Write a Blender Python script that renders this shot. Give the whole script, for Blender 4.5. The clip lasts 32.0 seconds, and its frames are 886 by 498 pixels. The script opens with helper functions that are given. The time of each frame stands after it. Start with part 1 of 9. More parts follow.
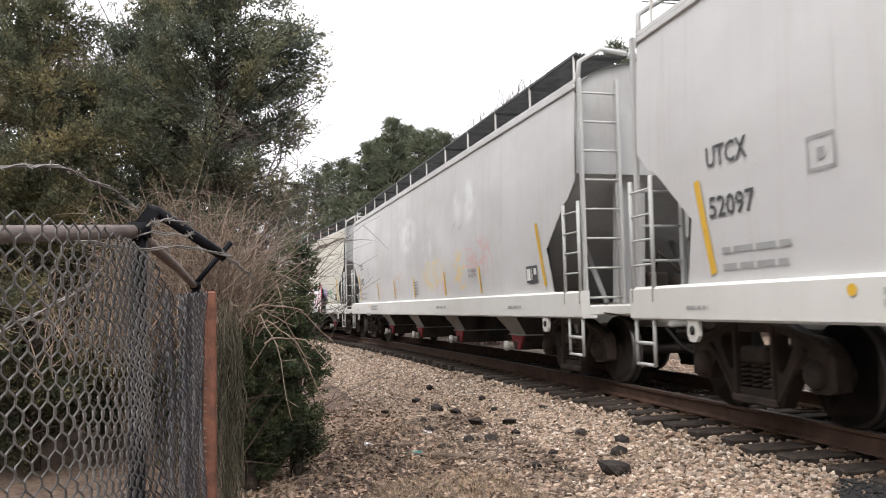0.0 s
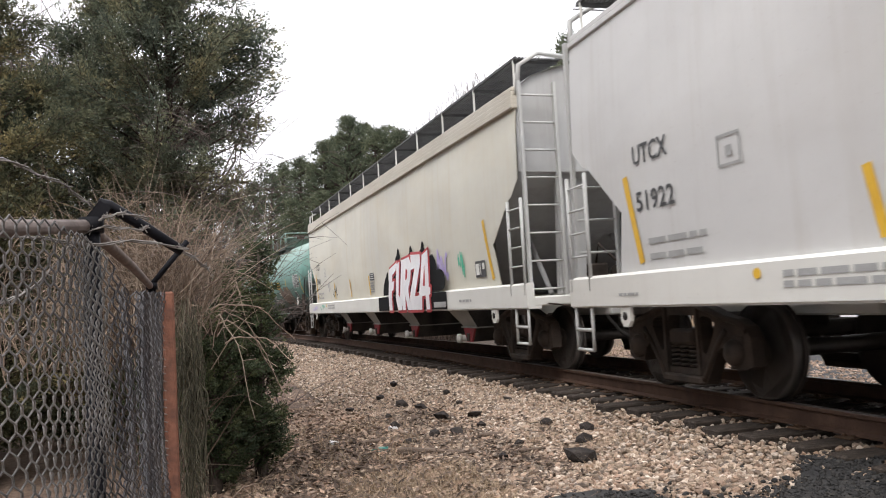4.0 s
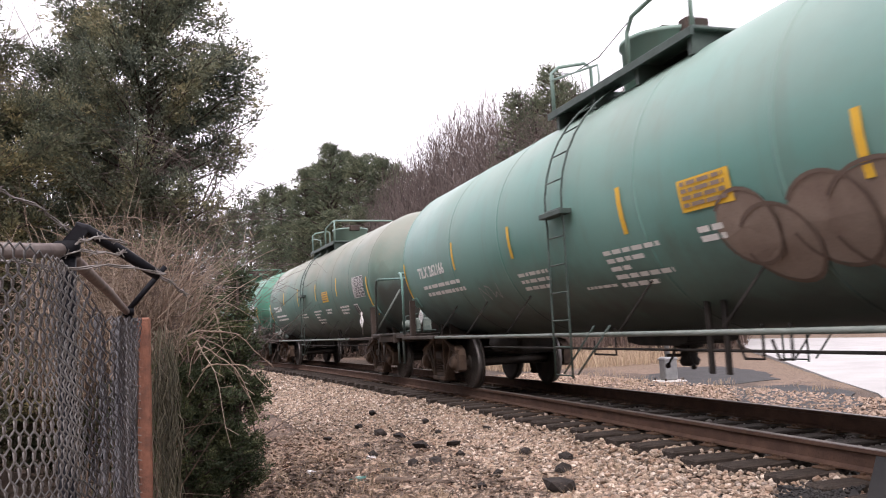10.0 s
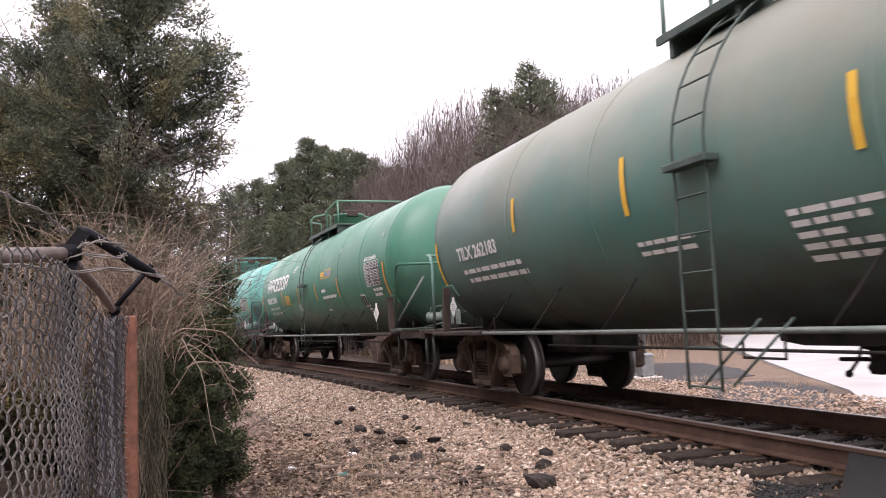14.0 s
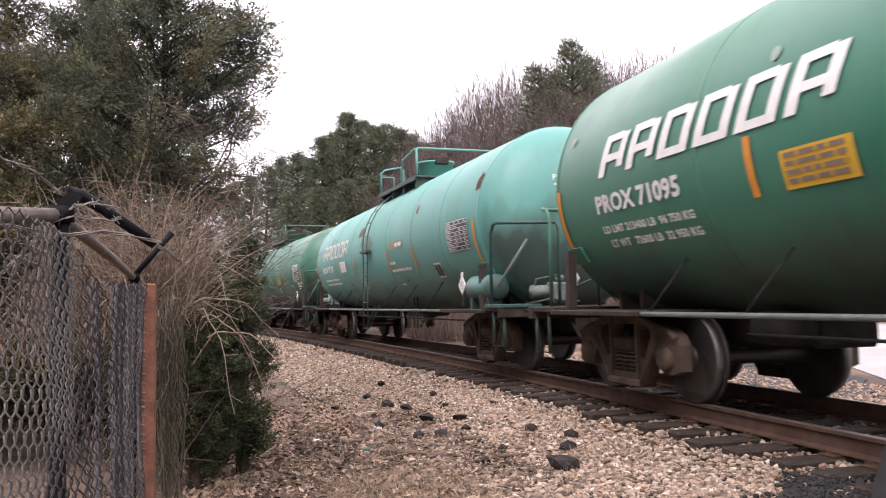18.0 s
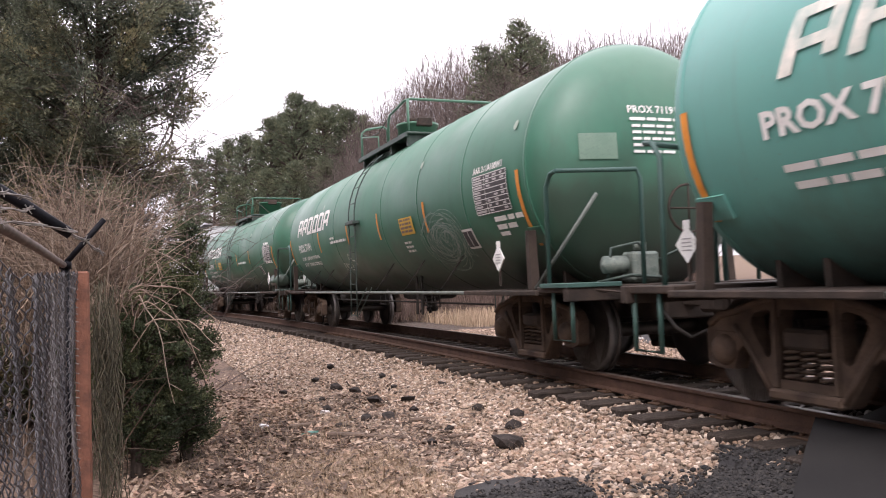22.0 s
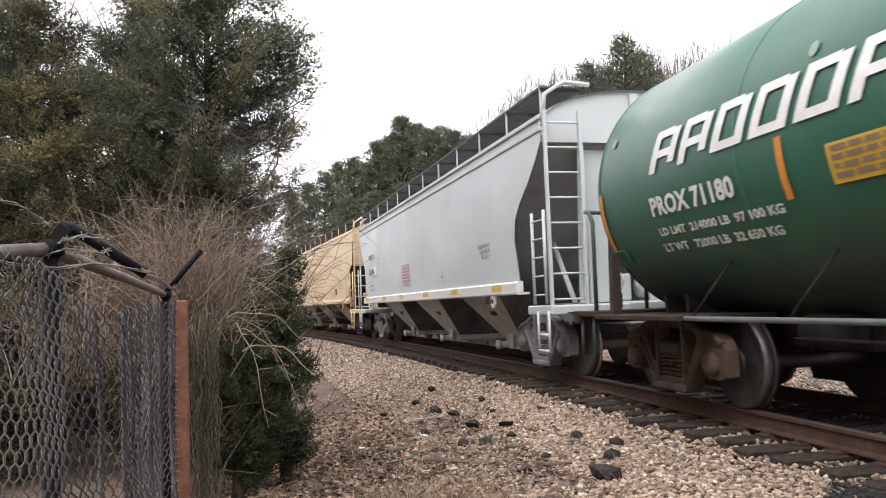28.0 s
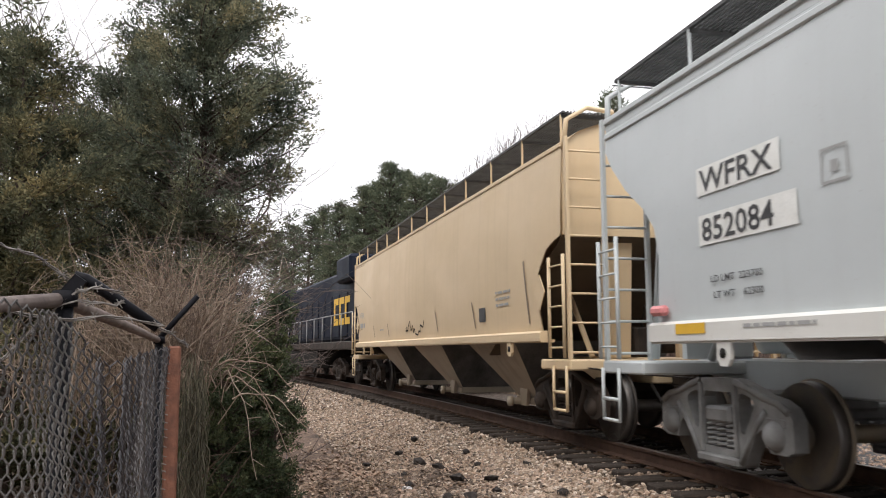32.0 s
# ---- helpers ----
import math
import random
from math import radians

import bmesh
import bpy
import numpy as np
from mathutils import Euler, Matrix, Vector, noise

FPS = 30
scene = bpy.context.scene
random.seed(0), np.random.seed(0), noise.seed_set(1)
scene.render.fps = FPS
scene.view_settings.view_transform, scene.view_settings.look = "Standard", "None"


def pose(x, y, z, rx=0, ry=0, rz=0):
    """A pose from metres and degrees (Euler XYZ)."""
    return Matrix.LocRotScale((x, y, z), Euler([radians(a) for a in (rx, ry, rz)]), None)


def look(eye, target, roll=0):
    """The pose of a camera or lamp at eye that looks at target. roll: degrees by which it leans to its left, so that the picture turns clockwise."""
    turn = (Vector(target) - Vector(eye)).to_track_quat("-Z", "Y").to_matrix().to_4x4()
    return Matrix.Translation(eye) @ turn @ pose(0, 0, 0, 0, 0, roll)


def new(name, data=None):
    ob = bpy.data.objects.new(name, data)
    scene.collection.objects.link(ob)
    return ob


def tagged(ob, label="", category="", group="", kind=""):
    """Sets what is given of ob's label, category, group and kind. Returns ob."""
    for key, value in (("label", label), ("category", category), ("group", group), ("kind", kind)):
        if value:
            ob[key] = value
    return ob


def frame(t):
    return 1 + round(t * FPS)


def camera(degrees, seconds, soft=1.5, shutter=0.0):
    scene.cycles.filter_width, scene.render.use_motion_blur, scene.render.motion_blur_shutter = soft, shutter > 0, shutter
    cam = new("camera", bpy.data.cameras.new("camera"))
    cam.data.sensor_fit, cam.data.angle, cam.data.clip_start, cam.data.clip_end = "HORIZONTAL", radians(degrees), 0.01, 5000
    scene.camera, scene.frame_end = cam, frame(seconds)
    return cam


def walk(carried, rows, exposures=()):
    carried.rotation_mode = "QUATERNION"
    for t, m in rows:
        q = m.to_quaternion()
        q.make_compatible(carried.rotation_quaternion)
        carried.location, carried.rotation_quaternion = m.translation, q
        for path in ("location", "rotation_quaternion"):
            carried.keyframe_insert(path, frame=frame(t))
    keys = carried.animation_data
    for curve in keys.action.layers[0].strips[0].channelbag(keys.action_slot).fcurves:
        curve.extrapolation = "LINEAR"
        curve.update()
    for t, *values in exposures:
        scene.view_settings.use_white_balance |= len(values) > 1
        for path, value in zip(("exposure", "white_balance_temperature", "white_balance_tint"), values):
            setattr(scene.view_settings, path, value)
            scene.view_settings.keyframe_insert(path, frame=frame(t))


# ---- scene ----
cam = camera(56.5, 32.0, soft=1.0, shutter=0.25)
PATH = [
    (0, (0.445, -0.007, 1.102), (0.889, 1.938, 1.241), -1.2),
    (0.5, (0.452, 0.021, 1.092), (0.884, 1.968, 1.228), -2.9),
    (1, (0.437, 0.033, 1.085), (0.882, 1.978, 1.224), -4.0),
    (1.5, (0.435, 0.034, 1.081), (0.914, 1.97, 1.229), -4.7),
    (2, (0.439, 0.013, 1.07), (0.961, 1.938, 1.212), -4.3),
    (2.5, (0.439, 0.018, 1.073), (0.973, 1.941, 1.208), -3.7),
    (4.5, (0.445, 0.022, 1.069), (0.985, 1.944, 1.197), -3.1),
    (5, (0.448, 0.018, 1.068), (1.001, 1.935, 1.213), -3.3),
    (5.5, (0.446, 0.014, 1.067), (1.02, 1.923, 1.222), -3.0),
    (6, (0.442, 0.007, 1.071), (1.043, 1.908, 1.23), -2.6),
    (6.5, (0.443, 0.008, 1.069), (1.069, 1.901, 1.235), -2.5),
    (7, (0.441, 0.006, 1.07), (1.073, 1.897, 1.23), -2.4),
    (7.5, (0.444, 0.011, 1.066), (1.065, 1.906, 1.223), -3.1),
    (8, (0.455, 0.013, 1.061), (1.041, 1.917, 1.232), -4.1),
    (8.5, (0.448, 0.015, 1.061), (1.016, 1.923, 1.25), -4.0),
    (9, (0.444, 0.017, 1.063), (1.024, 1.922, 1.257), -3.2),
    (9.5, (0.441, 0.022, 1.067), (1.034, 1.922, 1.259), -2.9),
    (10, (0.445, 0.017, 1.065), (1.031, 1.919, 1.259), -2.8),
    (10.5, (0.445, 0.018, 1.067), (1.027, 1.921, 1.267), -2.9),
    (11, (0.443, 0.021, 1.064), (1.023, 1.924, 1.27), -2.8),
    (11.5, (0.444, 0.032, 1.065), (0.999, 1.943, 1.262), -2.6),
    (12, (0.451, 0.044, 1.064), (0.966, 1.968, 1.24), -3.0),
    (12.5, (0.447, 0.03, 1.07), (0.973, 1.951, 1.259), -3.1),
    (13, (0.421, 0.005, 1.083), (1.014, 1.905, 1.276), -3.0),
    (13.5, (0.391, -0.026, 1.093), (1.011, 1.866, 1.272), -2.9),
    (15.5, (0.349, -0.006, 1.083), (1.058, 1.854, 1.279), -0.9),
    (16, (0.394, 0.017, 1.077), (1.102, 1.879, 1.256), -0.2),
    (16.5, (0.492, 0.0, 1.07), (1.185, 1.869, 1.231), 0.1),
    (17, (0.512, -0.011, 1.054), (1.177, 1.871, 1.187), -0.2),
    (17.5, (0.527, 0.027, 1.072), (1.144, 1.926, 1.185), -1.1),
    (18, (0.505, 0.059, 1.08), (1.055, 1.978, 1.209), -1.0),
    (18.5, (0.583, 0.062, 1.075), (1.091, 1.991, 1.218), -0.9),
    (19, (0.644, 0.056, 1.071), (1.147, 1.988, 1.19), -1.1),
    (19.5, (0.657, 0.063, 1.068), (1.156, 1.997, 1.177), -1.7),
    (20, (0.603, 0.045, 1.086), (1.087, 1.982, 1.203), -1.5),
    (20.5, (0.571, 0.056, 1.094), (1.061, 1.991, 1.218), -1.2),
    (21, (0.557, 0.041, 1.097), (1.088, 1.966, 1.203), -1.5),
    (21.5, (0.556, 0.04, 1.097), (1.163, 1.943, 1.185), -1.8),
    (22, (0.587, 0.044, 1.095), (1.246, 1.93, 1.174), -1.9),
    (22.5, (0.586, 0.052, 1.1), (1.257, 1.935, 1.174), -2.0),
    (23, (0.589, 0.034, 1.084), (1.25, 1.92, 1.172), -2.0),
    (23.5, (0.596, 0.028, 1.096), (1.232, 1.921, 1.209), -1.6),
    (24, (0.653, 0.034, 1.102), (1.216, 1.948, 1.246), -2.2),
    (24.5, (0.683, 0.057, 1.118), (1.179, 1.99, 1.261), -2.9),
    (25, (0.693, 0.048, 1.122), (1.159, 1.988, 1.262), -2.8),
    (25.5, (0.684, 0.036, 1.134), (1.13, 1.981, 1.262), -2.3),
    (27.5, (0.679, 0.041, 1.133), (1.105, 1.992, 1.245), -1.3),
    (28, (0.725, 0.048, 1.148), (1.136, 2.0, 1.282), -2.0),
    (28.5, (0.736, 0.062, 1.145), (1.147, 2.014, 1.291), -1.3),
    (29, (0.711, 0.043, 1.167), (1.123, 1.993, 1.336), -0.1),
    (29.5, (0.667, 0.031, 1.208), (1.066, 1.981, 1.404), 0.1),
    (30, (0.656, 0.053, 1.194), (1.068, 2.001, 1.381), 0.9),
    (30.5, (0.716, 0.063, 1.174), (1.15, 2.007, 1.352), -0.2),
    (31, (0.749, 0.059, 1.17), (1.176, 2.004, 1.354), -1.4),
    (31.5, (0.755, 0.074, 1.18), (1.182, 2.016, 1.389), -1.0),
    (32, (0.627, 0.059, 1.199), (1.077, 1.992, 1.444), -0.2),
]
walk(cam, [(t, look(e, g, r)) for t, e, g, r in PATH],
     exposures=[(0.0, 1.28, 6450, 12), (1.2, 1.26, 6450, 12), (2.2, 1.19, 6450, 12), (7.5, 1.22, 6430, 12), (11.0, 1.36, 6520, 25), (25.0, 1.36, 6580, 23), (29.0, 1.14, 6450, 12), (30.0, 1.03, 6470, 12), (32.0, 1.00, 6500, 12)])

# ---------------------------------------------------------------- sky and sun
world = bpy.data.worlds.new("overcast_sky")
scene.world = world
world.use_nodes = True
wn, wl = world.node_tree.nodes, world.node_tree.links
wn.clear()
w_out = wn.new("ShaderNodeOutputWorld")
w_bg = wn.new("ShaderNodeBackground")
w_bg.inputs["Strength"].default_value = 0.10
w_sky = wn.new("ShaderNodeTexSky")
w_sky.sky_type = "NISHITA"
w_sky.sun_disc = False
w_sky.sun_elevation = radians(48)
w_sky.sun_rotation = radians(150)
w_noise = wn.new("ShaderNodeTexNoise")
w_noise.inputs["Scale"].default_value = 1.6
w_noise.inputs["Detail"].default_value = 4
w_ramp = wn.new("ShaderNodeValToRGB")
w_ramp.color_ramp.elements[0].position, w_ramp.color_ramp.elements[0].color = 0.30, (8.2, 8.35, 8.8, 1)
w_ramp.color_ramp.elements[1].position, w_ramp.color_ramp.elements[1].color = 0.68, (10.0, 10.0, 10.0, 1)
w_mix = wn.new("ShaderNodeMix")
w_mix.data_type = "RGBA"
w_mix.inputs[0].default_value = 0.93
wl.new(w_noise.outputs["Fac"], w_ramp.inputs["Fac"])
wl.new(w_sky.outputs[0], w_mix.inputs[6])
wl.new(w_ramp.outputs[0], w_mix.inputs[7])
w_tc = wn.new("ShaderNodeTexCoord")
w_sep = wn.new("ShaderNodeSeparateXYZ")
w_up = wn.new("ShaderNodeMath")
w_up.operation = "MULTIPLY_ADD"
w_up.inputs[1].default_value, w_up.inputs[2].default_value = 0.95, 0.62
w_dome = wn.new("ShaderNodeMix")
w_dome.data_type, w_dome.blend_type = "RGBA", "MULTIPLY"
w_dome.inputs[0].default_value = 1.0
wl.new(w_tc.outputs["Generated"], w_sep.inputs[0])
wl.new(w_sep.outputs["Z"], w_up.inputs[0])
wl.new(w_mix.outputs[2], w_dome.inputs[6])
wl.new(w_up.outputs[0], w_dome.inputs[7])
wl.new(w_dome.outputs[2], w_bg.inputs[0])
wl.new(w_bg.outputs[0], w_out.inputs[0])

sun = new("sun", bpy.data.lights.new("sun", "SUN"))
sun.data.energy = 0.9
sun.data.angle = radians(25)
sun.data.color = (1.0, 0.96, 0.90)
sun.matrix_world = look((-30, -52, 66), (0, 0, 0))


# ---------------------------------------------------------------- materials
def ramp_pair(nt, c0, c1, p0=0.3, p1=0.7):
    r = nt.nodes.new("ShaderNodeValToRGB")
    r.color_ramp.elements[0].position, r.color_ramp.elements[0].color = p0, (*c0, 1)
    r.color_ramp.elements[1].position, r.color_ramp.elements[1].color = p1, (*c1, 1)
    return r


def mix_rgb(nt, fac, a, b):
    m = nt.nodes.new("ShaderNodeMix")
    m.data_type = "RGBA"
    for sock, v in ((m.inputs[0], fac), (m.inputs[6], a), (m.inputs[7], b)):
        if isinstance(v, (int, float)):
            sock.default_value = v
        elif isinstance(v, tuple):
            sock.default_value = (*v, 1)
        else:
            nt.links.new(v, sock)
    return m.outputs[2]


def noise_tex(nt, scale, detail=4, stretch=None, rough=0.55):
    c = nt.nodes.new("ShaderNodeTexCoord")
    n = nt.nodes.new("ShaderNodeTexNoise")
    n.inputs["Scale"].default_value = scale
    n.inputs["Detail"].default_value = detail
    n.inputs["Roughness"].default_value = rough
    src = c.outputs["Object"]
    if stretch:
        m = nt.nodes.new("ShaderNodeMapping")
        m.inputs["Scale"].default_value = stretch
        nt.links.new(src, m.inputs[0])
        src = m.outputs[0]
    nt.links.new(src, n.inputs["Vector"])
    return n.outputs["Fac"]


def base_mat(name, rough=0.6, metal=0.0):
    m = bpy.data.materials.new(name)
    m.use_nodes = True
    b = m.node_tree.nodes["Principled BSDF"]
    b.inputs["Roughness"].default_value = rough
    b.inputs["Metallic"].default_value = metal
    if rough > 0.65:
        b.inputs["Specular IOR Level"].default_value = 0.15
    return m, m.node_tree, b


def bump(nt, b, h, strength=0.3, dist=0.01):
    n = nt.nodes.new("ShaderNodeBump")
    n.inputs["Strength"].default_value = strength
    n.inputs["Distance"].default_value = dist
    nt.links.new(h, n.inputs["Height"])
    nt.links.new(n.outputs[0], b.inputs["Normal"])


def surf(name, c0, c1, scale=6.0, rough=0.7, metal=0.0, bumpy=0.2, dist=0.01, fine=60.0, stretch=None):
    """A surface with colour variation at two scales and fine relief."""
    m, nt, b = base_mat(name, rough, metal)
    big = noise_tex(nt, scale, 5, stretch)
    small = noise_tex(nt, fine, 3)
    r = ramp_pair(nt, c0, c1)
    nt.links.new(big, r.inputs[0])
    dark = tuple(v * 0.6 for v in c0)
    r2 = ramp_pair(nt, (0, 0, 0), (1, 1, 1), 0.52, 0.75)
    nt.links.new(small, r2.inputs[0])
    mul = nt.nodes.new("ShaderNodeMath")
    mul.operation = "MULTIPLY"
    mul.inputs[1].default_value = 0.5
    nt.links.new(r2.outputs[0], mul.inputs[0])
    nt.links.new(mix_rgb(nt, mul.outputs[0], r.outputs[0], dark), b.inputs["Base Color"])
    if bumpy:
        bump(nt, b, small, bumpy, dist)
    return m


def paint(name, col, worn, stain=(0.16, 0.11, 0.07), rough=0.5, stained=0.35, streak=0.5, rust=0.0, dust_light=None, belly_shade=None, splash=None):
    """Weathered car paint: faded clouds, vertical dirt streaks, dusty and rusty spots; crown highlight and belly shade
    go into the colour.
    """
    m, nt, b = base_mat(name, rough)
    fade = noise_tex(nt, 0.55, 5, (1, 0.55, 1))
    r = ramp_pair(nt, col, worn, 0.36, 0.66)
    nt.links.new(fade, r.inputs[0])
    run = noise_tex(nt, 2.6, 5, (1.0, 1.7, 0.09), 0.65)
    rr = ramp_pair(nt, (0, 0, 0), (1, 1, 1), 0.50, 0.80)
    nt.links.new(run, rr.inputs[0])
    m1 = nt.nodes.new("ShaderNodeMath")
    m1.operation = "MULTIPLY"
    m1.inputs[1].default_value = streak
    nt.links.new(rr.outputs[0], m1.inputs[0])
    c = mix_rgb(nt, m1.outputs[0], r.outputs[0], stain)
    cloud = noise_tex(nt, 0.9, 6, (1, 0.5, 1.0), 0.6)
    cr = ramp_pair(nt, (0, 0, 0), (1, 1, 1), 0.48, 0.78)
    nt.links.new(cloud, cr.inputs[0])
    m2 = nt.nodes.new("ShaderNodeMath")
    m2.operation = "MULTIPLY"
    m2.inputs[1].default_value = stained
    nt.links.new(cr.outputs[0], m2.inputs[0])
    c = mix_rgb(nt, m2.outputs[0], c, stain)
    grain = noise_tex(nt, 38, 4)
    gr = ramp_pair(nt, (0, 0, 0), (1, 1, 1), 0.66, 0.74)
    nt.links.new(grain, gr.inputs[0])
    m3 = nt.nodes.new("ShaderNodeMath")
    m3.operation = "MULTIPLY"
    m3.inputs[1].default_value = 0.25 + rust
    nt.links.new(gr.outputs[0], m3.inputs[0])
    c = mix_rgb(nt, m3.outputs[0], c, (0.17, 0.08, 0.04))
    if dust_light:
        # crown dusted over, on M_t3 and M_t5 a painted pale highlight; ragged lower edge
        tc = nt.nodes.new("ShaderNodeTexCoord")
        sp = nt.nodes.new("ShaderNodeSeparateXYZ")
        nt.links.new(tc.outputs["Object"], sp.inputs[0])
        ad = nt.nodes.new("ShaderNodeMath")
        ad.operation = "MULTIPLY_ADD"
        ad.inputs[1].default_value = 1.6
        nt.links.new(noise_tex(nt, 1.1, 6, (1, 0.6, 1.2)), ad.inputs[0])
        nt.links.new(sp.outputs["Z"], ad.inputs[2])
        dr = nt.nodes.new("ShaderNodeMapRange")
        dr.inputs["From Min"].default_value, dr.inputs["From Max"].default_value = dust_light[1], dust_light[1] + 1.0
        dr.inputs["To Max"].default_value = dust_light[2]
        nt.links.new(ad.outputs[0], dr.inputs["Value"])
        c = mix_rgb(nt, dr.outputs["Result"], c, dust_light[0])
    if belly_shade:
        # belly shade painted into the colour over some oily road film, ragged upper edge
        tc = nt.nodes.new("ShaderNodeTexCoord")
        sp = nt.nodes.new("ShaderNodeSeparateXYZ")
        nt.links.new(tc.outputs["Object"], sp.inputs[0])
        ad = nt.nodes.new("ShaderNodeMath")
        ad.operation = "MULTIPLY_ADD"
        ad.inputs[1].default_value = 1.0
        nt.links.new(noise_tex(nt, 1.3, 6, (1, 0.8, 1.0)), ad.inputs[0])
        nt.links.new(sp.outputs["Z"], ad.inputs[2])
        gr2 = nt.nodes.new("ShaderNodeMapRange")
        gr2.inputs["From Min"].default_value, gr2.inputs["From Max"].default_value = belly_shade + 0.55, belly_shade - 0.15
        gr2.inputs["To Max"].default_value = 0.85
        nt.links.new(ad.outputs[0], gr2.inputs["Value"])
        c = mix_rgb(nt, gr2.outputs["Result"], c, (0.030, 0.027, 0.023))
    if splash:
        # dried brown spill and road dirt on the end of the tank, ragged at its rim
        tc = nt.nodes.new("ShaderNodeTexCoord")
        sp = nt.nodes.new("ShaderNodeSeparateXYZ")
        nt.links.new(tc.outputs["Object"], sp.inputs[0])
        far = nt.nodes.new("ShaderNodeMapRange")
        far.inputs["From Min"].default_value, far.inputs["From Max"].default_value = -7.36, -7.60
        nt.links.new(sp.outputs["Y"], far.inputs["Value"])
        ad = nt.nodes.new("ShaderNodeMath")
        ad.operation = "MULTIPLY_ADD"
        ad.inputs[1].default_value = 1.0
        nt.links.new(noise_tex(nt, 1.7, 5, (1.4, 1, 0.7)), ad.inputs[0])
        nt.links.new(sp.outputs["Z"], ad.inputs[2])
        hi = nt.nodes.new("ShaderNodeMapRange")
        hi.inputs["From Min"].default_value, hi.inputs["From Max"].default_value = 3.15, 2.55
        hi.inputs["To Max"].default_value = splash
        nt.links.new(ad.outputs[0], hi.inputs["Value"])
        mm = nt.nodes.new("ShaderNodeMath")
        mm.operation = "MULTIPLY"
        nt.links.new(far.outputs["Result"], mm.inputs[0]), nt.links.new(hi.outputs["Result"], mm.inputs[1])
        c = mix_rgb(nt, mm.outputs[0], c, (0.030, 0.022, 0.018))
    nt.links.new(c, b.inputs["Base Color"])
    rg = ramp_pair(nt, (rough - 0.1,) * 3, (min(1, rough + 0.25),) * 3)
    nt.links.new(fade, rg.inputs[0])
    nt.links.new(rg.outputs[0], b.inputs["Roughness"])
    bump(nt, b, noise_tex(nt, 3.0, 3), 0.10, 0.02)
    return m


def ghost(m, y, z, ry, rz, col, strength, lines):
    """Old spray paint on a car's side: wavering lines or a soft cloud inside an oval, fading at its rim."""
    nt = m.node_tree
    b = nt.nodes["Principled BSDF"]
    prev = b.inputs["Base Color"].links[0].from_socket
    tc = nt.nodes.new("ShaderNodeTexCoord")
    mp = nt.nodes.new("ShaderNodeMapping")
    mp.vector_type = "TEXTURE"
    mp.inputs["Location"].default_value = (0, y, z)
    mp.inputs["Scale"].default_value = (1000, ry, rz)
    nt.links.new(tc.outputs["Object"], mp.inputs[0])
    gr = nt.nodes.new("ShaderNodeTexGradient")
    gr.gradient_type = "SPHERICAL"
    nt.links.new(mp.outputs[0], gr.inputs[0])
    rim = ramp_pair(nt, (0, 0, 0), (1, 1, 1), 0.0, 0.35)
    nt.links.new(gr.outputs["Fac"], rim.inputs[0])
    n = noise_tex(nt, 2.3 if lines else 1.4, 1 if lines else 5, (0.2, 1, 1.25))
    r = nt.nodes.new("ShaderNodeValToRGB")
    el = r.color_ramp.elements
    if lines:
        el[0].position, el[0].color = 0.40, (0, 0, 0, 1)
        el[1].position, el[1].color = 0.60, (0, 0, 0, 1)
        for p, v in ((0.44, 0.2), (0.47, 1.0), (0.52, 1.0), (0.55, 0.2)):
            el.new(p).color = (v, v, v, 1)
    else:
        el[0].position, el[0].color = 0.42, (0, 0, 0, 1)
        el[1].position, el[1].color = 0.62, (1, 1, 1, 1)
    nt.links.new(n, r.inputs[0])
    f = nt.nodes.new("ShaderNodeMath")
    f.operation = "MULTIPLY"
    nt.links.new(rim.outputs[0], f.inputs[0]), nt.links.new(r.outputs[0], f.inputs[1])
    k = nt.nodes.new("ShaderNodeMath")
    k.operation = "MULTIPLY"
    k.inputs[1].default_value = strength
    nt.links.new(f.outputs[0], k.inputs[0])
    nt.links.new(mix_rgb(nt, k.outputs[0], prev, col), b.inputs["Base Color"])


def island(name, cols, rough=0.85, grain=40.0, bumpy=0.3, translucent=0.0):
    """Loose pieces in one mesh, each its own colour."""
    m, nt, b = base_mat(name, rough)
    g = nt.nodes.new("ShaderNodeNewGeometry")
    r = nt.nodes.new("ShaderNodeValToRGB")
    r.color_ramp.interpolation = "LINEAR"
    el = r.color_ramp.elements
    while len(el) < len(cols):
        el.new(0.5)
    for i, c in enumerate(cols):
        el[i].position = i / (len(cols) - 1)
        el[i].color = (*c, 1)
    nt.links.new(g.outputs["Random Per Island"], r.inputs[0])
    n = noise_tex(nt, grain, 3)
    rr = ramp_pair(nt, (0.62, 0.62, 0.62), (1.15, 1.15, 1.15), 0.3, 0.7)
    nt.links.new(n, rr.inputs[0])
    mm = nt.nodes.new("ShaderNodeMix")
    mm.data_type, mm.blend_type = "RGBA", "MULTIPLY"
    mm.inputs[0].default_value = 1.0
    nt.links.new(r.outputs[0], mm.inputs[6])
    nt.links.new(rr.outputs[0], mm.inputs[7])
    nt.links.new(mm.outputs[2], b.inputs["Base Color"])
    if bumpy:
        bump(nt, b, n, bumpy, 0.004)
    if translucent:
        tl = nt.nodes.new("ShaderNodeBsdfTranslucent")
        nt.links.new(mm.outputs[2], tl.inputs[0])
        ms = nt.nodes.new("ShaderNodeMixShader")
        ms.inputs[0].default_value = translucent
        nt.links.new(b.outputs[0], ms.inputs[1])
        nt.links.new(tl.outputs[0], ms.inputs[2])
        nt.links.new(ms.outputs[0], nt.nodes["Material Output"].inputs[0])
    return m


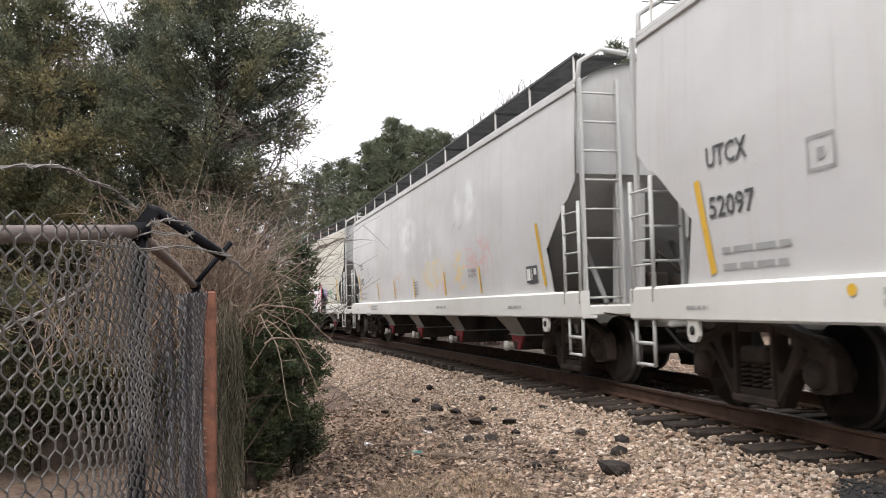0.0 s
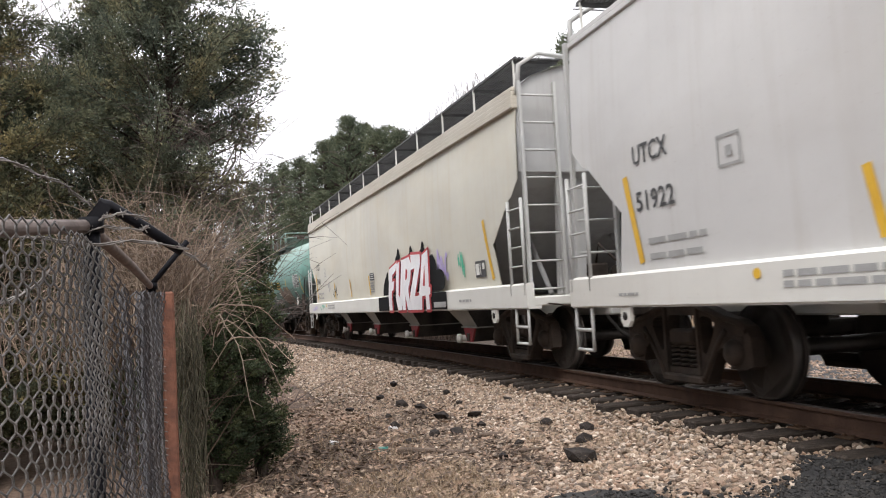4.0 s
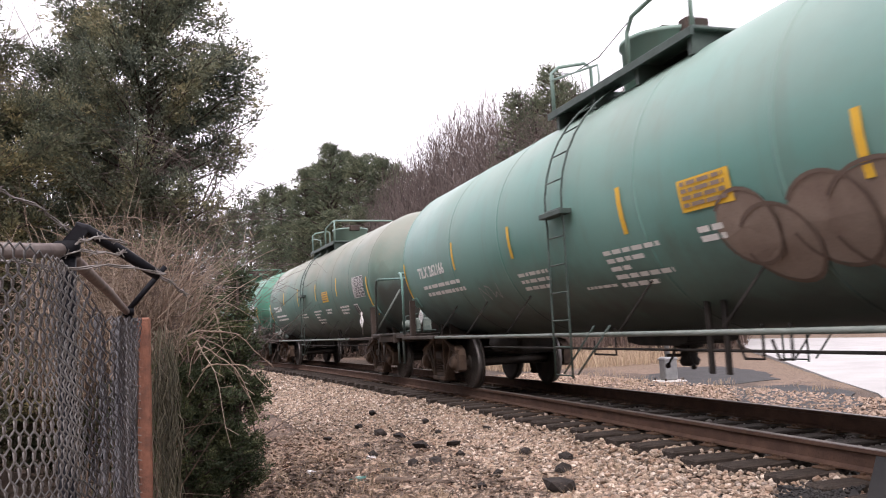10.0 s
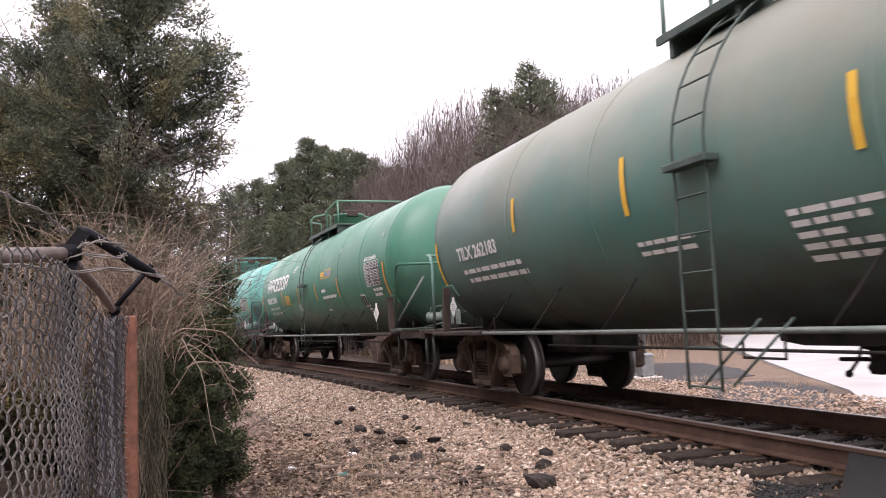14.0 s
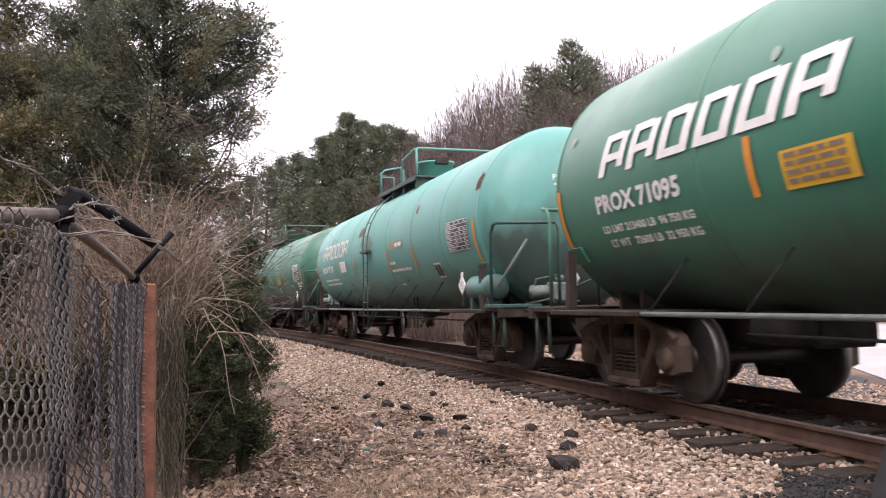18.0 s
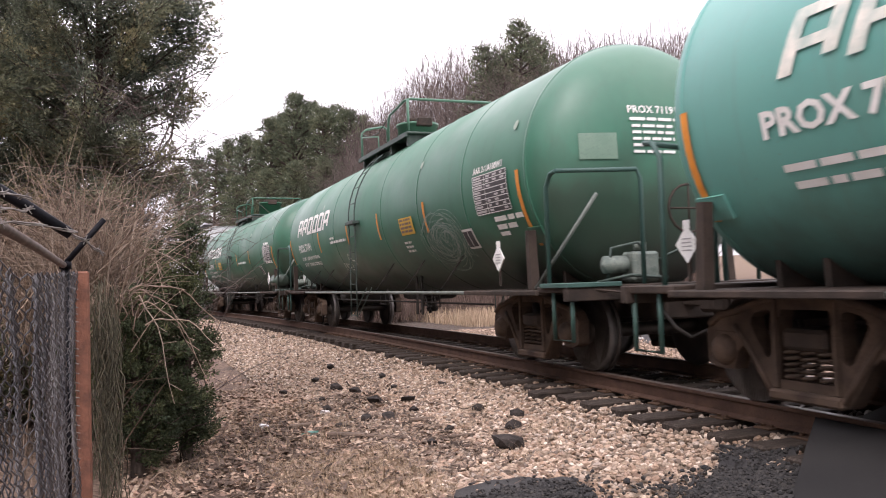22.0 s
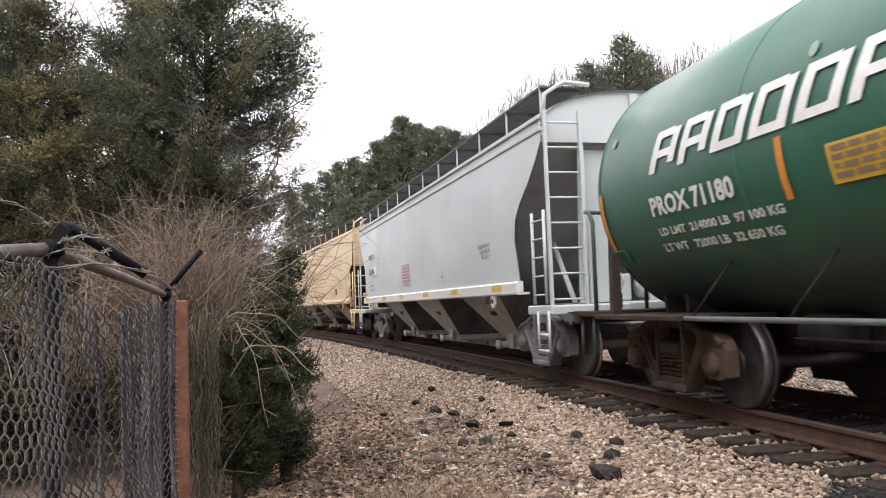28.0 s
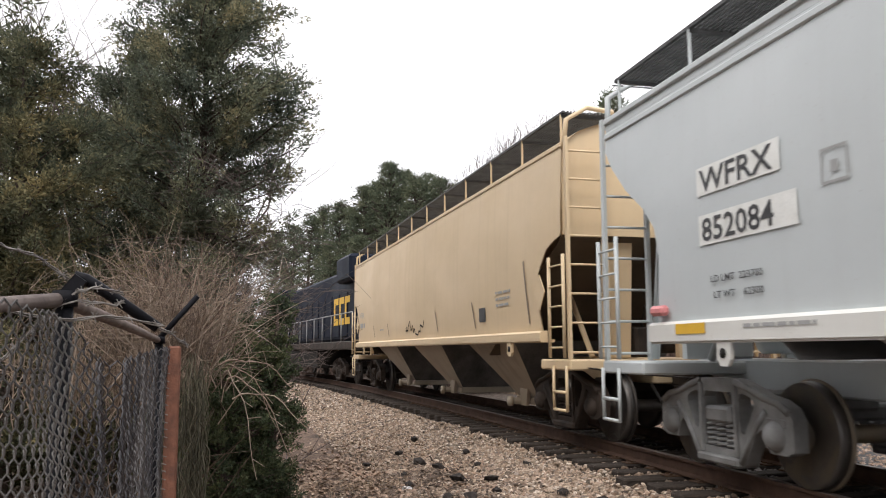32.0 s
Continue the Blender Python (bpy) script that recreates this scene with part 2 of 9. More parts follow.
M_white = paint("white_car_paint", (0.56, 0.552, 0.535), (0.475, 0.467, 0.455), (0.34, 0.30, 0.25), 0.5, 0.22, 0.35)
M_cream = paint("cream_car_paint", (0.59, 0.565, 0.475), (0.52, 0.505, 0.45), (0.48, 0.38, 0.22), 0.5, 0.30, 0.40)
M_sill = paint("white_sill_paint", (0.63, 0.625, 0.585), (0.56, 0.545, 0.505), (0.40, 0.36, 0.30), 0.5, 0.15, 0.15)
M_endgrey = paint("grey_end_paint", (0.40, 0.40, 0.39), (0.33, 0.33, 0.33), (0.20, 0.18, 0.16), 0.6, 0.35, 0.5)
M_tan = paint("tan_car_paint", (0.62, 0.47, 0.29), (0.56, 0.43, 0.27), (0.35, 0.26, 0.17), 0.5, 0.15, 0.25)
M_tandark = paint("dusty_tan_under", (0.40, 0.33, 0.25), (0.30, 0.26, 0.21), (0.16, 0.13, 0.10), 0.7, 0.3, 0.5)
M_ltgrey = paint("light_grey_paint", (0.50, 0.53, 0.53), (0.45, 0.48, 0.48), (0.32, 0.32, 0.31), 0.42, 0.12, 0.16)
M_gdark = paint("dusty_grey_under", (0.42, 0.41, 0.38), (0.33, 0.32, 0.30), (0.13, 0.12, 0.11), 0.7, 0.35, 0.6)
M_t1 = paint("faded_teal_paint", (0.092, 0.225, 0.192), (0.138, 0.268, 0.230), (0.12, 0.10, 0.075), 0.48, 0.30, 0.30, 0.0, ((0.22, 0.23, 0.185), 3.3, 0.40), belly_shade=1.80, splash=0.9)
M_t2 = paint("dusty_green_paint", (0.050, 0.135, 0.110), (0.085, 0.155, 0.125), (0.11, 0.09, 0.065), 0.52, 0.45, 0.40, 0.0, ((0.215, 0.205, 0.160), 3.1, 0.72), belly_shade=1.75, splash=0.85)
M_t3 = paint("green_paint", (0.028, 0.150, 0.095), (0.045, 0.180, 0.115), (0.030, 0.042, 0.033), 0.42, 0.18, 0.25, 0.0, ((0.10, 0.20, 0.135), 3.6, 0.5), belly_shade=1.70, splash=0.5)
M_t4 = paint("teal_paint", (0.075, 0.270, 0.235), (0.110, 0.315, 0.265), (0.13, 0.10, 0.07), 0.45, 0.16, 0.30, 0.15, belly_shade=1.62, splash=0.8)
M_t5 = paint("deep_green_paint", (0.020, 0.115, 0.070), (0.038, 0.145, 0.092), (0.028, 0.036, 0.029), 0.42, 0.22, 0.25, 0.0, ((0.09, 0.18, 0.125), 3.7, 0.5), belly_shade=1.70, splash=0.6)
M_t6 = paint("dark_green_paint", (0.014, 0.085, 0.050), (0.026, 0.115, 0.066), (0.05, 0.06, 0.04), 0.38, 0.16, 0.2, belly_shade=1.72, splash=0.6)
M_black = surf("black_grime", (0.012, 0.011, 0.010), (0.035, 0.030, 0.026), 5, 0.75)
M_truck = surf("rusty_truck_steel", (0.042, 0.031, 0.025), (0.118, 0.082, 0.060), 4, 0.75, 0.2, 0.3)
M_truckdk = surf("grimy_truck_steel", (0.028, 0.024, 0.021), (0.070, 0.052, 0.042), 4, 0.7, 0.2, 0.3)
M_truckgr = surf("grey_truck_steel", (0.25, 0.25, 0.245), (0.13, 0.125, 0.12), 4, 0.65, 0.1, 0.3)
M_wheel = surf("dark_wheel_steel", (0.030, 0.026, 0.024), (0.075, 0.060, 0.050), 3, 0.55, 0.5, 0.15)
M_wheelrust = surf("dusty_wheel_steel", (0.22, 0.17, 0.11), (0.14, 0.12, 0.10), 3, 0.6, 0.3, 0.15)
M_tread = surf("polished_tread", (0.15, 0.14, 0.13), (0.09, 0.08, 0.075), 8, 0.45, 0.6, 0.05)
M_railhead = surf("worn_rail_head", (0.15, 0.115, 0.095), (0.10, 0.075, 0.062), 6, 0.45, 0.45, 0.05)
M_railside = surf("rusty_rail_web", (0.062, 0.037, 0.027), (0.105, 0.062, 0.044), 5, 0.8, 0.1, 0.3)
M_tie = surf("creosoted_timber", (0.022, 0.018, 0.015), (0.070, 0.055, 0.045), 7, 0.85, 0, 0.6, 0.02, 60, (1, 6, 6))
M_plate = surf("rusty_plate", (0.07, 0.045, 0.03), (0.12, 0.07, 0.045), 8, 0.8, 0.2)
M_yellow = surf("yellow_stripe_paint", (0.66, 0.40, 0.03), (0.60, 0.35, 0.03), 5, 0.6, 0, 0.0)
M_orange = surf("orange_stripe_paint", (0.66, 0.25, 0.03), (0.58, 0.22, 0.03), 5, 0.6, 0, 0.0)
M_letterw = surf("white_lettering", (0.74, 0.74, 0.71), (0.62, 0.62, 0.58), 5, 0.6, 0, 0.0)
M_letterk = surf("black_lettering", (0.035, 0.035, 0.037), (0.06, 0.06, 0.06), 5, 0.6, 0, 0.0)
M_lettergr = surf("faint_grey_lettering", (0.34, 0.34, 0.33), (0.28, 0.28, 0.27), 5, 0.6, 0, 0.0)
M_red = surf("red_marker_paint", (0.50, 0.045, 0.05), (0.42, 0.04, 0.05), 5, 0.6, 0, 0.0)
M_fadedred = surf("faded_pink_scrawl", (0.58, 0.50, 0.485), (0.60, 0.57, 0.555), 2.2, 0.7, 0, 0.0)
M_purple = surf("purple_spray", (0.42, 0.34, 0.62), (0.50, 0.43, 0.65), 4, 0.7, 0, 0.0)
M_spraygreen = surf("green_spray", (0.10, 0.42, 0.28), (0.14, 0.46, 0.32), 4, 0.7, 0, 0.0)
M_sprayblack = surf("black_spray", (0.006, 0.006, 0.007), (0.012, 0.012, 0.012), 4, 0.8, 0, 0.0)
M_spraywhite = surf("white_spray", (0.78, 0.77, 0.77), (0.68, 0.66, 0.68), 3, 0.6, 0, 0.0)
for m_ in (M_sprayblack,):
    m_.node_tree.nodes["Principled BSDF"].inputs["Specular IOR Level"].default_value = 0.1
M_brownspray = surf("brown_paint_patch", (0.20, 0.15, 0.12), (0.25, 0.20, 0.16), 3, 0.75, 0, 0.0)
M_navy = paint("dark_blue_loco_paint", (0.010, 0.014, 0.024), (0.018, 0.021, 0.032), (0.03, 0.027, 0.025), 0.5, 0.25, 0.3)
M_navy.node_tree.nodes["Principled BSDF"].inputs["Specular IOR Level"].default_value = 0.05
M_lamp_glass = surf("dark_window_glass", (0.015, 0.018, 0.02), (0.03, 0.03, 0.035), 2, 0.08, 0, 0.0)


# ---------------------------------------------------------------- mesh helpers
class Geo:
    """Collects vertices and faces for one mesh."""

    def __init__(self):
        self.v, self.f, self.s, self.m = [], [], [], []

    def add(self, verts, faces, smooth=False, mi=0):
        o = len(self.v)
        self.v.extend(verts)
        for f in faces:
            self.f.append(tuple(i + o for i in f))
            self.s.append(smooth)
            self.m.append(mi)
        return self

    def box(self, x0, x1, y0, y1, z0, z1, c=0.0, mi=0):
        if c <= 0:
            vs = [(x, y, z) for z in (z0, z1) for y in (y0, y1) for x in (x0, x1)]
            fs = [(0, 2, 3, 1), (4, 5, 7, 6), (0, 1, 5, 4), (2, 6, 7, 3), (0, 4, 6, 2), (1, 3, 7, 5)]
            return self.add(vs, fs, False, mi)
        vs, idx = [], {}
        for i, (x, sx) in enumerate(((x0, 1), (x1, -1))):
            for j, (y, sy) in enumerate(((y0, 1), (y1, -1))):
                for k, (z, sz) in enumerate(((z0, 1), (z1, -1))):
                    idx[i, j, k] = len(vs)
                    vs += [(x, y + sy * c, z + sz * c), (x + sx * c, y, z + sz * c), (x + sx * c, y + sy * c, z)]
        fs = []
        for i in (0, 1):
            q = [idx[i, 0, 0], idx[i, 0, 1], idx[i, 1, 1], idx[i, 1, 0]]
            fs.append(tuple(q if i == 0 else q[::-1]))
            q = [idx[0, i, 0] + 1, idx[1, i, 0] + 1, idx[1, i, 1] + 1, idx[0, i, 1] + 1]
            fs.append(tuple(q if i == 0 else q[::-1]))
            q = [idx[0, 0, i] + 2, idx[0, 1, i] + 2, idx[1, 1, i] + 2, idx[1, 0, i] + 2]
            fs.append(tuple(q if i == 0 else q[::-1]))
            for j in (0, 1):
                flip = (i == j)
                q = [idx[i, j, 0], idx[i, j, 1], idx[i, j, 1] + 1, idx[i, j, 0] + 1]
                fs.append(tuple(q[::-1] if flip else q))
                q = [idx[i, 0, j], idx[i, 1, j], idx[i, 1, j] + 2, idx[i, 0, j] + 2]
                fs.append(tuple(q if flip else q[::-1]))
                q = [idx[0, i, j] + 1, idx[1, i, j] + 1, idx[1, i, j] + 2, idx[0, i, j] + 2]
                fs.append(tuple(q[::-1] if flip else q))
                for k in (0, 1):
                    a = idx[i, j, k]
                    fs.append((a, a + 1, a + 2) if (i + j + k) % 2 == 0 else (a, a + 2, a + 1))
        return self.add(vs, fs, False, mi)

    def prism(self, poly, x0, x1, axis="x", mi=0):
        """A polygon of (a, b) extruded along an axis: x -> (y, z), y -> (x, z), z -> (x, y)."""
        n = len(poly)
        area = sum(poly[i][0] * poly[(i + 1) % n][1] - poly[(i + 1) % n][0] * poly[i][1] for i in range(n))
        if (area < 0) != (axis == "y"):
            poly = poly[::-1]
        put = {"x": lambda a, b, c: (c, a, b), "y": lambda a, b, c: (a, c, b), "z": lambda a, b, c: (a, b, c)}[axis]
        vs = [put(a, b, x0) for a, b in poly] + [put(a, b, x1) for a, b in poly]
        fs = [tuple(range(n))[::-1], tuple(range(n, 2 * n))]
        fs += [(i, (i + 1) % n, n + (i + 1) % n, n + i) for i in range(n)]
        return self.add(vs, fs, False, mi)

    def tube(self, pts, r, n=6, cap=True, mi=0, r1=None):
        pts = [Vector(p) for p in pts]
        k = len(pts)
        vs, prev = [], None
        for i, p in enumerate(pts):
            d = (pts[min(i + 1, k - 1)] - pts[max(i - 1, 0)]).normalized()
            if prev is None:
                ref = Vector((0, 0, 1)) if abs(d.z) < 0.9 else Vector((1, 0, 0))
                a = d.cross(ref).normalized()
            else:
                a = (prev - d * prev.dot(d)).normalized()
            prev = a
            b = d.cross(a)
            rr = r if r1 is None else r + (r1 - r) * i / max(1, k - 1)
            for j in range(n):
                t = 2 * math.pi * j / n
                vs.append(tuple(p + a * (rr * math.cos(t)) + b * (rr * math.sin(t))))
        fs = []
        for i in range(k - 1):
            for j in range(n):
                j2 = (j + 1) % n
                fs.append((i * n + j, i * n + j2, (i + 1) * n + j2, (i + 1) * n + j))
        self.add(vs, fs, True, mi)
        if cap:
            o = len(self.v) - len(vs)
            self.f.append(tuple(o + j for j in range(n))[::-1])
            self.f.append(tuple(o + (k - 1) * n + j for j in range(n)))
            self.s += [False, False]
            self.m += [mi, mi]
        return self

    def lathe(self, prof, n=32, axis="y", center=(0, 0, 0), mi=0, smooth=True):
        """prof: (radius, position along the axis)."""
        cx, cy, cz = center
        vs = []
        for r, a in prof:
            for j in range(n):
                t = 2 * math.pi * j / n
                u, w = r * math.cos(t), r * math.sin(t)
                vs.append({"y": (cx + u, cy + a, cz + w), "x": (cx + a, cy + u, cz + w), "z": (cx + u, cy + w, cz + a)}[axis])
        fs = []
        for i in range(len(prof) - 1):
            for j in range(n):
                j2 = (j + 1) % n
                q = (i * n + j, (i + 1) * n + j, (i + 1) * n + j2, i * n + j2)
                fs.append(q if axis == "y" else q[::-1])
        self.add(vs, fs, smooth, mi)
        o = len(self.v) - len(vs)
        last = o + (len(prof) - 1) * n
        a, b = tuple(o + j for j in range(n)), tuple(last + j for j in range(n))[::-1]
        if axis != "y":
            a, b = a[::-1], b[::-1]
        if prof[0][0] > 1e-4:
            self.f.append(a), self.s.append(False), self.m.append(mi)
        if prof[-1][0] > 1e-4:
            self.f.append(b), self.s.append(False), self.m.append(mi)
        return self

    def mesh(self, name, mats):
        me = bpy.data.meshes.new(name)
        me.from_pydata(self.v, [], self.f)
        for m in (mats if isinstance(mats, (list, tuple)) else [mats]):
            me.materials.append(m)
        me.polygons.foreach_set("use_smooth", self.s)
        me.polygons.foreach_set("material_index", self.m)
        me.update()
        return me


def part(name, g, mat, parent=None, label="", at=None):
    """One mesh object, under a thing or a part."""
    me = g if isinstance(g, bpy.types.Mesh) else g.mesh(name, mat)
    ob = new(name, me)
    if parent is not None:
        ob.parent = parent
    if at is not None:
        ob.matrix_basis = at if isinstance(at, Matrix) else Matrix.Translation(at)
    if label:
        ob["label"] = label
    return ob


def thing(name, label, category, group="", kind=""):
    return tagged(new(name), label, category, group, kind)


def text_shape(s, size, bold):
    cu = bpy.data.curves.new("lettering", "FONT")
    cu.body, cu.size, cu.resolution_u, cu.offset = s, size, 2, size * bold
    ob = bpy.data.objects.new("lettering", cu)
    me = bpy.data.meshes.new_from_object(ob)
    vs = [tuple(v.co) for v in me.vertices]
    fs = [tuple(p.vertices) for p in me.polygons]
    bpy.data.objects.remove(ob), bpy.data.meshes.remove(me), bpy.data.curves.remove(cu)
    return vs, fs


def text_width(s, size):
    """Advance of a line of writing, from its right-hand edge."""
    return max([v[0] for v in text_shape(s, size, 0.0)[0]], default=0.0)


class Skin:
    """Maps flat artwork onto a car's near side: u along the side (towards -y), v up."""

    def __init__(self, f):
        self.f = f

    def put(self, g, pts, faces):
        g.add([self.f(u, v) for u, v in pts], faces)

    def rect(self, g, y0, y1, z0, z1, nu=1, nv=1, slant=0.0):
        pts, fs = [], []
        for j in range(nv + 1):
            for i in range(nu + 1):
                fz = j / nv
                pts.append((y0 + (y1 - y0) * i / nu - slant * fz, z0 + (z1 - z0) * fz))
        for j in range(nv):
            for i in range(nu):
                a = j * (nu + 1) + i
                q = (a, a + 1, a + nu + 2, a + nu + 1)
                fs.append(q if y1 < y0 else q[::-1])
        self.put(g, pts, fs)

    def text(self, g, s, y, z, size, wide=1.0, bold=0.016):
        vs, fs = text_shape(s, size, bold)
        self.put(g, [(y - v[0] * wide, z + v[1]) for v in vs], fs)

    def bars(self, g, rng, y, z, width, h):
        """A line of writing too small to read."""
        u = 0.0
        while u < width:
            w = min(width - u, rng.uniform(2, 6) * h)
            self.rect(g, y - u, y - u - w, z, z + h)
            u += w + h * 0.8

    def stroke(self, g, pts, w):
        for (a, b), (c, d) in zip(pts, pts[1:]):
            l = math.hypot(c - a, d - b)
            if l < 1e-6:
                continue
            n = max(1, int(l / 0.12))
            px, pz = -(d - b) / l * w / 2, (c - a) / l * w / 2
            ex, ez = (c - a) / l * w * 0.3, (d - b) / l * w * 0.3
            a, b, c, d = a - ex, b - ez, c + ex, d + ez
            vs, fs = [], []
            for i in range(n + 1):
                t = i / n
                x, z = a + (c - a) * t, b + (d - b) * t
                vs += [(x + px, z + pz), (x - px, z - pz)]
            for i in range(n):
                fs.append((2 * i, 2 * i + 1, 2 * i + 3, 2 * i + 2))
            self.put(g, vs, fs)

    def blob(self, g, cy, cz, ry, rz, rng, n=22, rough=0.12, low=-9.0):
        vs = [(cy, cz)]
        for i in range(n):
            t = 2 * math.pi * i / n
            k = 1 + rng.uniform(-rough, rough)
            vs.append((cy + ry * k * math.cos(t), max(low, cz + rz * k * math.sin(t))))
        self.put(g, vs, [(0, 1 + (i + 1) % n, 1 + i) for i in range(n)])


# ---------------------------------------------------------------- the track's line
GAUGE, RADIUS, BEND = 0.7525, 300.0, 7.0


def line(a):
    """Centre line of the track at a metres along it: x, y, heading."""
    if a <= BEND:
        return 6.15, a, 0.0
    p = (a - BEND) / RADIUS
    return 6.15 - RADIUS * (1 - math.cos(p)), BEND + RADIUS * math.sin(p), p


def beside(x, y):
    """How far a place lies to the right of the centre line."""
    return x - (6.15 - max(0.0, y - BEND) ** 2 / (2 * RADIUS))


def ground_z(x, y):
    d = beside(x, y)
    pts = [(-60, -0.75), (-6.5, -0.62), (-4.2, -0.56), (-2.7, -0.47), (-1.55, -0.325), (-1.0, -0.29), (1.0, -0.29), (1.45, -0.31), (2.6, -0.42), (9, -0.46), (24, -0.45), (60, 1.6), (200, 6)]
    return float(np.interp(d, [p[0] for p in pts], [p[1] for p in pts]))


# ---------------------------------------------------------------- ground
def axis_steps(stops):
    out = []
    for a, b, st in stops:
        out += list(np.arange(a, b, st))
    return out + [stops[-1][1]]


M_ground, g_nt, g_b = base_mat("mixed_ground", 0.95)
att = g_nt.nodes.new("ShaderNodeAttribute")
att.attribute_name = "stony"
att2 = g_nt.nodes.new("ShaderNodeAttribute")
att2.attribute_name = "grassy"
gn1, gn2, gn3 = noise_tex(g_nt, 1.3, 6), noise_tex(g_nt, 16, 5), noise_tex(g_nt, 55, 3)
r_dirt = ramp_pair(g_nt, (0.10, 0.070, 0.054), (0.24, 0.172, 0.130), 0.3, 0.7)
g_nt.links.new(gn2, r_dirt.inputs[0])
r_stone = ramp_pair(g_nt, (0.030, 0.025, 0.021), (0.13, 0.10, 0.082), 0.34, 0.70)
g_nt.links.new(gn3, r_stone.inputs[0])
r_grass = ramp_pair(g_nt, (0.085, 0.060, 0.043), (0.20, 0.145, 0.105), 0.3, 0.7)
g_nt.links.new(gn2, r_grass.inputs[0])
edge = g_nt.nodes.new("ShaderNodeMath")
edge.operation = "ADD"
g_nt.links.new(att.outputs["Fac"], edge.inputs[0])
sub = g_nt.nodes.new("ShaderNodeMath")
sub.operation = "MULTIPLY_ADD"
sub.inputs[1].default_value, sub.inputs[2].default_value = 0.9, -0.45
g_nt.links.new(gn1, sub.inputs[0])
g_nt.links.new(sub.outputs[0], edge.inputs[1])
r_edge = ramp_pair(g_nt, (0, 0, 0), (1, 1, 1), 0.4, 0.6)
g_nt.links.new(edge.outputs[0], r_edge.inputs[0])
gc = mix_rgb(g_nt, r_edge.outputs[0], r_dirt.outputs[0], r_stone.outputs[0])
gc = mix_rgb(g_nt, att2.outputs["Fac"], gc, r_grass.outputs[0])
g_nt.links.new(gc, g_b.inputs["Base Color"])
bump(g_nt, g_b, gn3, 0.8, 0.03)

gx = axis_steps([(-400, -40, 60), (-40, -4, 4), (-4, 12, 0.4), (12, 40, 2), (40, 400, 40)])
gy = axis_steps([(-200, -10, 30), (-10, 30, 0.5), (30, 80, 3), (80, 900, 60)])
gv, stony, grassy = [], [], []
for y in gy:
    for x in gx:
        d = beside(x, y)
        bumpz = 0.03 * noise.noise(Vector((x * 0.9, y * 0.9, 0))) if -6 < d < 12 else 0.25 * noise.noise(Vector((x * 0.05, y * 0.05, 3)))
        if abs(d) < 1.6:
            bumpz *= 0.2
        gv.append((x, y, ground_z(x, y) + bumpz))
        stony.append(float(np.interp(d, [-4.6, -3.2, 5.0, 7.0], [0, 1, 1, 0.3])))
        grassy.append(float(np.interp(d, [5.0, 8.5, 40], [0, 0.8, 1])))
nx = len(gx)
gf = [(j * nx + i, j * nx + i + 1, (j + 1) * nx + i + 1, (j + 1) * nx + i) for j in range(len(gy) - 1) for i in range(nx - 1)]
gme = bpy.data.meshes.new("ground")
gme.from_pydata(gv, [], gf)
gme.materials.append(M_ground)
for nm, vals in (("stony", stony), ("grassy", grassy)):
    gme.attributes.new(nm, "FLOAT", "POINT").data.foreach_set("value", vals)
gme.polygons.foreach_set("use_smooth", [True] * len(gf))
ground = tagged(new("ground", gme), "stony trackside earth with dry grass beyond", "ground", kind="structure")

# ---------------------------------------------------------------- track
track = thing("railway_track", "single railway track of rusty rails on dark timber ties", "railway track", kind="structure")
RAIL = [(-0.07, -0.18), (0.07, -0.18), (0.07, -0.168), (0.012, -0.148), (0.010, -0.045), (0.036, -0.036), (0.036, -0.006), (0.030, 0.0), (-0.030, 0.0), (-0.036, -0.006), (-0.036, -0.036), (-0.010, -0.045), (-0.012, -0.148), (-0.07, -0.168)]


def sweep_rail(off):
    g = Geo()
    stations = [-25 + i * 1.5 for i in range(110)]
    vs = []
    for a in stations:
        x, y, h = line(a)
        for px, pz in RAIL:
            vs.append((x + (off + px) * math.cos(h), y + (off + px) * math.sin(h), pz))
    n = len(RAIL)
    top, side = [], []
    for i in range(len(stations) - 1):
        for j in range(n):
            q = (i * n + j, i * n + (j + 1) % n, (i + 1) * n + (j + 1) % n, (i + 1) * n + j)
            (top if j in (6, 7, 8) else side).append(q)
    g.add(vs, side, False, 0)
    for q in top:
        g.f.append(q), g.s.append(False), g.m.append(1)
    return g


for off in (-GAUGE, GAUGE):
    part("rail", sweep_rail(off), [M_railside, M_railhead], track, "rusty steel rail with a polished head")
rng = random.Random(5)
tie_meshes = []
for k in range(4):
    g = Geo()
    w = 0.115 + 0.006 * k
    g.box(-1.36 - 0.035 * k, 1.34 + 0.02 * k, -w, w, -0.185, 0, 0.016)
    tie_meshes.append(g.mesh("tie", M_tie))
g = Geo()
g.box(-0.19, 0.19, -0.09, 0.09, 0, 0.016, 0.004)
for sx in (-0.12, 0.12):
    for sy in (-0.05, 0.05):
        g.box(sx - 0.014, sx + 0.014, sy - 0.014, sy + 0.014, 0.016, 0.035)
plate_mesh = g.mesh("tie_plate", M_plate)
for i in range(118):
    a = -3.0 + i * 0.51 + rng.uniform(-0.03, 0.03)
    x, y, h = line(a)
    t = part("tie", tie_meshes[i % 4], None, track, at=pose(x + rng.uniform(-0.05, 0.05), y, -0.196 + rng.uniform(-0.008, 0.004), 0, 0, math.degrees(h) + rng.uniform(-1.2, 1.2)))
    if a < 22:
        for off in (-GAUGE, GAUGE):
            part("tie_plate", plate_mesh, None, t, at=(off, 0, 0.0))


from mathutils.geometry import tessellate_polygon


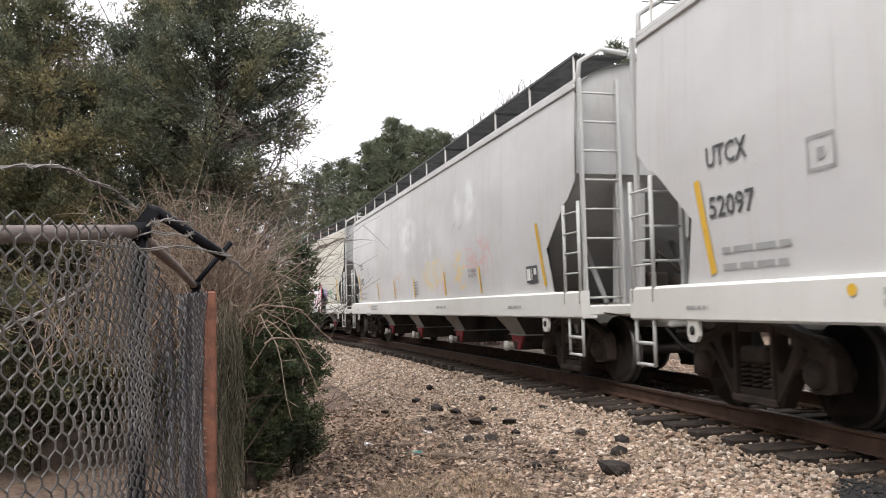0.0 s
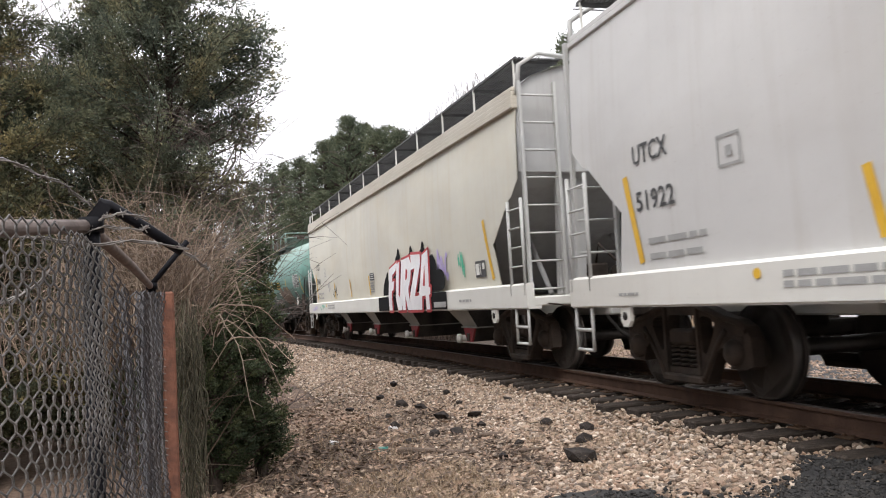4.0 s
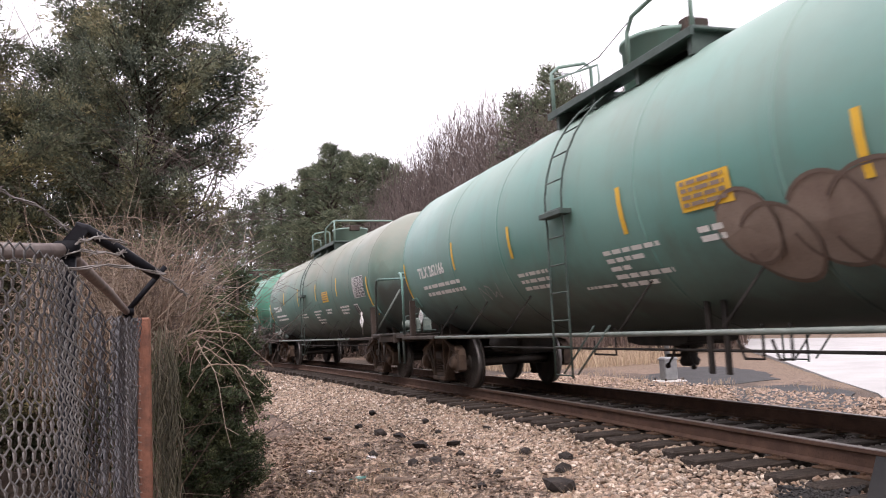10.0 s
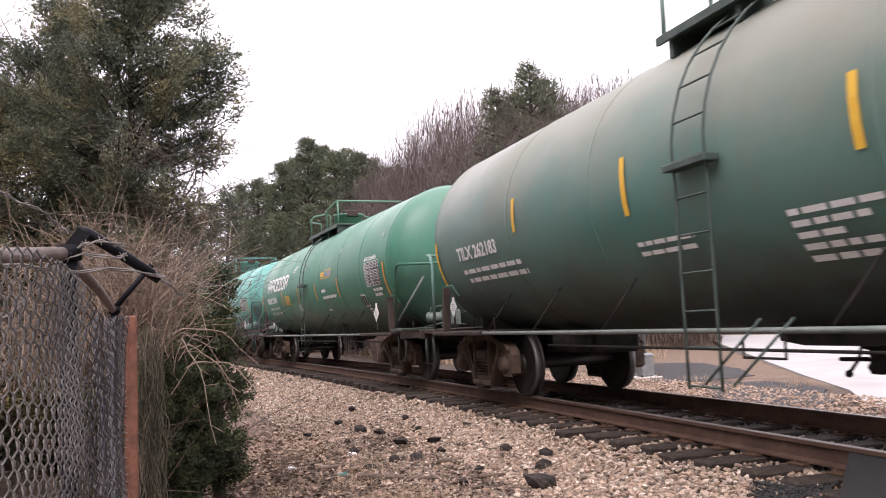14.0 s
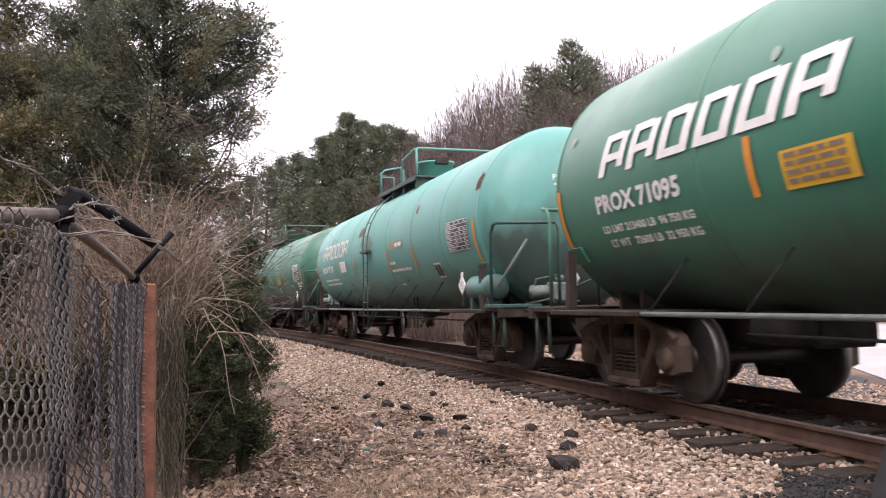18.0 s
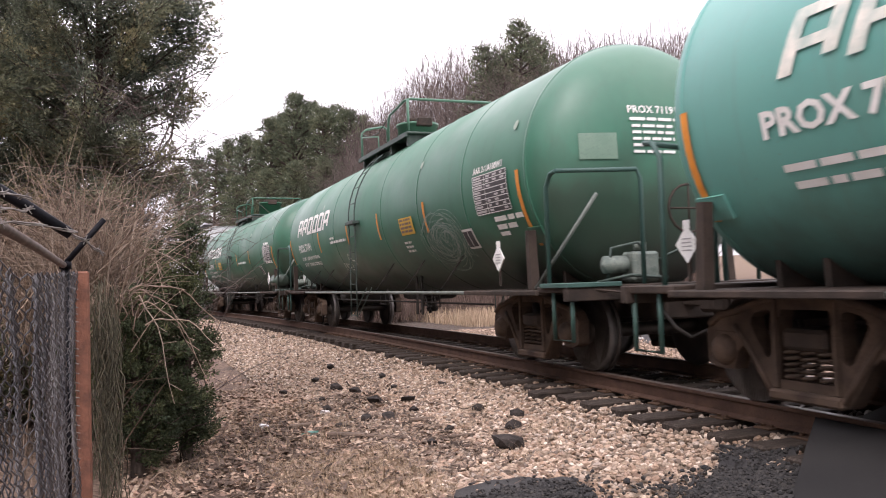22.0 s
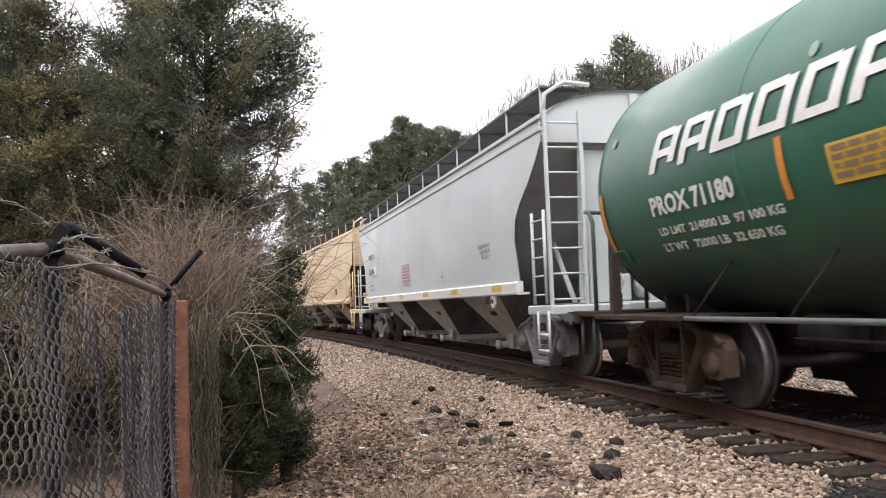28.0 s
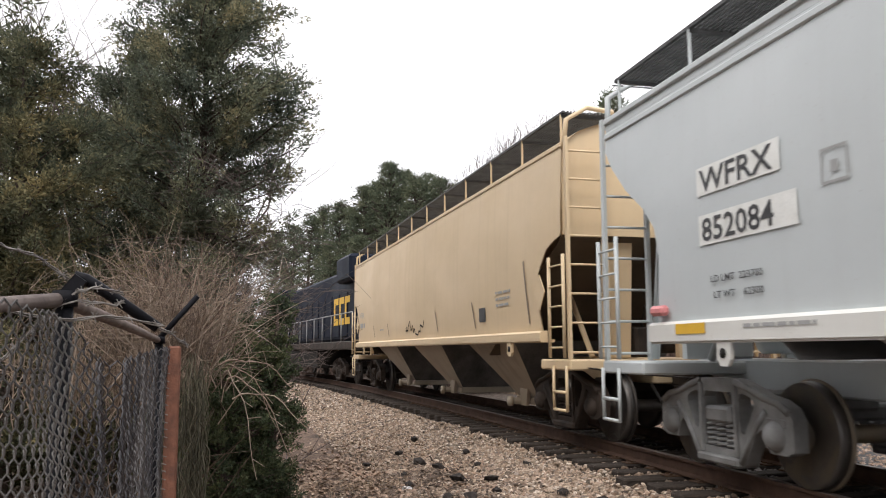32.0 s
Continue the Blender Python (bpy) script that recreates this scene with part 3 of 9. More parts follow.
# ---------------------------------------------------------------- running gear
def pierced_plate(g, outer, holes, x0, x1):
    """A plate in the y-z plane between x0 and x1, with openings through it."""
    loops = [[Vector((a, b, 0)) for a, b in l] for l in [outer] + holes]
    flat = [p for l in loops for p in l]
    n = len(flat)
    vs = [(x0, p.x, p.y) for p in flat] + [(x1, p.x, p.y) for p in flat]
    fs = []
    for a, b, c in tessellate_polygon(loops):
        area = (flat[b] - flat[a]).cross(flat[c] - flat[a]).z
        t = (a, b, c) if area > 0 else (a, c, b)
        fs += [t[::-1], tuple(q + n for q in t)]
    o = 0
    for k, l in enumerate(loops):
        m = len(l)
        area = sum(l[i].x * l[(i + 1) % m].y - l[(i + 1) % m].x * l[i].y for i in range(m))
        for i in range(m):
            q = (o + i, o + (i + 1) % m, o + (i + 1) % m + n, o + i + n)
            fs.append(q if (area > 0) == (k == 0) else q[::-1])
        o += m
    g.add(vs, fs)


def build_sideframe(mat, side):
    g = Geo()
    x0, x1 = sorted((side * 0.95, side * 1.09))
    half = [(0.0, 0.93), (0.28, 0.925), (0.50, 0.87), (0.72, 0.795), (0.92, 0.765), (1.06, 0.70), (1.13, 0.60), (1.13, 0.34), (1.02, 0.30), (0.80, 0.30), (0.745, 0.44), (0.68, 0.50), (0.60, 0.44), (0.40, 0.15), (0.34, 0.115)]
    outer = half + [(-a, b) for a, b in half[:0:-1]]
    drop = [(0.335, 0.74), (0.355, 0.785), (0.40, 0.80), (0.52, 0.77), (0.575, 0.73), (0.58, 0.68), (0.53, 0.59), (0.43, 0.435), (0.39, 0.42), (0.36, 0.45), (0.34, 0.56)]
    win = [(-0.265, 0.27), (0.265, 0.27), (0.265, 0.74), (0.23, 0.80), (-0.23, 0.80), (-0.265, 0.74)]
    pierced_plate(g, outer, [win, drop, [(-a, b) for a, b in drop]], x0, x1)
    xo = x1 if side > 0 else x0
    for s in (-1, 1):
        # raised flanges, spring columns, bearing and its cap
        g.tube([(xo, s * 0.30, 0.90), (xo, s * 0.52, 0.845), (xo, s * 0.74, 0.775), (xo, s * 0.94, 0.74), (xo, s * 1.08, 0.66)], 0.035, 6)
        g.tube([(xo, s * 0.36, 0.16), (xo, s * 0.50, 0.36), (xo, s * 0.64, 0.54), (xo, s * 0.76, 0.66)], 0.030, 6)
        g.box(min(xo - side * 0.02, xo + side * 0.03), max(xo - side * 0.02, xo + side * 0.03), s * 0.30 - 0.025, s * 0.30 + 0.025, 0.20, 0.88, 0.01)
        g.box(x0 - 0.01, x1 + 0.01, s * 0.889 - 0.15, s * 0.889 + 0.15, 0.52, 0.62, 0.02)
        prof = [(0.0, xo + side * 0.09), (0.07, xo + side * 0.09), (0.11, xo + side * 0.06), (0.13, xo + side * 0.02), (0.13, xo - side * 0.10), (0.0, xo - side * 0.10)]
        g.lathe(prof[::-1] if side > 0 else prof, 14, "x", (0, s * 0.889, 0.457))
    g.box(x0 - 0.05, x1 + 0.05, -0.36, 0.36, 0.115, 0.20, 0.02)
    return g.mesh("side_frame", mat)


def build_springs(mat):
    g = Geo()
    pts = [(0.068 * math.cos(t), 0.068 * math.sin(t), 0.275 + 0.23 * t / (2 * math.pi * 5)) for t in [k * math.pi / 4 for k in range(41)]]
    g.tube(pts, 0.016, 5)
    return g.mesh("coil_spring", mat)


def build_bolster(mat):
    g = Geo()
    g.box(-1.12, 1.12, -0.22, 0.22, 0.50, 0.66, 0.03)
    g.box(-0.5, 0.5, -0.3, 0.3, 0.60, 0.80, 0.03)
    g.tube([(-0.7, -0.5, 0.40), (0.7, -0.5, 0.40)], 0.05, 6)
    g.tube([(-0.7, 0.5, 0.40), (0.7, 0.5, 0.40)], 0.05, 6)
    return g.mesh("bolster", mat)


def build_wheel(sgn, mats):
    """One wheel about its axle (x), its outer face to the side sgn."""
    g = Geo()
    prof = [(0.0, 0.10), (0.10, 0.10), (0.13, 0.07), (0.16, 0.01), (0.36, -0.015), (0.40, 0.055), (0.452, 0.06)]
    back = [(0.470, -0.04), (0.490, -0.055), (0.485, -0.075), (0.40, -0.075), (0.36, -0.045), (0.15, -0.05), (0.0, -0.05)]
    xs = sgn * GAUGE
    front = [(r, xs + sgn * a) for r, a in prof]
    rear = [(r, xs + sgn * a) for r, a in back]
    order = (lambda l: l[::-1]) if sgn > 0 else (lambda l: l)
    g.lathe(order(front), 36, "x")
    g.lathe(order([front[-1], rear[0]]), 36, "x", mi=1)
    g.lathe(order(rear), 36, "x")
    for k in range(4):
        t = k * math.pi / 2 + 0.3
        g.box(xs + sgn * 0.11 - 0.02, xs + sgn * 0.11 + 0.02, 0.06 * math.cos(t) - 0.014, 0.06 * math.cos(t) + 0.014, 0.06 * math.sin(t) - 0.014, 0.06 * math.sin(t) + 0.014)
    return g.mesh("wheel", mats)


GEAR = {}


def gear(kind):
    if kind not in GEAR:
        mt = {"rust": M_truck, "dark": M_truckdk, "grey": M_truckgr}[kind]
        mw = {"rust": M_wheel, "dark": M_wheel, "grey": M_wheelrust}[kind]
        ax = Geo().lathe([(0.08, -1.0), (0.09, -0.6), (0.08, 0.0), (0.09, 0.6), (0.08, 1.0)], 12, "x")
        GEAR[kind] = ((build_sideframe(mt, -1), build_sideframe(mt, 1)), build_springs(mt), build_bolster(M_truckdk if kind != "grey" else mt), build_wheel(-1, [mw, M_tread]), build_wheel(1, [mw, M_tread]), ax.mesh("wheelset", mw))
    return GEAR[kind]


ROLLING = []


def add_gear(car, tc, kind, base=1.778):
    fr, sp, bo, wl_, wr_, ax = gear(kind)
    for s in (-1, 1):
        tr = part("truck", bo, None, car, at=(0, s * tc / 2, 0))
        tr["label"] = {"rust": "rust-brown cast steel truck", "dark": "grimy black cast steel truck", "grey": "grey-painted cast steel truck"}[kind]
        for q in (0, 1):
            part("side_frame", fr[q], None, tr)
            for yy in (-0.17, 0.0, 0.17):
                part("coil_spring", sp, None, tr, at=((2 * q - 1) * 1.03, yy, 0))
        for q in (-1, 1):
            ws = part("wheelset", ax, None, car, at=(0, s * tc / 2 + q * base / 2, 0.457))
            part("wheel", wl_, None, ws)
            part("wheel", wr_, None, ws)
            ROLLING.append((ws, s * tc / 2 + q * base / 2))


def coupler(car, half, reach, mat):
    for s in (-1, 1):
        g = Geo()
        g.box(-0.10, 0.10, s * (half - 0.6) if s > 0 else -half - reach + 0.15, s * (half + reach - 0.15) if s > 0 else -(half - 0.6), 0.74, 0.92, 0.02)
        g.box(-0.17, 0.13, min(s * (half + reach - 0.22), s * (half + reach)), max(s * (half + reach - 0.22), s * (half + reach)), 0.68, 0.98, 0.04)
        part("coupler", g, mat, car)
        h = Geo()
        h.tube([(-0.35, s * (half - 0.1), 0.75), (-0.35, s * (half + reach * 0.35), 0.52), (-0.30, s * (half + reach * 0.7), 0.42), (-0.2, s * (half + reach * 0.95), 0.50)], 0.022, 6)
        part("air_hose", h, M_black, car)
        c = Geo()
        c.tube([(-1.35, s * (half - 0.02), 0.98), (-0.8, s * (half + 0.12), 0.90), (-0.25, s * (half + reach - 0.25), 0.86)], 0.012, 5)
        part("uncoupling_lever", c, mat, car)


def ladder(car, pts_a, pts_b, n, mat, r=0.018, flat=0.0):
    """Two stiles given by their end points and n rungs between them."""
    top = None
    for a, b in (pts_a, pts_b):
        g = Geo()
        if flat:
            g.prism([(a[1] - flat, a[2]), (a[1] + flat, a[2]), (b[1] + flat, b[2]), (b[1] - flat, b[2])], a[0] - 0.02, a[0] + 0.02)
        else:
            g.tube([a, b], r * 1.4, 6)
        top = part("stile", g, mat, top) if top else part("ladder", g, mat, car)
        top = top.parent if top.name.startswith("stile") else top
    for i in range(n):
        t = (i + 0.5) / n
        g = Geo()
        g.tube([Vector(pts_a[0]).lerp(Vector(pts_a[1]), t), Vector(pts_b[0]).lerp(Vector(pts_b[1]), t)], r * 0.8, 5)
        part("rung", g, mat, top)
    return top


# ---------------------------------------------------------------- covered hoppers
def hopper(name, label, spec):
    car = thing(name, label, "freight car", "freight train")
    side, sill_m, end_m, under, iron = spec["side"], spec["sill"], spec["end"], spec["under"], spec["iron"]
    L, eave, peak = spec["half"], spec["eave"], spec["eave"] + 0.42
    notch = spec["notch"]
    W = 1.52
    cols = sorted(set([0, 0.02] + [e for e, _ in notch] + list(np.linspace(notch[-1][0], L, 14))))

    def zb(e):
        return float(np.interp(e, [n[0] for n in notch], [n[1] for n in notch]))

    ys = [-(L - e) for e in cols] + [(L - e) for e in reversed(cols[:-1])]
    bot = [zb(L - abs(y)) for y in ys]
    for s in (-1, 1):
        g = Geo()
        nz = 8
        for layer in (0, 1):
            vs = []
            for y, b in zip(ys, bot):
                for k in range(nz + 1):
                    z = b + (eave - b) * k / nz
                    bow = 0.05 * math.sin(math.pi * min(1, max(0, (z - 1.2) / (eave - 1.2))))
                    e = L - abs(y)
                    curl = spec["curl"] * max(0.0, min(1.0, (notch[-2][1] - z) / (notch[-2][1] - 1.25))) ** 1.5 * max(0.0, 1 - abs(e - notch[-1][0]) / 1.2)
                    vs.append((s * (W + bow - 0.012 * layer), y + math.copysign(curl, y), z))
            fs = []
            for i in range(len(ys) - 1):
                for k in range(nz):
                    q = (i * (nz + 1) + k, (i + 1) * (nz + 1) + k, (i + 1) * (nz + 1) + k + 1, i * (nz + 1) + k + 1)
                    fs.append(q if (s > 0) != (layer == 1) else q[::-1])
            g.add(vs, fs, True)
        part("side_sheet", g, side, car)
        # vertical seams of the side plates
        for y in spec.get("seams", ()):
            g = Geo()
            vs, n = [], 6
            b = zb(L - abs(y))
            for k in range(n + 1):
                z = b + (eave - b) * k / n
                bow = 0.05 * math.sin(math.pi * min(1, max(0, (z - 1.2) / (eave - 1.2))))
                vs += [(s * (W + bow + 0.004), y - 0.02, z), (s * (W + bow + 0.004), y + 0.02, z)]
            g.add(vs, [((2 * k, 2 * k + 1, 2 * k + 3, 2 * k + 2) if s > 0 else (2 * k, 2 * k + 2, 2 * k + 3, 2 * k + 1)) for k in range(n)])
            part("plate_seam", g, side, car)
        g = Geo()
        e = spec["sill_half"]
        z0, z1 = spec["sill_z"]
        g.prism([(s * 1.50, z0 - 0.0), (s * 1.62, z0), (s * 1.62, z1 - 0.03), (s * 1.58, z1), (s * 1.50, z1)], -e, e, "y")
        g.box(min(s * 1.40, s * 1.60), max(s * 1.40, s * 1.60), -e, e, z0 - 0.02, z0 + 0.02)
        part("side_sill", g, sill_m, car)
        for dz, out in spec["cornice"]:
            g = Geo()
            g.box(min(s * 1.46, s * (1.50 + out)), max(s * 1.46, s * (1.50 + out)), -L, L, eave + dz - 0.035, eave + dz + 0.035, 0.012)
            part("eave_rail", g, spec.get("cornice_mat", side), car)
    # roof
    g = Geo()
    n = 12
    vs, fs = [], []
    for y in (-L + 0.02, L - 0.02):
        for k in range(n + 1):
            t = -1 + 2 * k / n
            vs.append((t * 1.5, y, eave + (peak - eave) * (1 - t * t) ** 0.7))
    for k in range(n):
        fs.append((k, k + 1, n + 2 + k, n + 1 + k))
    g.add(vs, fs, True)
    part("roof", g, end_m, car)
    g = Geo()
    for i in range(int(L * 2 / 3.1)):
        y = -L + 1.6 + i * 3.1
        g.box(-0.35, 0.35, y, y + 2.4, peak - 0.03, peak + 0.09, 0.02)
    part("roof_hatch", g, end_m, car)
    # upper end walls with the sheets that slope in under them
    for s in (-1, 1):
        g = Geo()
        zc = spec["end_z"]
        prof = [(-1.5, zc), (1.5, zc)] + [(1.5 * (1 - 2 * k / n), eave + (peak - eave) * (1 - (1 - 2 * k / n) ** 2) ** 0.7) for k in range(n + 1)]
        g.prism(prof, s * (L - 0.10) - 0.02, s * (L - 0.10) + 0.02, "y")
        g.box(-0.06, 0.06, s * (L - 0.06) - 0.03, s * (L - 0.06) + 0.03, zc - 0.05, peak - 0.05)
        part("end_wall", g, end_m, car)
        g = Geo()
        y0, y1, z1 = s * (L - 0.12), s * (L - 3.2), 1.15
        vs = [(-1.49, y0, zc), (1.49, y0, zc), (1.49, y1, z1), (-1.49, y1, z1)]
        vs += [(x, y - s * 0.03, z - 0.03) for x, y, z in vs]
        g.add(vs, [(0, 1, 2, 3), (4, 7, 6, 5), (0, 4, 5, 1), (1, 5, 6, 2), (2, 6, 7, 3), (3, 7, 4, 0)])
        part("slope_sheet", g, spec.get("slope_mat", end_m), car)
        # end platform, corner posts, bracing
        ze = spec["deck"]
        g = Geo()
        e = spec["plat"]
        g.box(-1.55, 1.55, min(s * (e - 1.0), s * e), max(s * (e - 1.0), s * e), ze - 0.16, ze - 0.02, 0.02)
        g.box(-0.35, 0.35, min(s * (e - 3.4), s * e), max(s * (e - 3.4), s * e), ze - 0.34, ze, 0.02)
        part("end_platform", g, iron, car)
        for x in (-0.95, 0.95):
            g = Geo()
            g.tube([(x, s * (e - 0.12), ze), (x * 0.9, s * (L - 0.15), zc + 0.05)], 0.05, 6)
            part("end_brace", g, end_m, car)
            g = Geo()
            g.tube([(x * 0.8, s * (e - 1.0), ze), (x * 0.8, s * (L - 1.6), 2.1)], 0.045, 6)
            part("end_brace", g, end_m, car)
        # broad end columns between platform and end wall
        for x in (-0.62, 0.62):
            g = Geo()
            vs = [(x + q * 0.22, s * (y + r), z) for y, z in ((e - 0.55, ze), (L - 0.22, zc + 0.02)) for q, r in ((-1, 0), (1, 0), (1, -0.10), (-1, -0.10))]
            g.add(vs, [(0, 1, 5, 4), (1, 2, 6, 5), (2, 3, 7, 6), (3, 0, 4, 7)])
            part("end_column", g, end_m, car)
        if s < 0:
            g = Geo()
            g.box(0.02, 0.34, -e + 0.10, -e + 0.30, ze + 0.85, ze + 1.42, 0.04)
            g.box(0.10, 0.28, -e + 0.14, -e + 0.24, ze, ze + 0.9, 0.01)
            hb = part("hand_brake", g, spec["ladder"], car, "pale hand-brake housing")
            g = Geo()
            ring = [(0.42 + 0.29 * math.cos(t), -e + 0.02, ze + 1.20 + 0.29 * math.sin(t)) for t in [k * math.pi / 9 for k in range(19)]]
            g.tube(ring, 0.018, 5)
            for k in range(5):
                t = k * 1.257
                g.tube([(0.42, -e + 0.05, ze + 1.20), (0.42 + 0.28 * math.cos(t), -e + 0.02, ze + 1.20 + 0.28 * math.sin(t))], 0.012, 4)
            g.tube([(0.30, -e + 0.12, ze + 1.20), (0.45, -e + 0.0, ze + 1.20)], 0.05, 8)
            part("brake_wheel", g, spec["ladder"], hb)
        # brake gear on the platform
        g = Geo()
        g.lathe([(0.0, -0.26), (0.17, -0.22), (0.17, 0.22), (0.0, 0.26)], 14, "x", (0.35, s * (e - 0.62), ze + 0.22))
        g.box(-0.35, -0.05, s * (e - 0.6) - 0.12, s * (e - 0.6) + 0.12, ze, ze + 0.42, 0.03)
        g.tube([(-0.2, s * (e - 0.6), ze + 0.4), (-0.25, s * (e - 0.4), ze + 0.7), (0.1, s * (e - 0.25), ze + 0.3)], 0.02, 5)
        part("brake_gear", g, end_m if spec.get("grey_brake") else M_truckdk, car)
        # ladders: the tall one on the end, the short one on the side
        for sx in (-1, 1):
            zt = spec["eave"] + 0.05
            ladder(car, ((sx * 1.52, s * (e - 0.06), ze - 0.12), (sx * 1.52, s * (L + 0.12), zt)), ((sx * 0.98, s * (e - 0.06), ze - 0.12), (sx * 0.98, s * (L + 0.12), zt)), 8, spec["ladder"], 0.02, 0.035 if spec.get("flat", True) else 0.0)
            lo = s * (e - 0.06)
            ladder(car, ((sx * 1.60, lo, ze), (sx * 1.60, lo, 2.45)), ((sx * 1.60, lo - s * 0.48, ze), (sx * 1.60, lo - s * 0.48, 2.45)), 5, spec["ladder"], 0.017)
            g = Geo()
            for yy in (lo, lo - s * 0.42):
                g.tube([(sx * 1.58, yy, ze - 0.1), (sx * 1.58, yy, 0.42)], 0.022, 5)
            for zz in (0.43, 0.66):
                g.tube([(sx * 1.58, lo, zz), (sx * 1.58, lo - s * 0.42, zz)], 0.022, 5)
            part("stirrup_step", g, spec["ladder"], car)
        if spec.get("hoop", True):
            for sx in (-1, 1):
                g = Geo()
                g.tube([(sx * 1.50, s * L, eave - 0.1), (sx * 1.47, s * (L + 0.05), eave + 0.30), (sx * 1.15, s * (L + 0.02), eave + 0.50), (sx * 0.7, s * (L - 0.1), eave + 0.50)], 0.035, 6)
                part("grab_hoop", g, spec["ladder"], car)
    # running boards with their posts
    for s in (-1, 1):
        zr = eave + 0.46
        x0, x1 = 0.75, 1.42
        g = Geo()
        for k in range(14):
            x = s * (x0 + (x1 - x0) * k / 13)
            g.box(x - 0.010, x + 0.010, -L + 0.1, L - 0.1, zr - 0.02, zr + 0.012)
        m = int(2 * L / 0.09)
        for k in range(m):
            y = -L + 0.15 + k * 0.09
            g.box(min(s * x0, s * x1), max(s * x0, s * x1), y - 0.012, y + 0.012, zr - 0.012, zr)
        part("running_board", g, spec["board"], car, "open steel grating walkway")
        for k in range(12):
            y = -L + 0.2 + k * (2 * L - 0.4) / 11
            p = Geo()
            p.box(min(s * 1.42, s * 1.45), max(s * 1.42, s * 1.45), y - 0.013, y + 0.013, eave, zr + 0.02, 0.004)
            p.box(min(s * 0.75, s * 1.44), max(s * 0.75, s * 1.44), y - 0.02, y + 0.02, zr - 0.06, zr - 0.02, 0.0, 1)
            part("walkway_bracket", p, [spec["post"], spec["board"]], car)
        e = Geo()
        e.box(min(s * 1.42, s * 1.45), max(s * 1.42, s * 1.45), -L + 0.1, L - 0.1, zr - 0.02, zr + 0.015)
        part("walkway_edge", e, spec["board"], car)
    # bays with outlets
    nb, z0 = spec["bays"], spec["sill_z"][0] + 0.02
    span = spec["bay_span"] * 2 / nb
    for k in range(nb):
        yc = spec["bay_at"][k] if "bay_at" in spec else -spec["bay_span"] + span * (k + 0.5)
        g = Geo()
        h = spec.get("bay_half", span * 0.49)
        wb, lb, zl = spec["outlet_w"], spec["outlet_half"], spec["bay_z"]
        h0, h1 = spec.get("bay_top", (h, h))
        l0, l1 = spec.get("bay_low", (lb, lb))
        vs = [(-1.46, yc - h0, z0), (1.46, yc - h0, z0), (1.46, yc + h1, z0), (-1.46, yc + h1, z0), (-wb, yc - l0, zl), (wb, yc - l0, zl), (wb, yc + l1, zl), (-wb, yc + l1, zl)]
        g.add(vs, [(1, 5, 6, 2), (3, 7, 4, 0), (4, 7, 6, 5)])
        # cross faces take a darker material: grime plus painted under-car shade
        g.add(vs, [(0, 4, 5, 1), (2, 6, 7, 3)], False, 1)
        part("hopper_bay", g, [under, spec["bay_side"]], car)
        if spec.get("trough"):
            # flat flange, then a narrow trough across the car, closed by a gate at each end
            g = Geo()
            g.box(-wb - 0.05, wb + 0.05, yc - l0 - 0.03, yc + l1 + 0.03, zl - 0.012, zl + 0.012, 0.004)
            part("outlet_frame", g, M_bayface, car)
            g = Geo()
            low = [(yc - l0 * 0.85, zl - 0.012), (yc + l1 * 0.85, zl - 0.012), (yc + 0.06, zl - 0.25), (yc - 0.16, zl - 0.25)]
            g.prism(low, -wb + 0.01, wb - 0.01)
            part("outlet_trough", g, M_bay, car)
            for sx in (-1, 1):
                g = Geo()
                g.prism(low, min(sx * wb, sx * (wb + 0.035)), max(sx * wb, sx * (wb + 0.035)))
                part("outlet_gate", g, spec["gate"], car, "worn red outlet gate")
                g = Geo()
                g.box(min(sx * (wb + 0.03), sx * (wb + 0.06)), max(sx * (wb + 0.03), sx * (wb + 0.06)), yc - 0.10, yc + 0.03, zl - 0.24, zl - 0.10, 0.01)
                part("gate_plate", g, M_truckdk, car)
                g = Geo()
                g.tube([(sx * (wb - 0.1), yc + 0.17, zl - 0.19), (sx * (wb + 0.14), yc + 0.17, zl - 0.19)], 0.055, 12)
                g.lathe([(0.0, sx * (wb + 0.17)), (0.085, sx * (wb + 0.17)), (0.085, sx * (wb + 0.12)), (0.0, sx * (wb + 0.12))], 14, "x", (0, yc + 0.17, zl - 0.19))
                part("outlet_cap", g, spec["pipe"], car, "pale round outlet cap")
            continue
        g = Geo()
        g.box(-wb - 0.06, wb + 0.06, yc - lb - 0.05, yc + lb + 0.05, zl - 0.10, zl + 0.02, 0.015)
        part("outlet_frame", g, spec["frame"], car)
        g = Geo()
        g.tube([(-wb - 0.30, yc + 0.1, zl - 0.05), (wb + 0.30, yc + 0.1, zl - 0.05)], 0.06, 10)
        g.lathe([(0.0, -wb - 0.35), (0.085, -wb - 0.35), (0.085, -wb - 0.28), (0.0, -wb - 0.28)], 12, "x", (0, yc + 0.1, zl - 0.05))
        part("outlet_pipe", g, spec["pipe"], car)
        g = Geo()
        g.prism([(yc - 0.26, zl + 0.16), (yc + 0.10, zl + 0.16), (yc + 0.04, zl - 0.12), (yc - 0.18, zl - 0.12)], -wb - 0.14, -wb - 0.08)
        part("outlet_gate", g, spec["gate"], car)
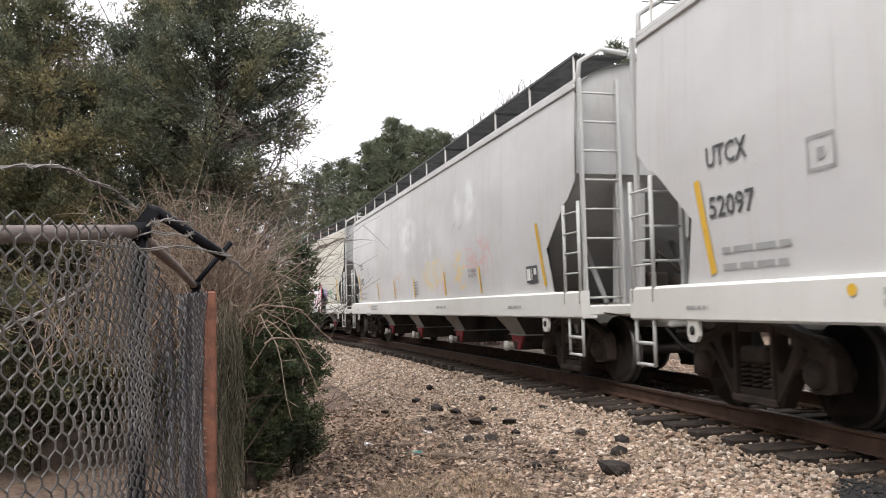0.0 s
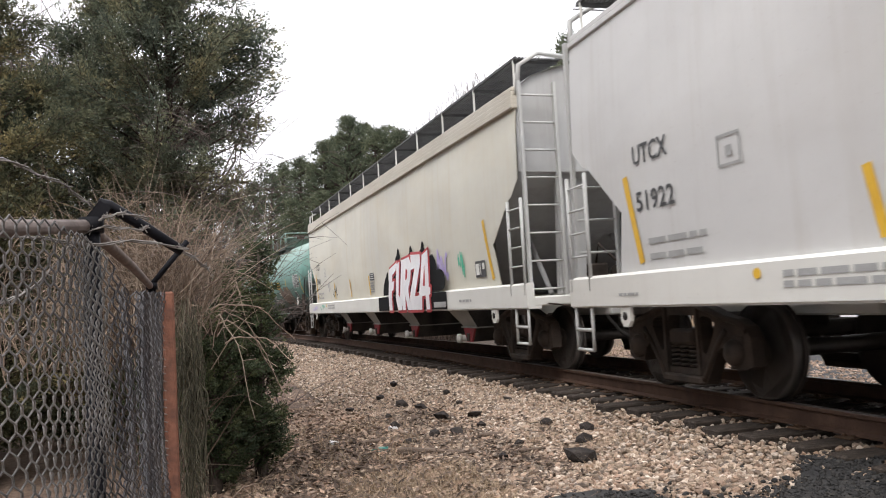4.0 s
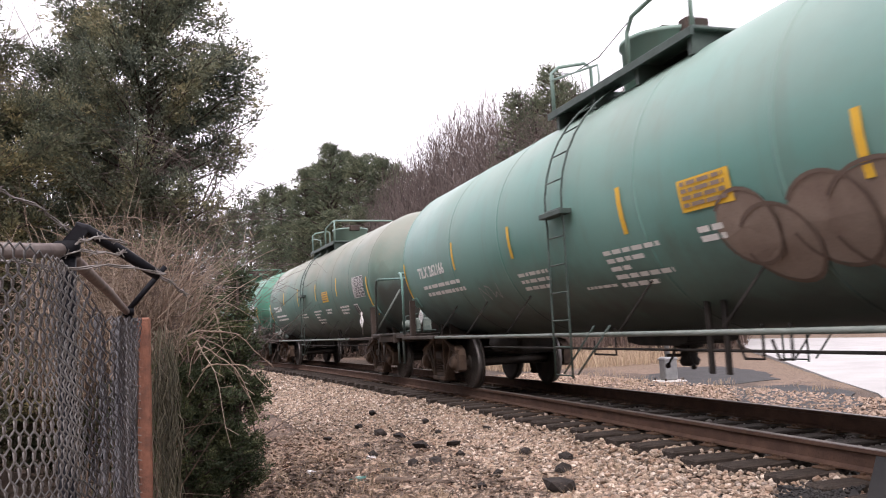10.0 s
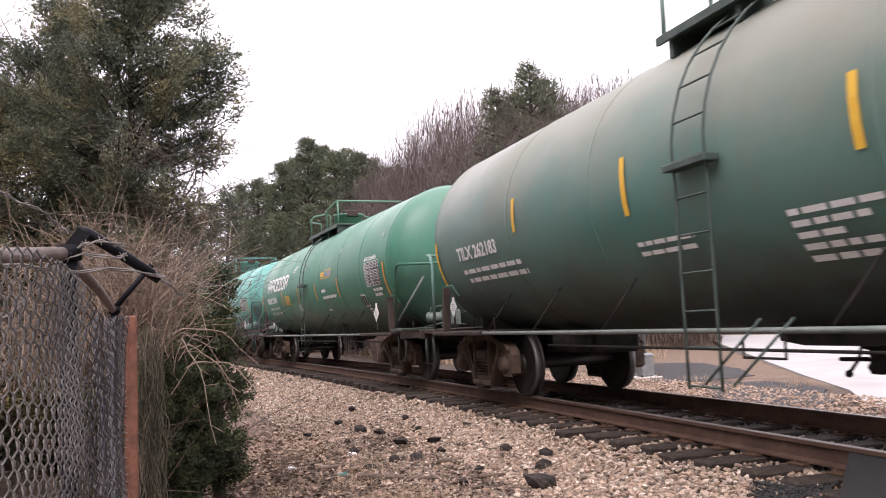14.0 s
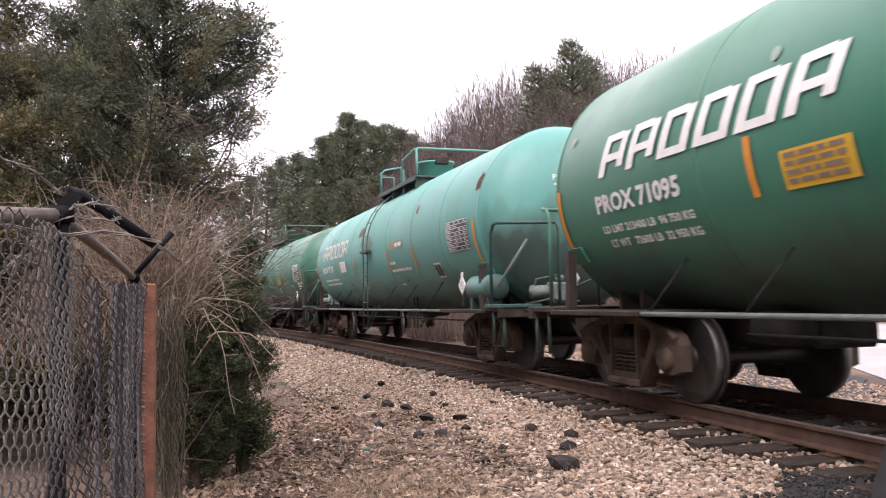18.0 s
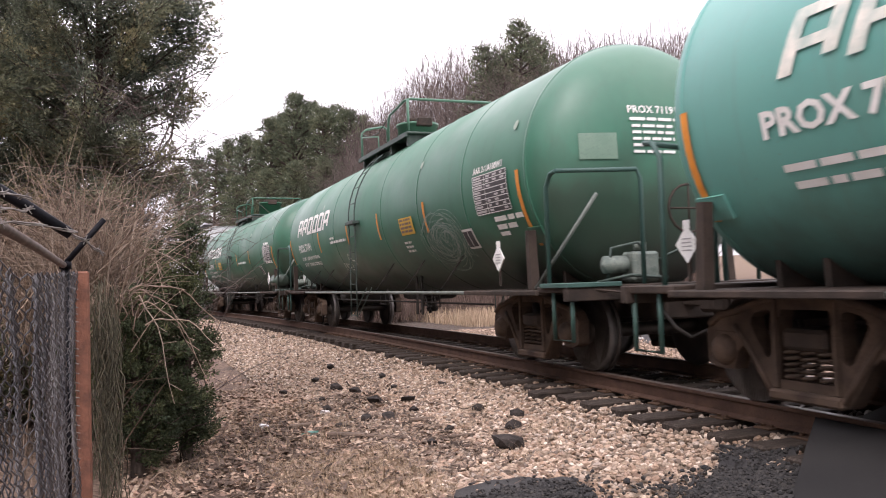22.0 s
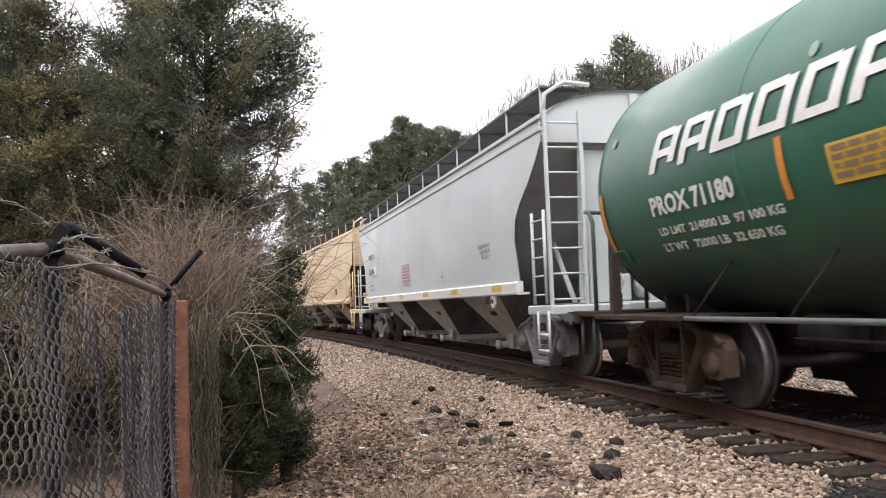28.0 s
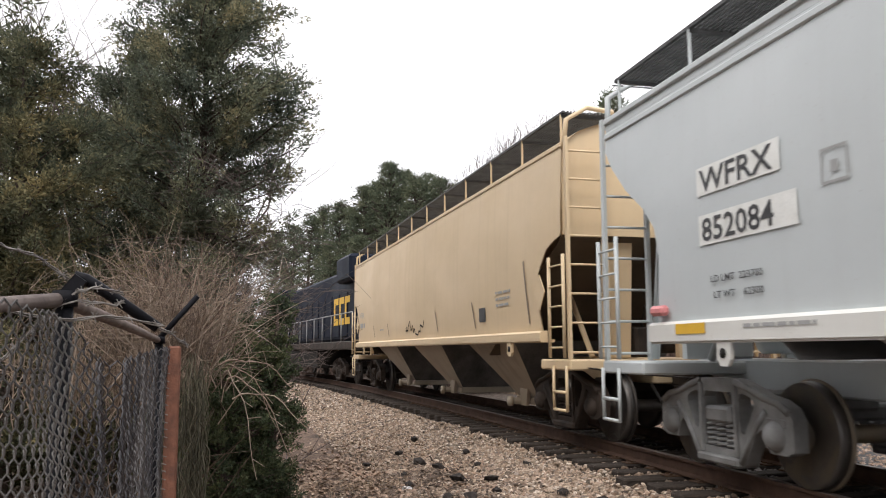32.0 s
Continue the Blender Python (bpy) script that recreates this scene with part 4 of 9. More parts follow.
    for yy in (-(spec["sill_half"] - 1.3), spec["sill_half"] - 1.3):
        g = Geo()
        lug = [(-0.10, 0.0), (0.10, 0.0), (0.10, -0.16), (0.05, -0.22), (-0.05, -0.22), (-0.10, -0.16)]
        g.prism([(yy + a, spec["sill_z"][0] + b) for a, b in lug], -1.60, -1.56)
        g.lathe([(0.0, -1.612), (0.045, -1.612), (0.045, -1.60)], 10, "x", (0, yy, spec["sill_z"][0] - 0.11), mi=1)
        part("jacking_lug", g, [sill_m, M_black], car)
    coupler(car, spec["plat"], spec["reach"], M_truckdk)
    add_gear(car, spec["tc"], spec["gear"])
    du = spec["shift"]
    art = Skin(lambda u, v: (-(W + 0.012 + (0.05 * math.sin(math.pi * min(1, max(0, (v - 1.2) / (eave - 1.2)))) if v > spec["sill_z"][1] else 0.095)), u - du, v))
    return car, art


M_board = surf("dark_grating_steel", (0.07, 0.07, 0.07), (0.13, 0.13, 0.13), 5, 0.7, 0.3)
M_bayface = paint("dusty_bay_paint", (0.30, 0.295, 0.275), (0.22, 0.215, 0.20), (0.09, 0.08, 0.07), 0.7, 0.45, 0.6)
# darker bay colours for the cross faces, with their shade painted in
M_bayshade = surf("shaded_grimy_grey_bay", (0.055, 0.052, 0.049), (0.15, 0.14, 0.13), 2.5, 0.8, 0, 0.2, 0.01, 40, (1, 1, 0.3))
M_bay = surf("shaded_grimy_bay", (0.022, 0.020, 0.019), (0.075, 0.068, 0.062), 2.5, 0.8, 0, 0.2, 0.01, 40, (1, 1, 0.3))
M_ladder = paint("dull_ladder_paint", (0.46, 0.46, 0.44), (0.38, 0.38, 0.37), (0.22, 0.19, 0.16), 0.55, 0.3, 0.3, 0.3)
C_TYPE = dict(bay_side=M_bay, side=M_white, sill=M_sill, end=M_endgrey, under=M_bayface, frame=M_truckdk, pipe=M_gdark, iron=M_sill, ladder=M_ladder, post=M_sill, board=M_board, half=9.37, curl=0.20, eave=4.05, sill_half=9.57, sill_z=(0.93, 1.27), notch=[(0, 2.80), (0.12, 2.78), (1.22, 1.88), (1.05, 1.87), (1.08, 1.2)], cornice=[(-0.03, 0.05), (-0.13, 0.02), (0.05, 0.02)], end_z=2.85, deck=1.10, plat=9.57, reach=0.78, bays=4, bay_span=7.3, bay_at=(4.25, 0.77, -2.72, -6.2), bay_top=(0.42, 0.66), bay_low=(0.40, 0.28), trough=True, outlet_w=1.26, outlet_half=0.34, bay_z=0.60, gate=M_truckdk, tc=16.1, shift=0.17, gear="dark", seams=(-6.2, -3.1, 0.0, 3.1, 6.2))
C_TYPE["notch"] = [(0, 2.75), (0.02, 2.72), (0.26, 2.52), (0.38, 2.48), (1.08, 1.90), (1.10, 1.2)]
H_TYPE = dict(C_TYPE, bay_side=M_bayshade, shift=0.0, curl=0.16, half=8.84, eave=3.86, sill_half=7.75, sill_z=(1.28, 1.47), notch=[(0, 3.48), (0.2, 3.24), (0.55, 2.93), (0.95, 2.66), (1.18, 2.42), (1.24, 2.10), (1.25, 1.40)], cornice=[(-0.02, 0.06), (-0.11, 0.03), (-0.20, 0.055), (-0.28, 0.02)], end_z=3.48, deck=1.10, plat=9.04, reach=0.46, bays=3, bay_at=(3.55, -0.8, -5.15), bay_half=1.34, bay_top=(1.18, 1.32), bay_low=(0.42, 0.46), trough=False, outlet_w=0.75, bay_span=5.4, outlet_half=0.44, bay_z=0.40, tc=14.8, seams=())

# grey slope sheet: dirt, with the shade between the cars painted in
M_slopegrey = paint("shaded_dirty_grey_slope", (0.28, 0.28, 0.275), (0.22, 0.217, 0.21), (0.08, 0.075, 0.07), 0.65, 0.4, 0.5)
# slope sheet in a much darker brown than the tan end paint
M_slopetan = paint("dark_brown_slope", (0.115, 0.085, 0.060), (0.080, 0.062, 0.046), (0.04, 0.033, 0.028), 0.7, 0.4, 0.5)
M_redgate = surf("worn_red_gate_paint", (0.30, 0.035, 0.045), (0.16, 0.04, 0.04), 9, 0.7)
M_creamband = paint("dusty_cream_band", (0.54, 0.50, 0.42), (0.47, 0.44, 0.375), (0.36, 0.28, 0.19), 0.55, 0.3, 0.2)
hopper_a, art_a = hopper("covered_hopper", "dirty white covered hopper car with black stencilled numbers", dict(C_TYPE, gate=M_redgate))
M_scrawled = paint("white_paint_with_faded_spray", (0.56, 0.552, 0.535), (0.475, 0.467, 0.455), (0.34, 0.30, 0.25), 0.5, 0.22, 0.35)
# ghosts of old spray paint: place along the side, height, half sizes, colour, strength, line or cloud
for y, z, ry, rz, col, k, lines in ((-1.6, 1.85, 1.05, 0.42, (0.66, 0.50, 0.20), 0.75, True), (-3.75, 1.80, 0.55, 0.52, (0.68, 0.50, 0.18), 0.80, True), (-5.0, 2.0, 1.1, 0.42, (0.60, 0.30, 0.28), 0.45, True), (2.0, 1.75, 1.0, 0.40, (0.58, 0.36, 0.30), 0.40, True), (4.3, 1.62, 0.7, 0.30, (0.58, 0.40, 0.34), 0.30, True), (-2.5, 1.50, 0.7, 0.20, (0.60, 0.32, 0.30), 0.45, True), (-2.0, 1.7, 1.6, 0.5, (0.66, 0.58, 0.42), 0.35, False), (1.0, 2.9, 1.3, 0.5, (0.68, 0.675, 0.66), 0.8, False), (-1.2, 2.4, 0.5, 0.4, (0.68, 0.675, 0.66), 0.7, False), (-4.2, 3.1, 0.9, 0.5, (0.68, 0.675, 0.66), 0.8, False), (3.6, 2.2, 0.8, 0.6, (0.40, 0.39, 0.40), 0.35, False), (-3.6, 2.68, 0.5, 0.12, (0.22, 0.22, 0.22), 0.45, True)):
    ghost(M_scrawled, y, z, ry, rz, col, k, lines)
hopper_b, art_b = hopper("covered_hopper", "dirty white covered hopper car with faded scrawls and yellow stripes", dict(C_TYPE, gate=M_redgate, side=M_scrawled))
hopper_c, art_c = hopper("covered_hopper", "cream covered hopper car with large white and red graffiti", dict(C_TYPE, side=M_cream, gate=M_redgate, cornice=[(-0.03, 0.08), (-0.09, 0.085), (-0.15, 0.09), (-0.21, 0.095), (-0.27, 0.10)], cornice_mat=M_creamband))
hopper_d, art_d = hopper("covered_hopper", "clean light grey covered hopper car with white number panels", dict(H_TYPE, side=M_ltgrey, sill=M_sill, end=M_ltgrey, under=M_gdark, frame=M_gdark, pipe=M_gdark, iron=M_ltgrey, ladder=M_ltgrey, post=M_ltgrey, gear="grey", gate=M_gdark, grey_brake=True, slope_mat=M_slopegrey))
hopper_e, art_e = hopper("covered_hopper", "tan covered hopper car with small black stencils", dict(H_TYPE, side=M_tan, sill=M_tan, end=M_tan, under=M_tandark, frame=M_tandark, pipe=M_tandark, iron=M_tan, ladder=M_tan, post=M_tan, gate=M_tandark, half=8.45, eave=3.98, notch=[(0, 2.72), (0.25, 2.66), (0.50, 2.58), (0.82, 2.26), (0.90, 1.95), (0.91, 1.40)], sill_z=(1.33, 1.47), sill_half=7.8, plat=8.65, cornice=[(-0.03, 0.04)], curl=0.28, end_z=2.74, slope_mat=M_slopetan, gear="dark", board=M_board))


def stripe(car, art, y0, z0, y1, z1, w, mat, label="yellow reflector stripe"):
    g = Geo()
    art.stroke(g, [(y0, z0), (y1, z1)], w)
    part("stripe", g, mat, car, label)


def lettering(car, art, items, mat, label):
    for s, y, z, size, wide in items:
        bold = 0.036 if mat is M_letterw else 0.014
        if size < 0.15:
            g = Geo()
            art.text(g, s, y, z, size, wide, bold)
            part("lettering", g, mat, car, label)["kind"] = "stuff"
            continue
        for k, ch in enumerate(s):
            # each large character is a piece of its own, set off by the width of those before it
            if ch != " ":
                g = Geo()
                art.text(g, ch, y - (text_width(s[:k + 1], size) - text_width(ch, size)) * wide, z, size, wide, bold)
                part("character", g, mat, car, label)


def small_print(car, art, seed, rows, mat, label="small stencilled print"):
    rr = random.Random(seed)
    g = Geo()
    for y, z, w, h in rows:
        art.bars(g, rr, y, z, w, h)
    ob = part("stencil", g, mat, car, label)
    ob["kind"] = "stuff"
    return ob


def panel(car, art, y0, y1, z0, z1, mat, name="panel", label="", slant=0.0, nu=2, nv=6):
    g = Geo()
    art.rect(g, y0, y1, z0, z1, nu, nv, slant)
    return part(name, g, mat, car, label)


def lifted(art, dx):
    return Skin(lambda u, v: (lambda p: (p[0] - dx, p[1], p[2]))(art.f(u, v)))


def frame_mark(car, art, y0, y1, z0, z1, w, mat):
    g = Geo()
    art.rect(g, y0, y1, z0, z0 + w), art.rect(g, y0, y1, z1 - w, z1)
    art.rect(g, y0, y0 - w, z0 + w, z1 - w), art.rect(g, y1 + w, y1, z0 + w, z1 - w)
    art.rect(g, y0 - (y0 - y1) * 0.36, y0 - (y0 - y1) * 0.64, z0 + (z1 - z0) * 0.3, z0 + (z1 - z0) * 0.62)
    part("stencil", g, mat, car, "small square stencil")


for car, art, num, k in ((hopper_a, art_a, "52097", 1), (hopper_b, art_b, "51922", 2), (hopper_c, art_c, "59431", 3)):
    lettering(car, art, [("UTCX", 8.12, 2.34, 0.275, 0.88), (num, 8.12, 1.87, 0.275, 1.06)], M_letterk, "black reporting mark and number")
    frame_mark(car, art, 6.68, 6.36, 2.07, 2.34, 0.022, M_lettergr)
    small_print(car, art, k, [(7.95, 1.53, 1.0, 0.055), (7.95, 1.38, 0.95, 0.055)], M_lettergr)
    stripe(car, art, 8.30, 2.22, 8.12, 1.38, 0.10, M_yellow)
    stripe(car, art, -7.78, 2.28, -8.02, 1.40, 0.10, M_yellow)
    for y in (5.07, 2.72, 0.40, -2.45, -4.88):
        stripe(car, art, y, 1.80, y - 0.08, 1.36, 0.09, M_yellow)
    panel(car, lifted(art, 0.003), -7.28, -7.74, 1.43, 1.69, M_letterk, "sign_panel", "black consolidated lube panel")
    g = Geo()
    a2 = lifted(art, 0.006)
    a2.rect(g, -7.31, -7.46, 1.47, 1.65), a2.rect(g, -7.50, -7.53, 1.47, 1.65), a2.rect(g, -7.60, -7.70, 1.55, 1.65)
    part("stencil", g, M_letterw, car, "white marks on the panel")
    small_print(car, art, k + 20, [(0.30, 1.68 - 0.07 * j, 0.42, 0.03) for j in range(5)] + [(-4.2, 1.75, 0.5, 0.05), (-4.2, 1.66, 0.5, 0.05)], M_lettergr)
    small_print(car, art, k + 30, [(5.9, 1.04, 1.1, 0.05), (5.9, 1.12, 1.1, 0.05), (-2.0, 1.06, 0.8, 0.05), (8.5, 1.03, 0.4, 0.03), (-6.6, 1.05, 0.6, 0.04)], M_lettergr, "grey print on the sill")
    g = Geo()
    lifted(art, 0.004).blob(g, 6.2, 1.16, 0.05, 0.045, random.Random(k), 14, 0.03)
    part("dot_mark", g, M_yellow, car, "round yellow dot on the sill")

# faded scrawls on the second hopper
rng = random.Random(21)


def scrawl(art, g, y0, z0, w, h, n, sw, seed):
    rr = random.Random(seed)
    pts, y, z = [], y0, z0
    for i in range(n):
        pts.append((y0 - w * (i / n) + rr.uniform(-0.12, 0.12) * w / 2, z0 + rr.uniform(0, h)))
    smooth = []
    for i in range(len(pts) - 1):
        for k in range(5):
            t = k / 5
            a, b = pts[i], pts[i + 1]
            s = t * t * (3 - 2 * t)
            smooth.append((a[0] + (b[0] - a[0]) * t, a[1] + (b[1] - a[1]) * s))
    art.stroke(g, smooth, sw)




# the large graffiti on the third hopper
rng = random.Random(33)
g = Geo()
du_c = C_TYPE["shift"]


def over_sill(dx):
    """Paint that runs from the side sheet down over the sill."""
    return Skin(lambda u, v: (-(1.532 + float(np.interp(v, [1.27, 1.95], [0.096, 0.046])) + dx), u - du_c, v))


up = over_sill(0.004)
for cy, cz, ry, rz in ((-1.60, 1.36, 0.26, 0.34), (-2.6, 1.70, 0.42, 0.34), (-3.6, 1.74, 0.52, 0.36), (-4.45, 1.75, 0.50, 0.36), (-5.02, 1.60, 0.36, 0.36), (-5.45, 1.42, 0.42, 0.26), (-3.2, 1.5, 1.5, 0.30)):
    up.blob(g, cy, cz, ry, rz, rng, 26, 0.05, 1.285)
for cy, top in ((-1.66, 1.80), (-2.62, 2.26), (-3.62, 2.24), (-4.46, 2.26), (-5.06, 1.97)):
    up.stroke(g, [(cy + 0.06, min(1.75, top - 0.3)), (cy, top - 0.20)], 0.26)
    up.blob(g, cy + 0.05, top - 0.24, 0.20, 0.12, rng, 14, 0.06)
    up.blob(g, cy, top - 0.12, 0.10, 0.13, rng, 14, 0.04)
up.rect(g, -0.85, -5.95, 0.94, 1.25, 30, 1)
part("graffiti_shadow", g, M_sprayblack, hopper_c, "black sprayed graffiti outline and shadow")["kind"] = "stuff"
# fat letter outlines in a unit box, with the openings in them
LETTERS = {"F": ([(0.05, 0), (0.45, 0), (0.42, 0.40), (0.64, 0.44), (0.70, 0.62), (0.42, 0.60), (0.42, 0.74), (0.80, 0.82), (0.95, 1.0), (0.0, 0.88)], []),
           "U": ([(0.0, 0.93), (0.40, 0.98), (0.42, 0.32), (0.54, 0.25), (0.64, 0.34), (0.68, 1.0), (1.0, 1.0), (1.0, 0.22), (0.80, 0.0), (0.30, 0.0), (0.05, 0.22)], []),
           "R": ([(0, 0), (0.36, 0), (0.38, 0.30), (0.62, 0.0), (1.04, 0.0), (0.72, 0.40), (0.94, 0.56), (0.96, 0.85), (0.72, 1.0), (0.0, 0.97)], [(0.38, 0.56), (0.58, 0.60), (0.60, 0.76), (0.38, 0.78)]),
           "Z": ([(0.0, 1.0), (0.04, 0.72), (0.44, 0.74), (0.0, 0.22), (0.05, 0.0), (0.98, 0.0), (1.0, 0.25), (0.52, 0.24), (1.0, 0.80), (0.96, 0.97)], []),
           "A": ([(0, 0.0), (0.26, 0.98), (0.80, 1.05), (0.98, 0.40), (1.12, 0.38), (1.12, 0.27), (1.0, 0.25), (1.04, 0.0), (0.72, 0.0), (0.68, 0.25), (0.36, 0.24), (0.30, 0.0)], [(0.44, 0.42), (0.66, 0.42), (0.55, 0.80)])}


def filled(skin, g, loop):
    """A flat outline laid on the side, cut into bands so that it follows the sill's step."""
    bm = bmesh.new()
    bm.faces.new([bm.verts.new((a, b, 0)) for a, b in loop])
    for k in range(1, 12):
        z = 0.93 + 0.1 * k
        bmesh.ops.bisect_plane(bm, geom=bm.verts[:] + bm.edges[:] + bm.faces[:], plane_co=(0, z, 0), plane_no=(0, 1, 0))
    bmesh.ops.triangulate(bm, faces=bm.faces)
    bm.verts.index_update()
    skin.put(g, [(v.co.x, v.co.y) for v in bm.verts], [tuple(v.index for v in f.verts) for f in bm.faces])
    bm.free()


mid, over, inner = over_sill(0.014), over_sill(0.028), over_sill(0.034)
for ch, y0, y1, top in (("F", -1.90, -2.60, 1.98), ("U", -2.52, -3.12, 2.00), ("R", -3.05, -3.72, 2.03), ("Z", -3.66, -4.36, 2.06), ("A", -4.28, -4.98, 2.02)):
    outline, hole = LETTERS[ch]
    lay = lambda pts: [(y0 + (y1 - y0) * a, 0.945 + (top - 0.945) * b) for a, b in pts]
    ring = lay(outline)
    gr, gw = Geo(), Geo()
    mid.stroke(gr, ring + ring[:1], 0.11)
    part("graffiti_edge", gr, M_red, hopper_c, "red edge of a graffiti letter")
    filled(over, gw, ring)
    part("graffiti_letter", gw, M_spraywhite, hopper_c, "thick white sprayed graffiti letter")
    if hole:
        gh = Geo()
        filled(inner, gh, lay(hole))
        part("graffiti_edge", gh, M_red, hopper_c, "red opening of a graffiti letter")
panel(hopper_c, over_sill(0.012), -5.20, -5.92, 0.975, 1.075, M_lettergr, "sill_plate", "grey stencilled plate on the sill", nu=8, nv=1)
panel(hopper_c, lifted(art_c, 0.003), 0.24, -0.20, 1.68, 1.87, M_letterk, "sign_panel", "black and white stencil panel", nu=2, nv=2)
small_print(hopper_c, lifted(art_c, 0.006), 47, [(0.20, 1.83 - 0.05 * q, 0.36, 0.014) for q in range(4)], M_letterw)
small_print(hopper_c, lifted(art_c, 0.004), 48, [(0.20, 1.62 - 0.055 * q, 0.34, 0.022) for q in range(5)], M_lettergr)
for sd, y, z, w, h, mt, sw in ((41, -5.30, 1.50, 0.62, 0.55, M_purple, 0.085), (49, -5.45, 1.42, 0.5, 0.40, M_purple, 0.06), (42, 8.8, 1.02, 1.0, 0.2, M_purple, 0.04), (43, -6.45, 1.42, 0.35, 0.55, M_spraygreen, 0.035), (44, 5.35, 1.42, 0.75, 0.32, M_sprayblack, 0.035), (45, 7.35, 1.02, 1.0, 0.2, M_spraygreen, 0.035), (46, 6.1, 1.55, 0.3, 0.35, M_lettergr, 0.03)):
    g = Geo()
    scrawl(lifted(art_c, 0.005), g, y, z, w, h, 11, sw, sd)
    part("scrawl", g, mt, hopper_c, "spray-paint tag")

M_dullred = surf("faded_red_print", (0.42, 0.16, 0.16), (0.46, 0.22, 0.22), 5, 0.6, 0, 0.0)
# the grey hopper's panels
for y0, y1, z0, z1 in ((6.80, 5.58, 2.58, 2.84), (6.79, 5.40, 2.13, 2.40)):
    panel(hopper_d, art_d, y0, y1, z0, z1, M_letterw, "number_panel", "white number panel")
lettering(hopper_d, lifted(art_d, 0.005), [("WFRX", 6.74, 2.61, 0.29, 1.30), ("852084", 6.74, 2.165, 0.29, 1.22)], M_letterk, "black reporting mark and number")
lettering(hopper_d, lifted(art_d, 0.005), [("LD LMT  223700", 6.65, 1.79, 0.085, 1.3), ("LT WT    62300", 6.62, 1.65, 0.085, 1.3)], M_letterk, "black weight stencil")
frame_mark(hopper_d, art_d, 5.12, 4.84, 2.36, 2.62, 0.02, M_lettergr)
small_print(hopper_d, art_d, 61, [(1.4, 2.17 - 0.08 * j, 0.95, 0.035) for j in range(6)], M_dullred, "red instruction print")
small_print(hopper_d, art_d, 62, [(1.3, 1.72, 0.9, 0.035), (1.3, 1.66, 0.8, 0.035), (-5.6, 2.15, 0.7, 0.05), (-5.7, 2.05, 0.6, 0.05), (-5.8, 1.95, 0.4, 0.05)], M_lettergr)
for y in (7.2, 4.2, 1.6, -1.25, -3.78, -6.5):
    panel(hopper_d, Skin(lambda u, v: (-1.628, u, v)), y, y - 0.52, 1.345, 1.44, M_yellow, "reflector", "yellow reflective strip on the sill", nv=1)
small_print(hopper_d, Skin(lambda u, v: (-1.628, u, v)), 63, [(6.1, 1.38, 0.9, 0.03)], M_lettergr)
rng = random.Random(64)
for y in (3.5, -0.9, -5.2):
    g = Geo()
    sk = Skin(lambda u, v: (-1.475 + 0.71 * (1.33 - v) / 0.93, u, v))
    sk.blob(g, y, 0.98, 0.20, 0.09, rng, 16, 0.35)
    part("grime_spot", g, M_black, hopper_d, "black grease spot")
g = Geo()
art_d.stroke(g, [(-2.85, 1.86), (-2.93, 1.74), (-2.85, 1.62), (-2.77, 1.74), (-2.85, 1.86)], 0.012)
art_d.rect(g, -2.81, -2.89, 1.715, 1.765)
part("badge_shape", g, surf("blue_badge", (0.08, 0.16, 0.38), (0.12, 0.20, 0.42), 6, 0.6, 0, 0.0), hopper_d, "small blue diamond badge")
g = Geo()
g.box(-1.66, -1.56, 7.40, 7.66, 1.53, 1.63, 0.03)
part("marker_pod", g, surf("pinkish_red_plastic", (0.60, 0.22, 0.22), (0.52, 0.18, 0.18), 6, 0.5, 0, 0.0), hopper_d, "small pinkish-red marker pod")
# the tan hopper
for yy, zz in ((-7.75, 2.0), (7.6, 2.0)):
    g = Geo()
    g.prism([(yy - 0.19, zz), (yy, zz - 0.25), (yy + 0.19, zz), (yy, zz + 0.25)], -1.60, -1.585)
    part("placard_holder", g, M_tan, hopper_e, "tan diamond placard holder")
lettering(hopper_e, art_e, [("WFRX", 7.2, 2.2, 0.24, 1.0)], M_lettergr, "worn reporting mark")
small_print(hopper_e, art_e, 71, [(7.2, 1.9, 0.8, 0.14), (-5.8, 2.1, 0.7, 0.04), (-5.8, 2.0, 0.7, 0.04), (-5.8, 1.9, 0.6, 0.04), (4.0, 1.75, 0.5, 0.04)], M_lettergr)
panel(hopper_e, art_e, -4.9, -5.25, 1.68, 1.92, M_letterk, "sign_panel", "black consolidated lube panel")
for y, top in ((-7.10, 2.49), (-4.5, 2.03), (-1.95, 2.0), (3.0, 1.9), (5.0, 1.9)):
    stripe(hopper_e, art_e, y, top, y - 0.16, 1.60, 0.05, M_brownspray, "dull brown stripe")
g = Geo()
scrawl(art_e, g, 0.85, 1.55, 1.9, 0.34, 16, 0.035, 72)
part("scrawl", g, M_sprayblack, hopper_e, "black spray-paint tag")


# ---------------------------------------------------------------- tank cars
TR, TB, TZ, TH = 1.515, 1.515, 2.41, 7.35


def tall(g):
    """Lift a shell ring to the tank's height."""
    g.v[:] = [(p[0], p[1], TZ + p[2]) for p in g.v]



def tank_skin(lift):
    def f(u, v):
        a = (v - TZ) / TB
        # v is read as a height for the middle and wraps gently towards the crown
        s = max(-0.999, min(0.999, a))
        return (-(TR + lift) * math.cos(math.asin(s)), u, TZ + (TB + lift) * s)
    return Skin(f)


